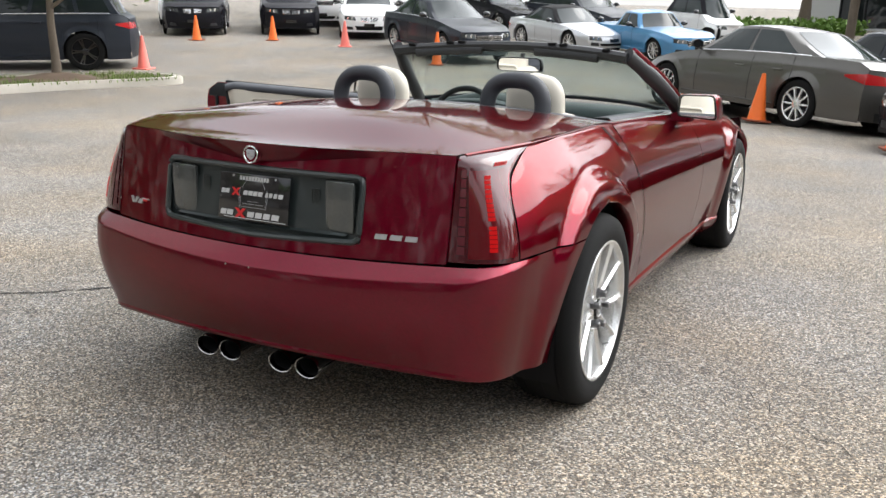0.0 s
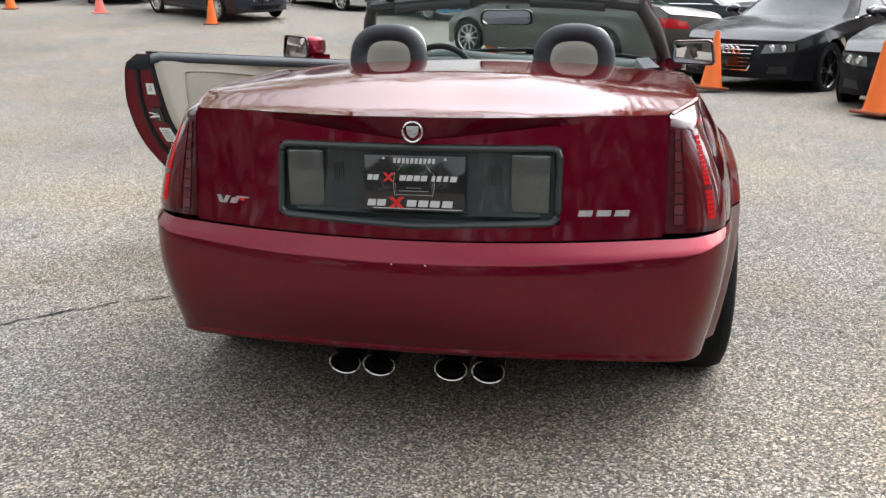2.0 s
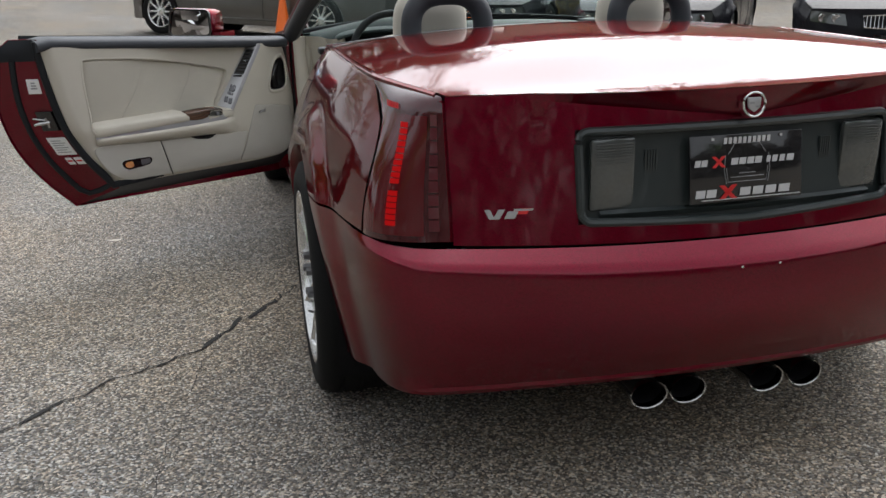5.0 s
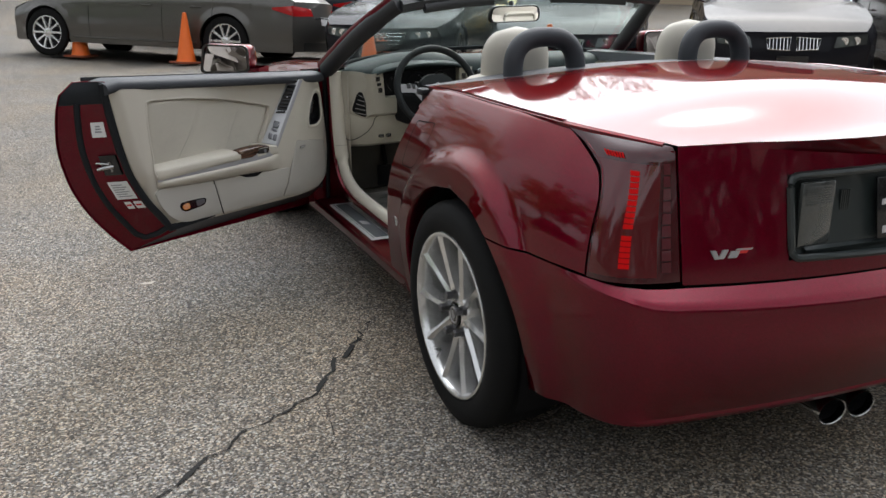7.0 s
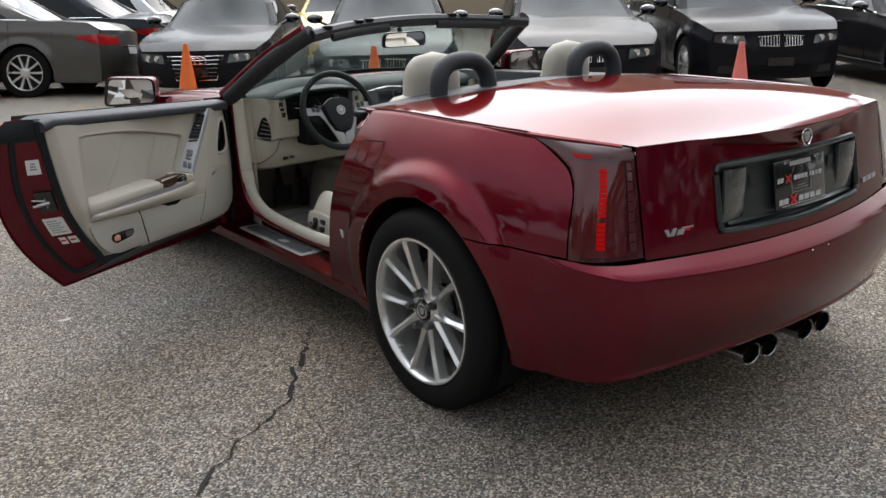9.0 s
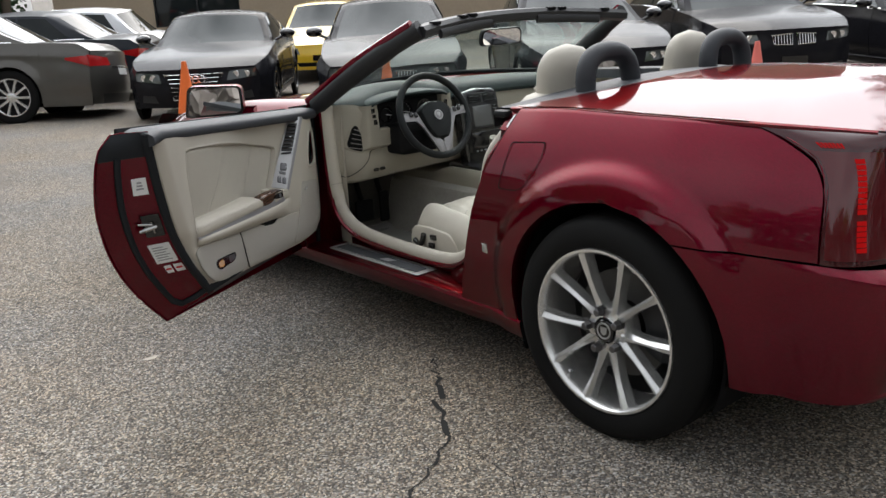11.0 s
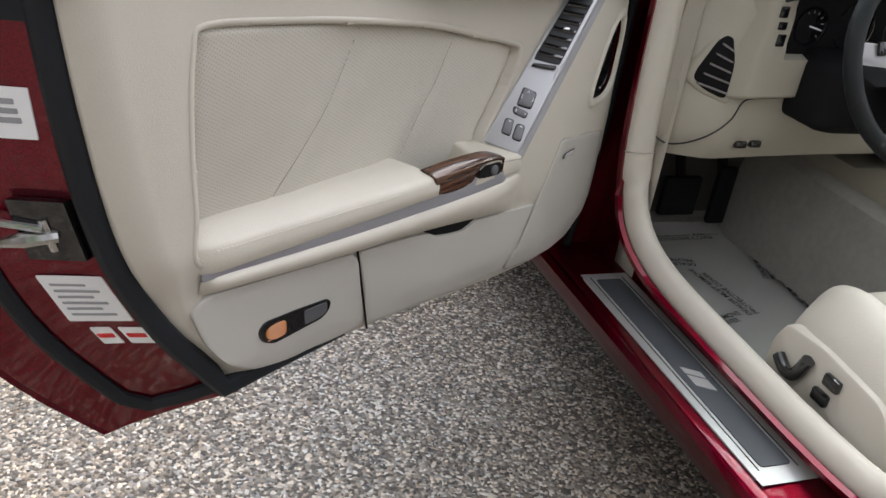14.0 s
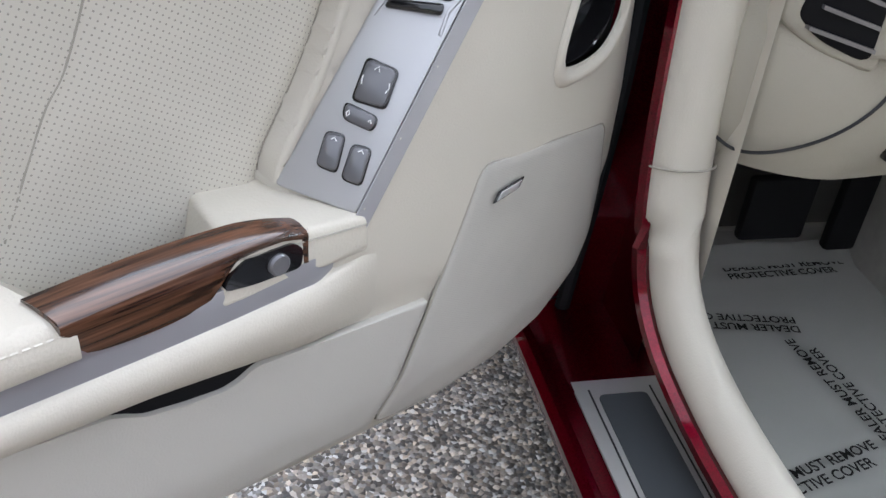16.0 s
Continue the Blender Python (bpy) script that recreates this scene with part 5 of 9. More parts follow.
for k in range(7):
    v = 0.545 + 0.052 * k
    bm = bmesh.new()
    u0, u1 = 0.15 + 0.01 * k, 0.83
    grid(bm, [[strip_at(u0, v, d), strip_at(u1, v + 0.006, d)] for v, d in ((v, 0.0035), (v + 0.012, 0.0055), (v + 0.026, 0.0035), (v + 0.02, 0.002))], closed=False)
    part("vent_slat", bm, GLOSS, switch)
on_strip("vent_thumb", CHROME, [(0.44, 0.72), (0.62, 0.722), (0.62, 0.738), (0.45, 0.736)], 0.004, 0.0075, 0.001, switch, "", 0.002)
on_strip("vent_slider", GLOSS, [(0.15, 0.468), (0.82, 0.488), (0.79, 0.515), (0.16, 0.492)], 0.0015, 0.0075, 0.002, switch, "black vent slider", 0.003)
for u in (0.075, 0.905):
    bm = bmesh.new()
    tube(bm, [strip_at(u, 0.445, 0.002), strip_at(u + (0.05 if u < 0.5 else -0.04), 0.50, 0.003), strip_at(u + 0.02, 0.54, 0.002)], 0.0014, 5)
    part("slider_lip", bm, SATIN, switch)
on_strip("lock_switch_surround", GLOSS, [(0.36, 0.965), (0.86, 0.972), (0.86, 1.012), (0.40, 1.008)], 0.0, 0.003, 0.0006, switch, "", 0.002)
for sq in ([(0.31, 0.238), (0.742, 0.242), (0.672, 0.342), (0.24, 0.35)], [(0.318, 0.191), (0.725, 0.183), (0.71, 0.224), (0.25, 0.234)], [(0.30, 0.064), (0.575, 0.062), (0.46, 0.160), (0.215, 0.154)], [(0.63, 0.054), (0.90, 0.053), (0.81, 0.150), (0.56, 0.146)]):
    cu, cv = sum(p[0] for p in sq) / 4, sum(p[1] for p in sq) / 4
    sur = on_strip("switch_surround", GLOSS, sq, 0.0, 0.0027, 0.0006, switch, "", 0.005)
    on_strip("switch_button", BUTTON, [(lerp(cu, u, 0.88), lerp(cv, v, 0.90)) for u, v in sq], 0.001, 0.0058, 0.0016, sur, "grey glossy switch", 0.0045)
for pts in ([(0.47, 0.322), (0.44, 0.335), (0.405, 0.324)], [(0.315, 0.305), (0.325, 0.294), (0.345, 0.283)], [(0.64, 0.305), (0.66, 0.293), (0.645, 0.28)], [(0.345, 0.209), (0.36, 0.217), (0.385, 0.207), (0.365, 0.201), (0.345, 0.209)], [(0.62, 0.205), (0.64, 0.211), (0.66, 0.203)], [(0.33, 0.138), (0.36, 0.144), (0.40, 0.137)], [(0.68, 0.131), (0.71, 0.137), (0.75, 0.13)]):
    bm = bmesh.new()
    tube(bm, [strip_at(u, v, 0.0060) for u, v in pts], 0.00055, 4)
    part("switch_mark", bm, WHITE, switch)


# leather-covered pull and walnut bar in front of it
bm = bmesh.new()
cup = [bm.verts.new(dp(*p)) for p in ((0.386, -0.052, 0.6245), (0.300, -0.052, 0.6105), (0.2845, 0.0245, 0.6045), (0.392, 0.0245, 0.617), (0.400, -0.052, 0.56), (0.292, -0.052, 0.56), (0.283, 0.0255, 0.574), (0.41, 0.0255, 0.574))]
for f in ((0, 1, 2, 3), (7, 6, 5, 4), (0, 4, 5, 1), (1, 5, 6, 2), (2, 6, 7, 3), (3, 7, 4, 0)):
    bm.faces.new([cup[i] for i in f])
bmesh.ops.bevel(bm, geom=list(bm.edges), offset=0.006, segments=4, affect="EDGES", profile=0.5)
part("pull_cup", bm, LEATHER, door, "leather-covered pull", angle=60)
bm = bmesh.new()
tube(bm, [dp(lerp(0.39, 0.288, t), 0.0250, lerp(0.609, 0.598, t)) for t in lin(0, 1, 6)], 0.0008, 4)
part("pull_seam", bm, SEAM, door)
bm = bmesh.new()
rows = []
for k in range(26):
    t = k / 25
    a = lerp(0.506, 0.338, t)
    crown_z = spl(-a, [-0.506, -0.44, -0.385, -0.36, -0.338], [0.6235, 0.6265, 0.6245, 0.6195, 0.612])
    ridge_z = spl(-a, [-0.506, -0.44, -0.40, -0.36, -0.338], [0.615, 0.6175, 0.6185, 0.6165, 0.6105])
    under = spl(-a, [-0.506, -0.49, -0.446, -0.412, -0.402, -0.392, -0.36, -0.338], [0.6, 0.583, 0.579, 0.5835, 0.594, 0.604, 0.606, 0.606])
    b0, b1 = 0.003, 0.030 - 0.004 * t
    lead = 0.010 * (1 - t)
    sec = [(b0, crown_z - 0.004, lead), (b0 + 0.003, crown_z, lead), (lerp(b0, b1, 0.5), lerp(crown_z, ridge_z, 0.4) + 0.001, lead * 0.5), (b1 - 0.003, ridge_z + 0.0005, 0.0), (b1 - 0.0004, ridge_z - 0.002, 0.0), (b1, ridge_z - 0.005, 0.0), (b1 - 0.002, lerp(ridge_z, under, 0.6), 0.0), (b1 - 0.004, under + 0.0015, 0.0), (b1 - 0.007, under, 0.0), (b0, under + 0.002, 0.0)]
    rows.append([(a + s, b, z) for b, z, s in sec])
vs = grid(bm, rows, closed=True)
cap(bm, vs[-1])
cap(bm, list(reversed(vs[0])))
bar = part("grab_handle", bm, WALNUT, door, "polished walnut grab handle", angle=35)
bar.matrix_basis = DM
# flat black plate paints the darkness of the hollow under the bar
bm = bmesh.new()
slab(bm, rounded([(0.404, 0.590), (0.398, 0.600), (0.388, 0.608), (0.350, 0.607), (0.3425, 0.600), (0.3445, 0.585), (0.382, 0.5865)], 0.005, 3), lambda a, z, d: dp(a, d, z), 0.01, 0.0265)
recess = part("finger_recess", bm, GLOSS, door, "black finger recess under the wooden bar")
bm = bmesh.new()
lathe(bm, dp(0.363, 0.0255, 0.5955), DM.to_3x3() @ Vector((0, 1, 0.1)), [(0.0, 0.0080), (0.0035, 0.0080), (0.005, 0.0065), (0.0052, 0.0)], 20)
part("lock_button", bm, BUTTON, recess, "round grey lock button")
bm = bmesh.new()
rows = [[(a, b, z) for a, b, z in ((0.346, 0.012, 0.611 - 0.026 * t), (0.3435, 0.024, 0.6115 - 0.026 * t), (0.339, 0.0268, 0.611 - 0.024 * t), (0.336, 0.022, 0.6105 - 0.020 * t), (0.335, 0.010, 0.6105 - 0.020 * t))] for t in lin(0, 1, 6)]
vs = grid(bm, rows)
end = part("handle_end", bm, WALNUT, door)
end.matrix_basis = DM
GRILLE = [(0.170, 0.607), (0.06, 0.592), (-0.036, 0.572), (-0.052, 0.50), (-0.05, 0.44), (-0.026, 0.395), (0.02, 0.367), (0.10, 0.366), (0.20, 0.370), (0.263, 0.3745), (0.236, 0.435), (0.212, 0.4965), (0.19, 0.552)]
plate("speaker_grille", MESH, rounded(GRILLE, 0.012, 3), relief_front, 0.0012, door, "fine mesh speaker grille", 0.003, 0.001, 9, True)
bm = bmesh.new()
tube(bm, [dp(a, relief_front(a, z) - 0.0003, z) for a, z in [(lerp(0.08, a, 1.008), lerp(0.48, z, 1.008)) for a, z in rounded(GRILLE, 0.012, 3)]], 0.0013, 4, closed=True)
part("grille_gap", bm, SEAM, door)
MARK = [(0.1575, 0.5695), (0.151, 0.5785), (0.118, 0.580), (0.1245, 0.5715)]
mark = plate("speaker_mark", GLOSS, MARK, lambda a, z: 0.0225 - falls(a), 0.0048, door, "", 0.001, 0.0004, 2)
plate("mark_face", STEEL, [(lerp(0.138, a, 0.8), lerp(0.575, z, 0.7)) for a, z in MARK], lambda a, z: 0.0225 - falls(a), 0.0056, mark, "", 0.0008, 0.0003, 2)
# door pull pocket
bm = bmesh.new()
ring_rows = []
for k, d in ((1.32, 0.0005), (1.25, 0.004), (1.17, 0.0055), (1.1, 0.0035), (1.05, -0.003)):
    ring_rows.append([dp(lerp(OC[0], a, k), 0.022 - falls(lerp(OC[0], a, k)) + d, lerp(OC[1], z, k)) for a, z in OVAL])
grid(bm, ring_rows, closed=True)
part("pull_bezel", bm, TRIM, door, "", angle=60)
bm = bmesh.new()
ring_rows = []
for k, d in ((1.06, 0.0), (1.03, -0.004), (0.97, -0.022), (0.6, -0.028), (0.3, -0.024), (0.02, -0.026)):
    ring_rows.append([dp(lerp(OC[0], a, k), 0.012 - falls(lerp(OC[0], a, k)) + d, lerp(OC[1], z, k)) for a, z in OVAL])
vs = grid(bm, ring_rows, closed=True)
cap(bm, vs[-1])
recess = part("pull_recess", bm, GLOSS, door, "dark door pull recess", angle=50)
bm = bmesh.new()
tube(bm, [dp(a, b, z) for a, b, z in ((0.052, -0.014, 0.70), (0.048, -0.004, 0.715), (0.03, -0.006, 0.755), (0.018, -0.014, 0.77))], [0.006, 0.009, 0.009, 0.005], 10, flat=0.6)
part("release_lever", bm, GLOSS, recess)
# latch, stickers
bm = bmesh.new()


def shut_pt(t, z, out):
    a = lerp(door_edge(z), panel_edge(z), t) - 0.016 * math.sin(math.pi * t)
    q = Vector(dp(a, lerp(skin_b(z), -0.016, t), z))
    return q + (DM.to_3x3() @ Vector((0.93, 0.36, 0))).normalized() * out


def shut_slab(name, mat, t0, t1, z0, z1, o0, o1, bev, label="", skew=0.0):
    bm = bmesh.new()
    slab(bm, rounded([(t0, z0), (t1, z0 + skew), (t1, z1 + skew), (t0, z1)], 0.02 if bev else 0.004, 2), lambda a, z, d: tuple(shut_pt(a, z, d)), o0, o1, 0)
    return part(name, bm, mat, door, label)


bm.free()
shut_slab("latch_body", GLOSS, 0.56, 0.84, 0.612, 0.688, 0.0, 0.012, 0)
bm = bmesh.new()
tube(bm, [shut_pt(0.74, 0.645, 0.010), shut_pt(0.62, 0.643, 0.022), shut_pt(0.5, 0.638, 0.020)], [0.008, 0.009, 0.006], 8)
tube(bm, [shut_pt(0.7, 0.655, 0.016), shut_pt(0.5, 0.662, 0.016)], 0.0045, 8)
tube(bm, [shut_pt(0.7, 0.626, 0.010), shut_pt(0.7, 0.666, 0.010)], 0.006, 8)
part("latch", bm, PIPE, door, "polished steel latch")
shut_slab("sticker", WHITE, 0.52, 0.76, 0.755, 0.81, 0.0, 0.0015, 0, "white printed sticker")
for k in range(3):
    shut_slab("sticker_print", GREYPRINT, 0.58 + 0.01 * k, 0.70 - 0.01 * k, 0.772 + 0.010 * k, 0.778 + 0.010 * k, 0.0, 0.0025, 0)
shut_slab("sticker", WHITE, 0.5, 0.82, 0.51, 0.583, 0.0, 0.0015, 0, "white printed sticker")
for k in range(6):
    shut_slab("sticker_print", GREYPRINT, 0.54, 0.76 - 0.05 * (k % 2), 0.52 + 0.0095 * k, 0.5235 + 0.0095 * k, 0.0, 0.0025, 0)
shut_slab("sticker", WHITE, 0.56, 0.66, 0.468, 0.498, 0.0, 0.0015, 0)
shut_slab("sticker", WHITE, 0.7, 0.84, 0.468, 0.498, 0.0, 0.0015, 0)
shut_slab("sticker_print", REDPRINT, 0.57, 0.65, 0.48, 0.487, 0.0, 0.0025, 0)
shut_slab("sticker_print", REDPRINT, 0.72, 0.82, 0.48, 0.487, 0.0, 0.0025, 0)


def toe(deg):
    """Turn of a mirror head towards the driver."""
    return Matrix.Translation((0.2, -0.17, 0)) @ Matrix.Rotation(radians(deg), 4, "Z") @ Matrix.Translation((-0.2, 0.17, 0))


def door_mirror(M, parent):
    """Mirror head on the door's front corner: a to the rear, b inward, z up."""
    def q(a, b, z):
        return tuple(M @ Vector((a, b, z)))
    bm = bmesh.new()
    rows = []
    for a, k in ((0.245, 0.965), (0.235, 1.0), (0.19, 0.99), (0.14, 0.88), (0.10, 0.66), (0.085, 0.3)):
        rect = rounded([(-0.17 + k * (-0.105), 0.953 - 0.062 * k), (-0.17 + k * 0.10, 0.953 - 0.056 * k), (-0.17 + k * 0.098, 0.953 + 0.054 * k), (-0.17 - k * 0.085, 0.953 + 0.06 * k)], 0.025 * k, 4)
        rows.append([q(a, b, z) for b, z in rect])
    vs = grid(bm, rows, closed=True)
    cap(bm, vs[-1])
    head = part("door_mirror", bm, RED, parent, "dark red door mirror", angle=50)
    bm = bmesh.new()
    outer = rounded([(-0.272, 0.893), (-0.072, 0.899), (-0.074, 1.005), (-0.253, 1.011)], 0.022, 4)
    inner = [(lerp(-0.17, b, 0.91), lerp(0.953, z, 0.87)) for b, z in outer]
    grid(bm, [[q(0.243, b, z) for b, z in outer], [q(0.251, b, z) for b, z in outer], [q(0.251, b, z) for b, z in inner], [q(0.238, b, z) for b, z in inner]], closed=True)
    part("mirror_bezel", bm, GLOSS, parent)
    bm = bmesh.new()
    vs = [bm.verts.new(q(0.2445 + (z - 0.953) * -0.06, b, z)) for b, z in inner]
    bm.faces.new(vs)
    part("mirror_glass", bm, MIRROR, parent, smooth=False)
    bm = bmesh.new()
    rows = [[q(a, b, z) for a, b in ((0.24, -0.04), (0.13, -0.04), (0.12, -0.11), (0.20, -0.13), (0.24, -0.12))] for z in (0.875, 0.915)]
    grid(bm, rows, closed=True)
    part("mirror_foot", bm, RED, parent)


door_mirror(DM @ Matrix.Translation((0.04, -0.12, 0.0)) @ toe(24) @ Matrix.Translation((0, -0.17, 0.95)) @ Matrix.Diagonal((1, 1.16, 1.06, 1)) @ Matrix.Translation((0, 0.17, -0.95)), door)
door_mirror(Matrix(((0, -1, 0, 0.715), (-1, 0, 0, 1.66), (0, 0, 1, 0), (0, 0, 0, 1))) @ toe(10), rdoor)

# ---------------------------------------------------------------- door opening
OPEN_Y = ([0.30, 0.35, 0.42, 0.55, 0.676, 0.85, 0.94], [0.88, 0.80, 0.735, 0.672, 0.652, 0.58, 0.55])


def open_y(z):
    return spl(z, *OPEN_Y)


bm = bmesh.new()
rows = []
for z in lin(0.272, 0.932, 22):
    A = Vector((-half(seam_y(z) - GAP, z), seam_y(z) - GAP, z))
    B = Vector((-0.715, open_y(max(z, 0.30)), z))
    rows.append([tuple(A.lerp(B, t) + Vector((0.03 * math.sin(math.pi * min(1, t * 1.4)) if t < 0.7 else 0, -0.012 * math.sin(math.pi * t), 0))) for t in lin(0, 1, 8)])
grid(bm, rows)
part("rear_jamb", bm, RED_JAMB, car, "painted rear door jamb")
bm = bmesh.new()
tube(bm, [(-half(seam_y(z), z) + 0.035, seam_y(z) + 0.012, z) for z in lin(0.30, 0.86, 14)], 0.011, 8)
part("jamb_seal", bm, RUBBER, car, "black rubber seal on the jamb")
bm = bmesh.new()
box(bm, (-0.742, 0.535, 0.922), (0.05, 0.06, 0.024), 0.009)
part("pillar_cap", bm, WHEELSKIN, car)
bm = bmesh.new()
slab(bm, [(0.45, 0.935), (0.50, 0.932), (0.525, 0.875), (0.47, 0.87)], lambda a, b, d: (-(half(a, b) - 0.03 + d), a, b), 0, 0.014)
part("striker_recess", bm, RED_JAMB, car)
# pale facet set in for the white glints on the striker
bm = bmesh.new()
slab(bm, [(0.468, 0.925), (0.478, 0.922), (0.492, 0.886), (0.482, 0.882)], lambda a, b, d: (-(half(a, b) - 0.014 + d), a, b), 0, 0.006, 0.001)
part("striker", bm, STEEL, car, "steel striker in its recess")
bm = bmesh.new()
ys = lin(0.66, 1.765, 14)
grid(bm, [[(-x, y, z) for y in ys] for x, z in ((0.815, 0.269), (0.80, 0.274), (0.69, 0.276), (0.682, 0.284), (0.675, 0.31), (0.66, 0.32))])
sill = part("door_sill", bm, RED_JAMB, car, "painted door sill")
bm = bmesh.new()
rows = [[(-x, y, z) for x in lin(0.872, 0.69, 6)] for y, z in ((1.745, 0.262), (1.735, 0.33), (1.715, 0.45), (1.70, 0.62), (1.70, 0.80), (1.70, 0.89))]
grid(bm, rows)
part("front_jamb", bm, RED_JAMB, car, "painted front door jamb")
# black strip on the jamb paints the dark gap at the door's edge
bm = bmesh.new()
grid(bm, [[(-x, y - 0.004, z) for x in lin(0.872, 0.79, 4)] for y, z in ((1.745, 0.36), (1.735, 0.33), (1.715, 0.45), (1.70, 0.62), (1.70, 0.80), (1.70, 0.89))])
part("hinge_cover", bm, BLACK, car, "black cover over the door hinges")
bm = bmesh.new()
grid(bm, [[(-0.712, y, z) for y in (1.625, 1.69, 1.76)] for z in (0.27, 0.45, 0.65, 0.88)])
part("jamb_return", bm, RED_JAMB, car)
bm = bmesh.new()
tube(bm, [(-0.765, spl(z, [0.262, 0.33, 0.45, 0.62, 0.89], [1.745, 1.735, 1.715, 1.70, 1.70]) - 0.003, z) for z in lin(0.262, 0.88, 14)], 0.010, 8)
part("jamb_seal", bm, RUBBER, car)
bm = bmesh.new()
grid(bm, [[(-x, y, z) for x, y in ((0.80, 1.0), (0.80, 1.585), (0.695, 1.585), (0.695, 1.0))] for z in (0.2755, 0.2785)], closed=True)
for z in (0.2785,):
    bm.faces.new([bm.verts.new(p) for p in ((-0.80, 0.985, z), (-0.695, 0.985, z), (-0.695, 1.60, z), (-0.80, 1.60, z))])
scuff = part("scuff_plate", bm, STEEL, car, "brushed steel scuff plate with a grey insert")
bm = bmesh.new()
slab(bm, rounded([(-0.777, 1.02), (-0.72, 1.02), (-0.72, 1.575), (-0.777, 1.575)], 0.008), lambda a, b, d: (a, b, 0.279 + d), 0, 0.0015)
part("plate_insert", bm, make("grey_insert", (0.065, 0.072, 0.08), 0.42, 0.2, vary=0.1, scale=40), scuff)
bm = bmesh.new()
for dx in (-0.784, -0.712):
    box(bm, (dx, 1.30, 0.2788), (0.0018, 0.57, 0.0012), 0)
part("plate_line", bm, BLACK, scuff)
bm = bmesh.new()
for y0, w in ((1.22, 0.03), (1.255, 0.018)):
    slab(bm, [(-0.765, y0), (-0.735, y0 - 0.02), (-0.735, y0 - 0.02 + w), (-0.765, y0 + w)], lambda a, b, d: (a, b, 0.2806 + d), 0, 0.0012)
part("plate_emblem", bm, STEEL, scuff)
# beige trim round the opening
bm = bmesh.new()
trimline = curve_pts([(-0.732, 1.63, 0.88), (-0.732, 1.625, 0.70), (-0.727, 1.612, 0.52), (-0.718, 1.575, 0.41), (-0.70, 1.47, 0.345), (-0.682, 1.25, 0.318), (-0.682, 1.0, 0.316), (-0.685, 0.86, 0.335), (-0.69, 0.765, 0.40), (-0.70, 0.70, 0.52), (-0.705, 0.67, 0.66), (-0.70, 0.635, 0.76), (-0.665, 0.60, 0.83)], 5)
tube(bm, trimline, 0.033, 16, flat=0.72)
part("opening_trim", bm, TRIM, car, "beige trim round the door opening", angle=60)
bm = bmesh.new()
tube(bm, [(x - 0.03, y, z - 0.012) for x, y, z in trimline], 0.009, 6)
part("opening_seal", bm, RED_JAMB, car)

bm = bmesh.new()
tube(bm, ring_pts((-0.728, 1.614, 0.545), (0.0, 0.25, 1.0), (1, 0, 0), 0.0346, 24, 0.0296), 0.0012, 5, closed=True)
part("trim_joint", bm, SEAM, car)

# ---------------------------------------------------------------- cabin
bm = bmesh.new()
grid(bm, [[(x, y, z) for x in (-0.67, -0.4, -0.15, 0.15, 0.4, 0.67)] for y, z in ((0.55, 0.26), (0.9, 0.2), (1.7, 0.19), (1.98, 0.21), (2.12, 0.36), (2.15, 0.62))])
part("cabin_floor", bm, CARPET, car, "grey carpeted cabin floor")
for s in (-1, 1):
    bm = bmesh.new()
    grid(bm, [[(s * x, y, z) for y in lin(0.6, 2.14, 10)] for x, z in ((0.66, 0.19), (0.68, 0.32))])
    grid(bm, [[(s * 0.69, y, z) for y in (1.58, 1.75, 2.1)] for z in (0.22, 0.5, 0.86)])
    part("kick_panel", bm, TRIM, car)
bm = bmesh.new()
grid(bm, [[(x, y, z) for x in lin(-0.72, 0.72, 9)] for y, z in ((0.56, 0.22), (0.50, 0.6), (0.47, 0.93))])
part("rear_bulkhead", bm, CARPET, car)
bm = bmesh.new()
rows = []
for v in lin(0, 1, 8):
    row = []
    for u in lin(-1, 1, 25):
        e = 0.735
        x = u * e
        y0, y1 = 0.278 + 0.235 * abs(u) ** 4, 0.565 + 0.02 * abs(u)
        y = lerp(y0, y1, v)
        row.append((x, y, lid_top(x, min(y, 0.54)) - 0.003 - 0.02 * max(0, (v - 0.75) / 0.25) ** 2))
    rows.append(row)
rows.append([(x, y + 0.006, z - 0.05) for x, y, z in rows[-1]])
grid(bm, rows)
part("rear_deck_cover", bm, CHAR, car, "charcoal deck cover behind the seats")
for s in (-1, 1):
    bm = bmesh.new()
    path = [(s * 0.357 + 0.121 * (1 if math.cos(a) > 0 else -1) * abs(math.cos(a)) ** 0.78, 0.41 + 0.01 * math.sin(a), 0.975 + 0.118 * max(0, math.sin(a)) ** 0.72) for a in lin(0, math.pi, 23)]
    path = [(path[0][0], 0.40, 0.94)] + path + [(path[-1][0], 0.40, 0.94)]
    tube(bm, path, 0.036, 14, up=(0, 1, 0), flat=0.92)
    part("roll_hoop", bm, CHAR, car, "padded charcoal roll hoop", angle=60)


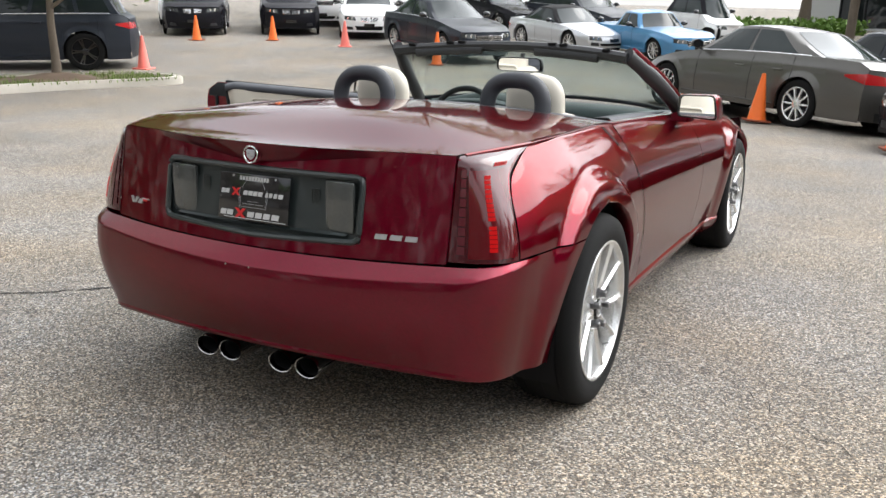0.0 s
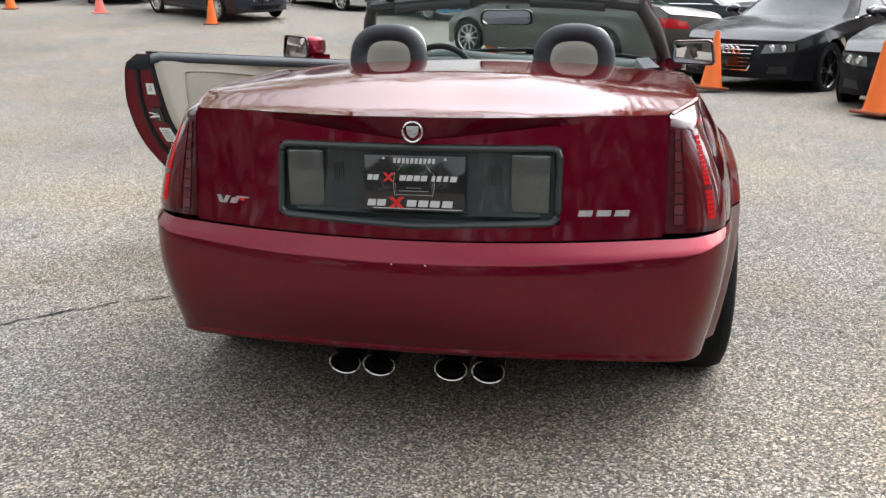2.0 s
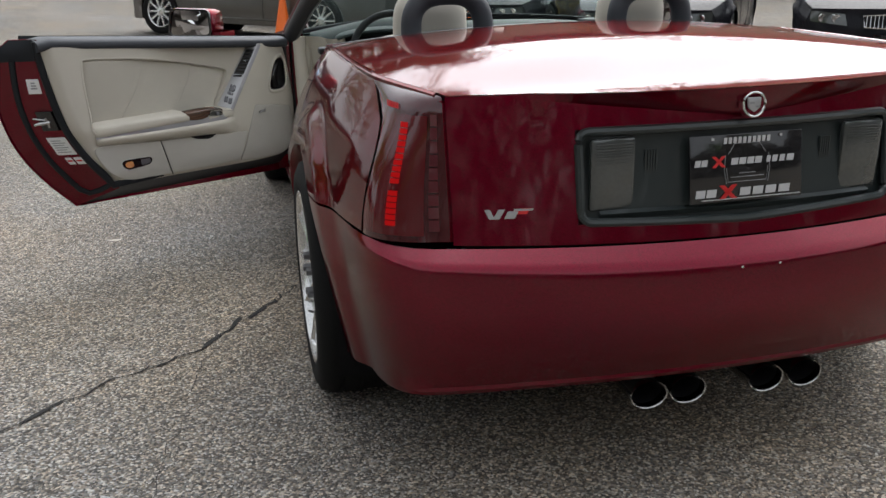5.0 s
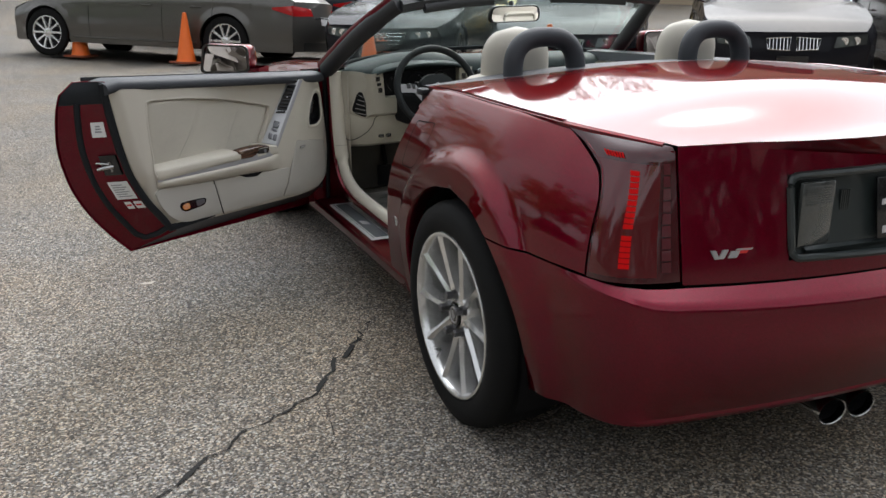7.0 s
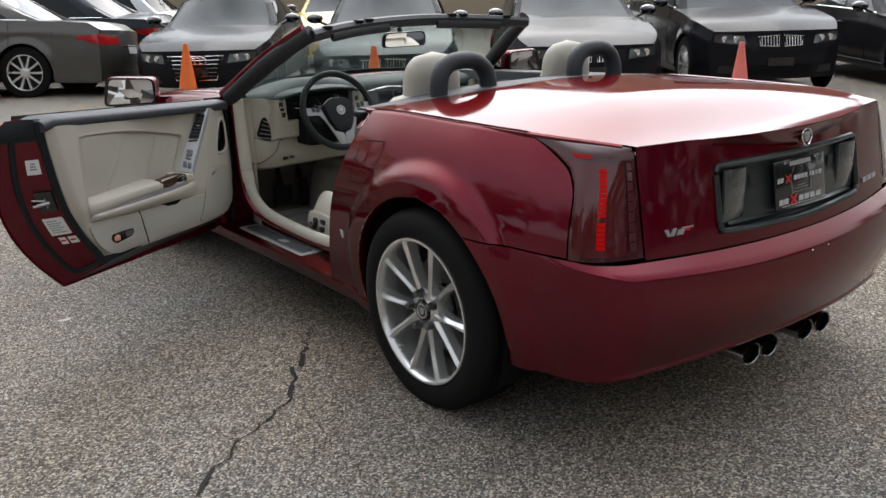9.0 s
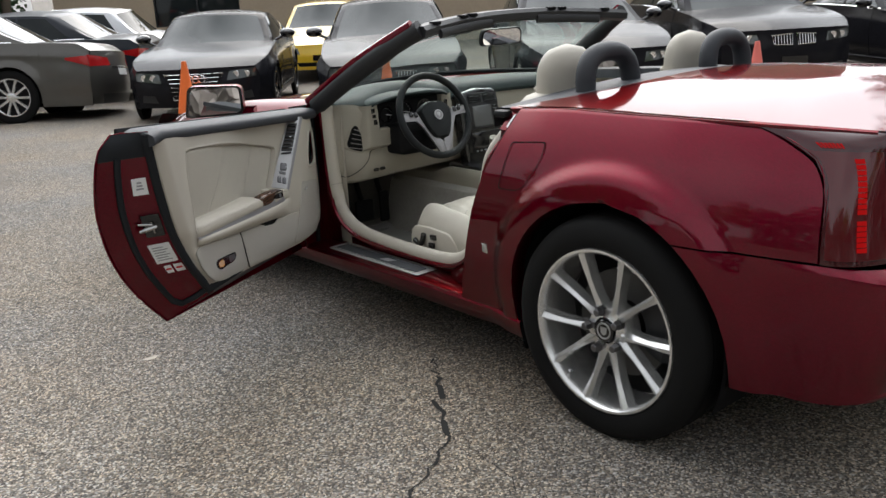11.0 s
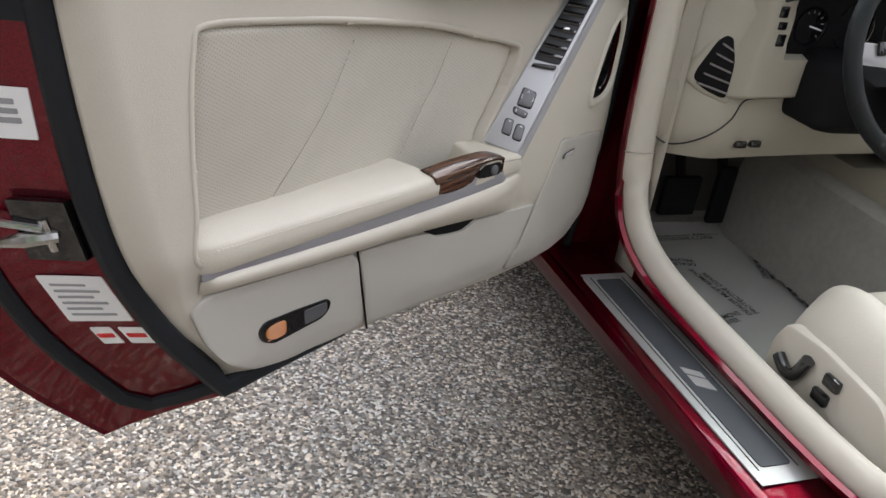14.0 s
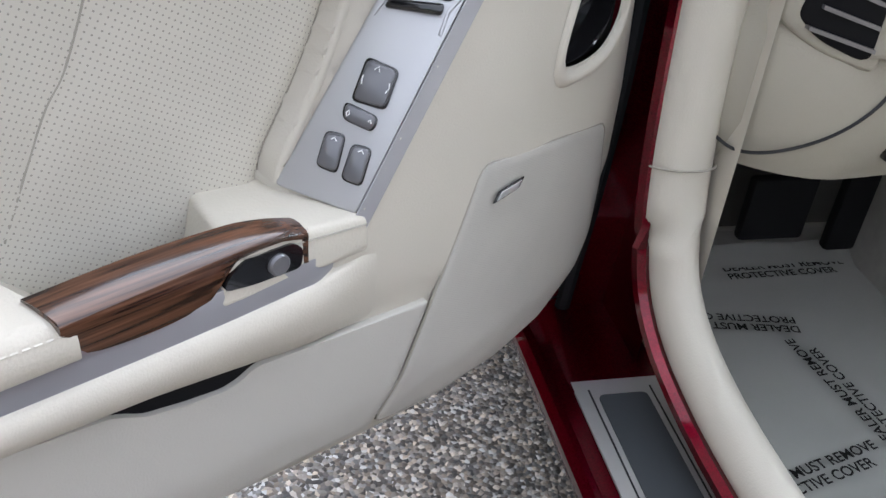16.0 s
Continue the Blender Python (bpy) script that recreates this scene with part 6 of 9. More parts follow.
def cushion(u, t):
    """Height of the seat across (u) and along (t)."""
    a = abs(u)
    bol = 0.024 * math.exp(-((a - 0.76) / 0.15) ** 2)
    q = min(1.0, max(0.0, (a - 0.70) / 0.30))
    edge = -0.075 * (1 - math.sqrt(1 - q * q))
    groove = -0.013 * math.exp(-((a - lerp(0.60, 0.52, t)) / 0.035) ** 2) * sstep(0.97, 0.85, t)
    fold = -0.012 * math.exp(-((t - 0.60 - 0.10 * math.cos(u * 2.6)) / 0.03) ** 2) * sstep(0.60, 0.50, a)
    puff = 0.034 * math.cos(min(1.0, a / 0.6) * 1.57) * math.sin(math.pi * min(1.0, max(0.0, t)))
    front = -0.075 * (1 - math.sqrt(max(0.0, 1 - max(0.0, (t - 0.80) / 0.20) ** 2)))
    wrinkle = 0.0022 * math.sin(23 * u + 9 * t) * math.sin(17 * t - 6 * u)
    return 0.412 + bol + edge + groove + fold + puff + front + wrinkle + 0.07 * t


def seat(s):
    cx = s * 0.372
    bm = bmesh.new()
    # cushion: rounded loft with side bolsters
    rows = []
    for k in range(45):
        t = math.sin(k / 44 * math.pi / 2) if k > 22 else k / 22 * math.sin(math.pi / 4)
        w = 0.25 * (1 - 0.10 * max(0, (t - 0.75) / 0.25) ** 2)
        rows.append([(cx + math.sin(v * math.pi / 2) * w, lerp(0.70, 1.235, t), cushion(math.sin(v * math.pi / 2), t)) for v in lin(-1, 1, 53)])
    rows.append([(x, 1.232, z - 0.05) for x, y, z in rows[-1]])
    rows.append([(x, 1.21, 0.30) for x, y, z in rows[-2]])
    grid(bm, rows)
    for sg in (-1, 1):
        edge = [r[0] if sg < 0 else r[-1] for r in rows[:-2]]
        grid(bm, [edge, [(x, y, 0.34) for x, y, z in edge], [(x - sg * 0.01, y, 0.27) for x, y, z in edge]])
    st = part("seat", bm, LEATHER, car, "shale leather bucket seat", angle=60)
    bm = bmesh.new()
    rows = []
    for z, y, w, d in ((0.43, 0.70, 0.235, 0.11), (0.50, 0.69, 0.245, 0.105), (0.62, 0.67, 0.247, 0.095), (0.76, 0.645, 0.243, 0.085), (0.86, 0.625, 0.232, 0.076), (0.92, 0.612, 0.205, 0.068), (0.95, 0.606, 0.165, 0.060), (0.962, 0.604, 0.10, 0.040)):
        ring = []
        for k in range(40):
            a = 2 * math.pi * k / 40
            c, q = math.cos(a), math.sin(a)
            x = math.copysign(abs(c) ** 0.6, c)
            yy = math.copysign(abs(q) ** 0.6, q)
            hollow = 0.028 * sstep(0.75, 0.2, abs(x)) * sstep(0.0, 0.5, yy) * sstep(0.97, 0.80, z)
            ring.append((cx + x * w, y + yy * d - hollow, z))
        rows.append(ring)
    vs = grid(bm, rows, closed=True)
    cap(bm, vs[-1])
    part("seat_back", bm, LEATHER, st, angle=60)
    bm = bmesh.new()
    rows = []
    for k in range(15):
        t = k / 14
        w = 0.126 * math.sqrt(max(0.0, 1 - max(0.0, (t - 0.42) / 0.58) ** 2.6)) ** 0.8 * (1 + 0.03 * (1 - t))
        d = 0.058 * math.sqrt(max(0.0, 1 - max(0.0, (t - 0.55) / 0.45) ** 2))
        ring = []
        for m in range(32):
            a = 2 * math.pi * m / 32
            c, q = math.cos(a), math.sin(a)
            ring.append((cx + math.copysign(abs(c) ** 0.75, c) * max(w, 0.004), 0.602 - 0.012 * t + math.copysign(abs(q) ** 0.8, q) * max(d, 0.002), lerp(0.90, 1.118, t)))
        rows.append(ring)
    vs = grid(bm, rows, closed=True)
    cap(bm, vs[-1])
    part("head_rest", bm, LEATHER, st, "shale leather head rest", angle=60)
    guide = [(cx + x, z) for x, z in rounded([(-0.088, 0.905), (0.088, 0.905), (0.088, 0.972), (-0.088, 0.972)], 0.026, 5)]
    bm = bmesh.new()
    tube(bm, [(x, 0.664, z) for x, z in guide], 0.0085, 8, closed=True)
    gd = part("belt_guide", bm, TRIM, st, "rounded beige frame below the head rest")
    bm = bmesh.new()
    slab(bm, guide, lambda a, b, d: (a, 0.648 + d, b), 0, 0.013, 0.003)
    part("guide_panel", bm, LEATHER, gd)
    for run in ([(-lerp(0.60, 0.52, t), t) for t in lin(0.12, 0.90, 24)], [(lerp(0.60, 0.52, t), t) for t in lin(0.12, 0.90, 24)], [(u, 0.60 + 0.10 * math.cos(u * 2.6)) for u in lin(-0.52, 0.52, 24)]):
        bm = bmesh.new()
        tube(bm, [(cx + u * 0.25 * (1 - 0.10 * max(0, (t - 0.75) / 0.25) ** 2), lerp(0.70, 1.235, t), cushion(u, t)) for u, t in run], 0.0016, 6)
        part("seat_seam", bm, SEAM, st)
    bm = bmesh.new()
    slab(bm, rounded([(0.905, 0.26), (1.18, 0.27), (1.232, 0.305), (1.232, 0.36), (1.212, 0.405), (1.12, 0.414), (0.99, 0.402), (0.955, 0.37)], 0.018), lambda a, b, d: (cx + s * (0.236 + d), a, b), 0, 0.022, 0.008)
    part("seat_side", bm, TRIM, st, "beige seat side trim")
    bm = bmesh.new()
    tube(bm, curve_pts([(cx + s * 0.262, 1.198, 0.348), (cx + s * 0.267, 1.172, 0.338), (cx + s * 0.268, 1.148, 0.345), (cx + s * 0.268, 1.132, 0.384)], 5), 0.0115, 10)
    part("seat_switch", bm, GLOSS, st)
    for y, z in ((1.091, 0.342), (1.079, 0.377)):
        bm = bmesh.new()
        box(bm, (cx + s * 0.262, y, z), (0.012, 0.034, 0.022), 0.004)
        part("seat_switch", bm, GLOSS, st)


seat(-1)
seat(1)

# dashboard
def wrap(x):
    """How far the dashboard's ends turn away from the seats."""
    return 0.09 * max(0.0, (abs(x) - 0.58) / 0.13) ** 2


def dash_face(x):
    return 1.585 - 0.05 * (x / 0.71) ** 2 + wrap(x)


bm = bmesh.new()
rows = []
for y, z, c in ((2.02, 0.885, 0), (1.85, 0.905, 0.02), (1.70, 0.908, 0.03), (1.63, 0.90, 0.03), (1.592, 0.88, 0.02), (1.578, 0.856, 0), (1.582, 0.842, 0), (1.60, 0.842, 0)):
    rows.append([(x, y - 0.05 * (abs(x) / 0.71) ** 2 * (1 if y < 1.9 else 5) + (wrap(x) if y < 1.68 else 0), z + c * math.exp(-((x + 0.34) / 0.2) ** 2) * 1.3 - 0.02 * (abs(x) / 0.71) ** 3) for x in lin(-0.715, 0.715, 45)])
grid(bm, rows)
dash = part("dashboard", bm, make("dark_dash", (0.022, 0.033, 0.033), 0.55, vary=0.15, scale=14, bump=0.2, bump_scale=400, spec=0.25), car, "dark dashboard top over beige trim")
bm = bmesh.new()
rows = []
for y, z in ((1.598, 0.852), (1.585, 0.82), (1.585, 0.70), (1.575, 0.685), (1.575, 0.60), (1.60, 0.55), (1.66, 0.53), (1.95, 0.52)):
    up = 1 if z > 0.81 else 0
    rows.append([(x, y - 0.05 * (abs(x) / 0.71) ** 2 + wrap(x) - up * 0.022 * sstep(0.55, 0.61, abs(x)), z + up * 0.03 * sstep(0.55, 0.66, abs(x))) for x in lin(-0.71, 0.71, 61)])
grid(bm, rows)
part("dash_lower", bm, SHADETRIM, dash, "beige lower dashboard")
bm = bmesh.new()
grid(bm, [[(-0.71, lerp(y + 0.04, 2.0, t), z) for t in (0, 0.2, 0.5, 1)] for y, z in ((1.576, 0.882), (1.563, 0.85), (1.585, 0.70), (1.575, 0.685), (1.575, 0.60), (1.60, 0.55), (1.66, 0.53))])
part("dash_end", bm, SHADETRIM, dash)
bm = bmesh.new()
for z in (0.685, 0.60):
    tube(bm, [(x, 1.573 - 0.05 * (abs(x) / 0.71) ** 2 + (0.008 if z > 0.65 else 0), z) for x in lin(0.29, 0.70, 9)], 0.0022, 6)
part("glovebox_seam", bm, BLACK, dash)
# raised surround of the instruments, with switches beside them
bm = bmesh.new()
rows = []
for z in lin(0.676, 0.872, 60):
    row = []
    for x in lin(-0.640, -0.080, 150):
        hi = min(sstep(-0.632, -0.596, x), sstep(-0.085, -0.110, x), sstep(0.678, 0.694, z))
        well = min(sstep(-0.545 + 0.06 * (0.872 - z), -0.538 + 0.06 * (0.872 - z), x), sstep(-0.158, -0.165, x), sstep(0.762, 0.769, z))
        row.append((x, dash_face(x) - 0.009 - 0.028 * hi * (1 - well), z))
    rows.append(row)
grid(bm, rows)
surround = part("instrument_surround", bm, SHADETRIM, dash, "beige surround of the instruments")
bm = bmesh.new()
slab(bm, rounded([(-0.534, 0.768), (-0.167, 0.768), (-0.167, 0.874), (-0.541, 0.874)], 0.008), lambda a, b, d: (a, dash_face(a) - 0.008 - d, b), 0, 0.008, 0.002)
part("instrument_panel", bm, DARK, dash, "dark instrument panel in shade")
bm = bmesh.new()
rows = []
for x in lin(-0.585, -0.115, 41):
    c = math.sqrt(max(0.0, 1 - ((x + 0.35) / 0.236) ** 2))
    top = 0.866 + 0.045 * c
    reach = dash_face(x) - 0.022 - 0.065 * c
    rows.append([(x, 1.68, top - 0.004), (x, 1.60, top + 0.003), (x, reach + 0.02, top + 0.002), (x, reach + 0.004, top - 0.003), (x, reach, top - 0.010), (x, reach + 0.006, top - 0.016), (x, reach + 0.03, top - 0.017), (x, 1.60, top - 0.017)])
grid(bm, rows)
part("instrument_hood", bm, dash.data.materials[0], dash, "dark hood over the instruments")
for gx, gr in ((-0.482, 0.036), (-0.375, 0.046), (-0.255, 0.042)):
    gy = dash_face(gx) - 0.016
    bm = bmesh.new()
    lathe(bm, (gx, gy, 0.82), (0, -1, 0), [(0, gr), (0.006, gr), (0.006, gr - 0.003), (0.001, gr - 0.005), (0.001, 0.0)], 28)
    gauge = part("gauge", bm, GLOSS, dash)
    for k in range(11):
        a = radians(-40 + 26 * k)
        bm = bmesh.new()
        box(bm, (gr * 0.74, 0, 0), (gr * 0.14, 0.0012, 0.0016), 0, Matrix.Translation((gx, gy - 0.002, 0.82)) @ Matrix.Rotation(-a, 4, "Y"))
        part("gauge_mark", bm, SPOKE, gauge)
    bm = bmesh.new()
    box(bm, (gr * 0.36, 0, 0), (gr * 0.8, 0.0015, 0.0028), 0, Matrix.Translation((gx, gy - 0.003, 0.82)) @ Matrix.Rotation(radians(12), 4, "Y"))
    part("gauge_needle", bm, WHITE, gauge)
for x, z, h in ((-0.571, 0.848, 0.020), (-0.566, 0.824, 0.014), (-0.560, 0.798, 0.022), (-0.137, 0.835, 0.024)):
    bm = bmesh.new()
    slab(bm, rounded([(x - 0.010, z - h / 2), (x + 0.010, z - h / 2), (x + 0.010, z + h / 2), (x - 0.010, z + h / 2)], 0.002, 2), lambda a, b, d: (a, dash_face(a) - 0.036 - d, b), 0, 0.003, 0.001)
    part("dash_switch", bm, GLOSS, surround)
bm = bmesh.new()
rows = []
for y, k in ((1.585, 1.0), (1.475, 0.985), (1.458, 0.94), (1.450, 0.80), (1.42, 0.55)):
    ring = []
    for a in lin(0, 2 * math.pi, 33)[:-1]:
        c, q = math.cos(a), math.sin(a)
        ring.append((-0.35 + k * 0.132 * math.copysign(abs(c) ** 0.3, c), y, 0.712 + k * 0.070 * math.copysign(abs(q) ** 0.3, q)))
    rows.append(ring)
vs = grid(bm, rows, closed=True)
cap(bm, vs[-1])
part("steering_column", bm, DARK, dash, "black steering column shroud", angle=50)
# centre stack
bm = bmesh.new()
slab(bm, rounded([(-0.065, 0.86), (-0.06, 0.50), (0.197, 0.50), (0.18, 0.865), (0.07, 0.875)], 0.02), lambda a, b, d: (a, 1.60 - d - (0.87 - b) * 0.18, b), 0, 0.05, 0.01)
part("centre_panel", bm, GLOSS, dash, "dark centre console stack")


def stack(name, mat, x0, x1, z0, z1, out, r=0.004, label=""):
    bm = bmesh.new()
    x0, x1 = 0.85 * x0 - 0.05, 0.85 * x1 - 0.05
    slab(bm, rounded([(x0, z0), (x1, z0), (x1, z1), (x0, z1)], r), lambda a, b, d: (a, 1.551 - d - (0.87 - b) * 0.18, b), 0, out, out * 0.4)
    return part(name, bm, mat, dash, label)


stack("stack_surround", BLACK, 0.045, 0.275, 0.69, 0.855, 0.003, 0.01)
stack("screen", make("screen_glass", (0.12, 0.125, 0.13), 0.12, coat=0.6, vary=0.05, scale=5), 0.075, 0.215, 0.70, 0.795, 0.006, 0.004, "grey display screen")
for x0 in (0.055, 0.165):
    stack("stack_vent", DARK, x0, x0 + 0.095, 0.81, 0.85, 0.005, 0.006)
    for k in range(3):
        stack("stack_vent_slat", GLOSS, x0 + 0.005, x0 + 0.09, 0.815 + 0.012 * k, 0.82 + 0.012 * k, 0.008, 0.001)
for k in range(6):
    stack("stack_button", GLOSS, 0.228, 0.262, 0.70 + 0.016 * k, 0.711 + 0.016 * k, 0.007, 0.002)
for k in range(7):
    stack("stack_button", SATIN, 0.06 + 0.03 * k, 0.075 + 0.03 * k, 0.585, 0.592, 0.004, 0.001)
stack("lower_fascia", GLOSS, 0.05, 0.275, 0.60, 0.675, 0.004, 0.006)
bm = bmesh.new()
tube(bm, [(x, dash_face(x) - (0.0105 if z < 0.688 else 0.0005), z) for x, z, q in curve_pts([(-0.708, 0.582, 0), (-0.690, 0.572, 0), (-0.665, 0.580, 0), (-0.625, 0.608, 0), (-0.595, 0.640, 0), (-0.582, 0.672, 0), (-0.560, 0.6805, 0), (-0.52, 0.681, 0), (-0.42, 0.682, 0), (-0.20, 0.683, 0)], 6)], 0.0018, 6)
part("dash_seam", bm, BLACK, dash)
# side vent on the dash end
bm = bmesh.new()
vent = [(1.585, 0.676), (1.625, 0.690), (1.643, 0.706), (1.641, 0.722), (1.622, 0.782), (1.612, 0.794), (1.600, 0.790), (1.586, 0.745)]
for nme, mat, k, o in (("vent_bezel", SHADETRIM, 1.36, 0.014), ("vent_recess", DARK, 1.0, 0.0165)):
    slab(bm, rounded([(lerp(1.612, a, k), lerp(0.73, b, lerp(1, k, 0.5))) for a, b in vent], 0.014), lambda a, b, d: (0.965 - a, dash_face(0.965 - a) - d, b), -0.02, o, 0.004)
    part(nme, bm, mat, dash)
    bm = bmesh.new()
bm.free()
for k in range(5):
    z = 0.688 + 0.0195 * k
    bm = bmesh.new()
    lo, hi = 1.588 + 0.002 * k, 1.636 - 0.005 * k
    slab(bm, [(lo, z), (hi, z + 0.010), (hi, z + 0.0135), (lo, z + 0.0035)], lambda a, b, d: (0.965 - a, dash_face(0.965 - a) - d, b), 0.0, 0.0205)
    part("side_vent_slat", bm, SPOKE, dash)
for x in (-0.553, -0.517):
    bm = bmesh.new()
    box(bm, (x, dash_face(x) - 0.008, 0.588), (0.026, 0.012, 0.014), 0.003)
    part("dash_switch", bm, GLOSS, dash)
# steering wheel
SWM = Matrix.Translation((-0.35, 1.37, 0.812)) @ Matrix.Rotation(radians(-22), 4, "X")
bm = bmesh.new()
tube(bm, [SWM @ Vector((0.182 * math.cos(a), 0, 0.178 * math.sin(a))) for a in [2 * math.pi * k / 40 for k in range(40)]], 0.0155, 12, closed=True)
sw = part("steering_wheel", bm, WHEELSKIN, car, "black leather three-spoke steering wheel")
bm = bmesh.new()
rows = [[SWM @ Vector((x, y, z)) for x, z in rounded([(-0.085 * k, 0.03 * k), (-0.04 * k, 0.062 * k), (0.04 * k, 0.062 * k), (0.085 * k, 0.03 * k), (0.065 * k, -0.05 * k), (0.04 * k, -0.105 * k), (-0.04 * k, -0.105 * k), (-0.065 * k, -0.05 * k)], 0.02 * k, 4)] for y, k in ((0.04, 0.9), (-0.005, 1.0), (-0.02, 0.92), (-0.025, 0.7))]
vs = grid(bm, rows, closed=True)
cap(bm, vs[-1])
part("wheel_boss", bm, WHEELSKIN, sw)
for sg in (-1, 1):
    bm = bmesh.new()
    slab(bm, rounded([(sg * 0.172, 0.026), (sg * 0.095, 0.022), (sg * 0.068, -0.052), (sg * 0.042, -0.098), (0.0, -0.115), (0.0, -0.168), (sg * 0.03, -0.166), (sg * 0.052, -0.108), (sg * 0.079, -0.050), (sg * 0.106, -0.012), (sg * 0.172, -0.008)], 0.008), lambda a, b, d: SWM @ Vector((a, 0.004 - d, b)), 0, 0.012, 0.003)
    part("wheel_spoke", bm, SPOKE, sw, "satin grey spoke")
for sg in (-1, 1):
    bm = bmesh.new()
    for k in range(2):
        box(bm, (sg * (0.108 + 0.024 * k), -0.01, 0.012 + 0.004 * k), (0.016, 0.008, 0.024), 0.003, SWM)
    part("wheel_button", bm, GLOSS, sw)
bm = bmesh.new()
lathe(bm, SWM @ Vector((0, -0.025, -0.005)), SWM.to_3x3() @ Vector((0, -1, 0)), [(0, 0.0225), (0.004, 0.0215), (0.004, 0.018), (0.002, 0.017)], 28)
badge = part("wheel_badge", bm, SATIN, sw, "round chrome badge with a plain crest")
bm = bmesh.new()
lathe(bm, SWM @ Vector((0, -0.025, -0.005)), SWM.to_3x3() @ Vector((0, -1, 0)), [(0, 0.0172), (0.002, 0.0172), (0.002, 0.0)], 28)
part("badge_field", bm, SPOKE, badge)
bm = bmesh.new()
slab(bm, rounded([(-0.009, 0.005), (0.009, 0.005), (0.009, -0.006), (0, -0.015), (-0.009, -0.006)], 0.003, 3), lambda a, b, d: SWM @ Vector((a, -0.0272 - d, b)), 0, 0.0015, 0.0004)
part("crest", bm, SATIN, badge)
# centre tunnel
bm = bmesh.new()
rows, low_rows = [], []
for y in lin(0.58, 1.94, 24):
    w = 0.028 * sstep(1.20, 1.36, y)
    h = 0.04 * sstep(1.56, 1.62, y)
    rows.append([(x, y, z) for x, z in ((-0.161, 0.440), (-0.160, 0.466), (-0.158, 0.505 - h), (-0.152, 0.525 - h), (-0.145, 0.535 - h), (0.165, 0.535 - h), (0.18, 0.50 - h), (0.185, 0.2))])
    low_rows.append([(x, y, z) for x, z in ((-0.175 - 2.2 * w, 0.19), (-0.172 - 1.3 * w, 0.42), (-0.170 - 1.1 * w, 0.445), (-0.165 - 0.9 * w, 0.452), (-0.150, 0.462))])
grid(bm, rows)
tun = part("centre_console", bm, SHADETRIM, car, "beige centre console with a leather shifter")
bm = bmesh.new()
grid(bm, low_rows)
part("tunnel_side", bm, CARPET, tun, "beige carpet on the tunnel side")
bm = bmesh.new()
slab(bm, rounded([(-0.13, 1.06), (0.15, 1.06), (0.15, 1.56), (-0.13, 1.56)], 0.02), lambda a, b, d: (a, b, 0.534 + d), 0, 0.014, 0.004)
part("console_top", bm, GLOSS, tun)
bm = bmesh.new()
slab(bm, rounded([(-0.03, 1.13), (0.09, 1.13), (0.075, 1.31), (-0.015, 1.31)], 0.02), lambda a, b, d: (a, b, 0.548 + d), 0, 0.005, 0.002)
part("shift_plate", bm, SATIN, tun)
bm = bmesh.new()
tube(bm, [(0.03, 1.385, 0.548), (0.03, 1.39, 0.585)], 0.010, 10)
lever = part("shift_lever", bm, PIPE, tun)
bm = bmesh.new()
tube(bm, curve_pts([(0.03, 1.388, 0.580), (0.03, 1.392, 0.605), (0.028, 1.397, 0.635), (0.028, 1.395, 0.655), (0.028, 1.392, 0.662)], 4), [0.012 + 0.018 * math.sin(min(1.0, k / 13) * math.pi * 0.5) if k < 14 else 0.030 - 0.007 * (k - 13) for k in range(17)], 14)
part("shift_knob", bm, SHADETRIM, lever, "beige leather shift knob")
# pedals
for x, w in ((-0.30, 0.05), (-0.42, 0.10)):
    bm = bmesh.new()
    box(bm, (x, 1.86, 0.33), (w, 0.02, 0.10 if w > 0.06 else 0.15), 0.006)
    tube(bm, [(x, 1.87, 0.36), (x, 1.93, 0.5)], 0.012, 6)
    part("pedal", bm, DARK, car)
bm = bmesh.new()
grid(bm, [[(x, y, z) for x in (-0.69, -0.18)] for y, z in ((1.935, 0.25), (1.93, 0.34), (1.90, 0.57))])
part("footwell_back", bm, MAT, car)

# protective film on the floor, with its printed warning
bm = bmesh.new()
rng = random.Random(4)
rows = []
for y in lin(1.28, 1.925, 15):
    rows.append([(x, y, 0.201 + 0.004 * rng.random() + (0.02 if y > 1.9 else 0)) for x in lin(-0.64, -0.18, 11)])
grid(bm, rows)
film = part("floor_film", bm, FILM, car, "clear protective plastic film with printed warning")


def words(body, size, m, mat, parent, name="printed_warning"):
    cu = bpy.data.curves.new("words", "FONT")
    cu.body, cu.size, cu.space_line, cu.offset = body, size, 1.0, size * 0.018
    ob = new("words", cu)
    dg = bpy.context.evaluated_depsgraph_get()
    me = bpy.data.meshes.new_from_object(ob.evaluated_get(dg))
    bpy.data.objects.remove(ob)
    bpy.data.curves.remove(cu)
    me.materials.append(mat)
    o = new(name, me)
    o.parent, o.matrix_basis = parent, m
    return o


WARN = "DEALER MUST REMOVE\nPROTECTIVE COVER"
for x, y, rz in ((-0.457, 1.878, 1), (-0.405, 1.52, 98), (-0.41, 1.745, 170), (-0.63, 1.475, 14), (-0.25, 1.45, 84), (-0.26, 1.66, 70)):
    words(WARN, 0.0195, pose(x, y, 0.2075, 0, 0, rz), INK, film)

# ---------------------------------------------------------------- windscreen


def header(u):
    return Vector((0.605 * u, 1.235 - 0.115 * u * u, 1.222 - 0.035 * u * u))


def cowl(u):
    return Vector((0.755 * u, 1.97 - 0.30 * abs(u) ** 2.2, 0.925 - 0.03 * u * u))


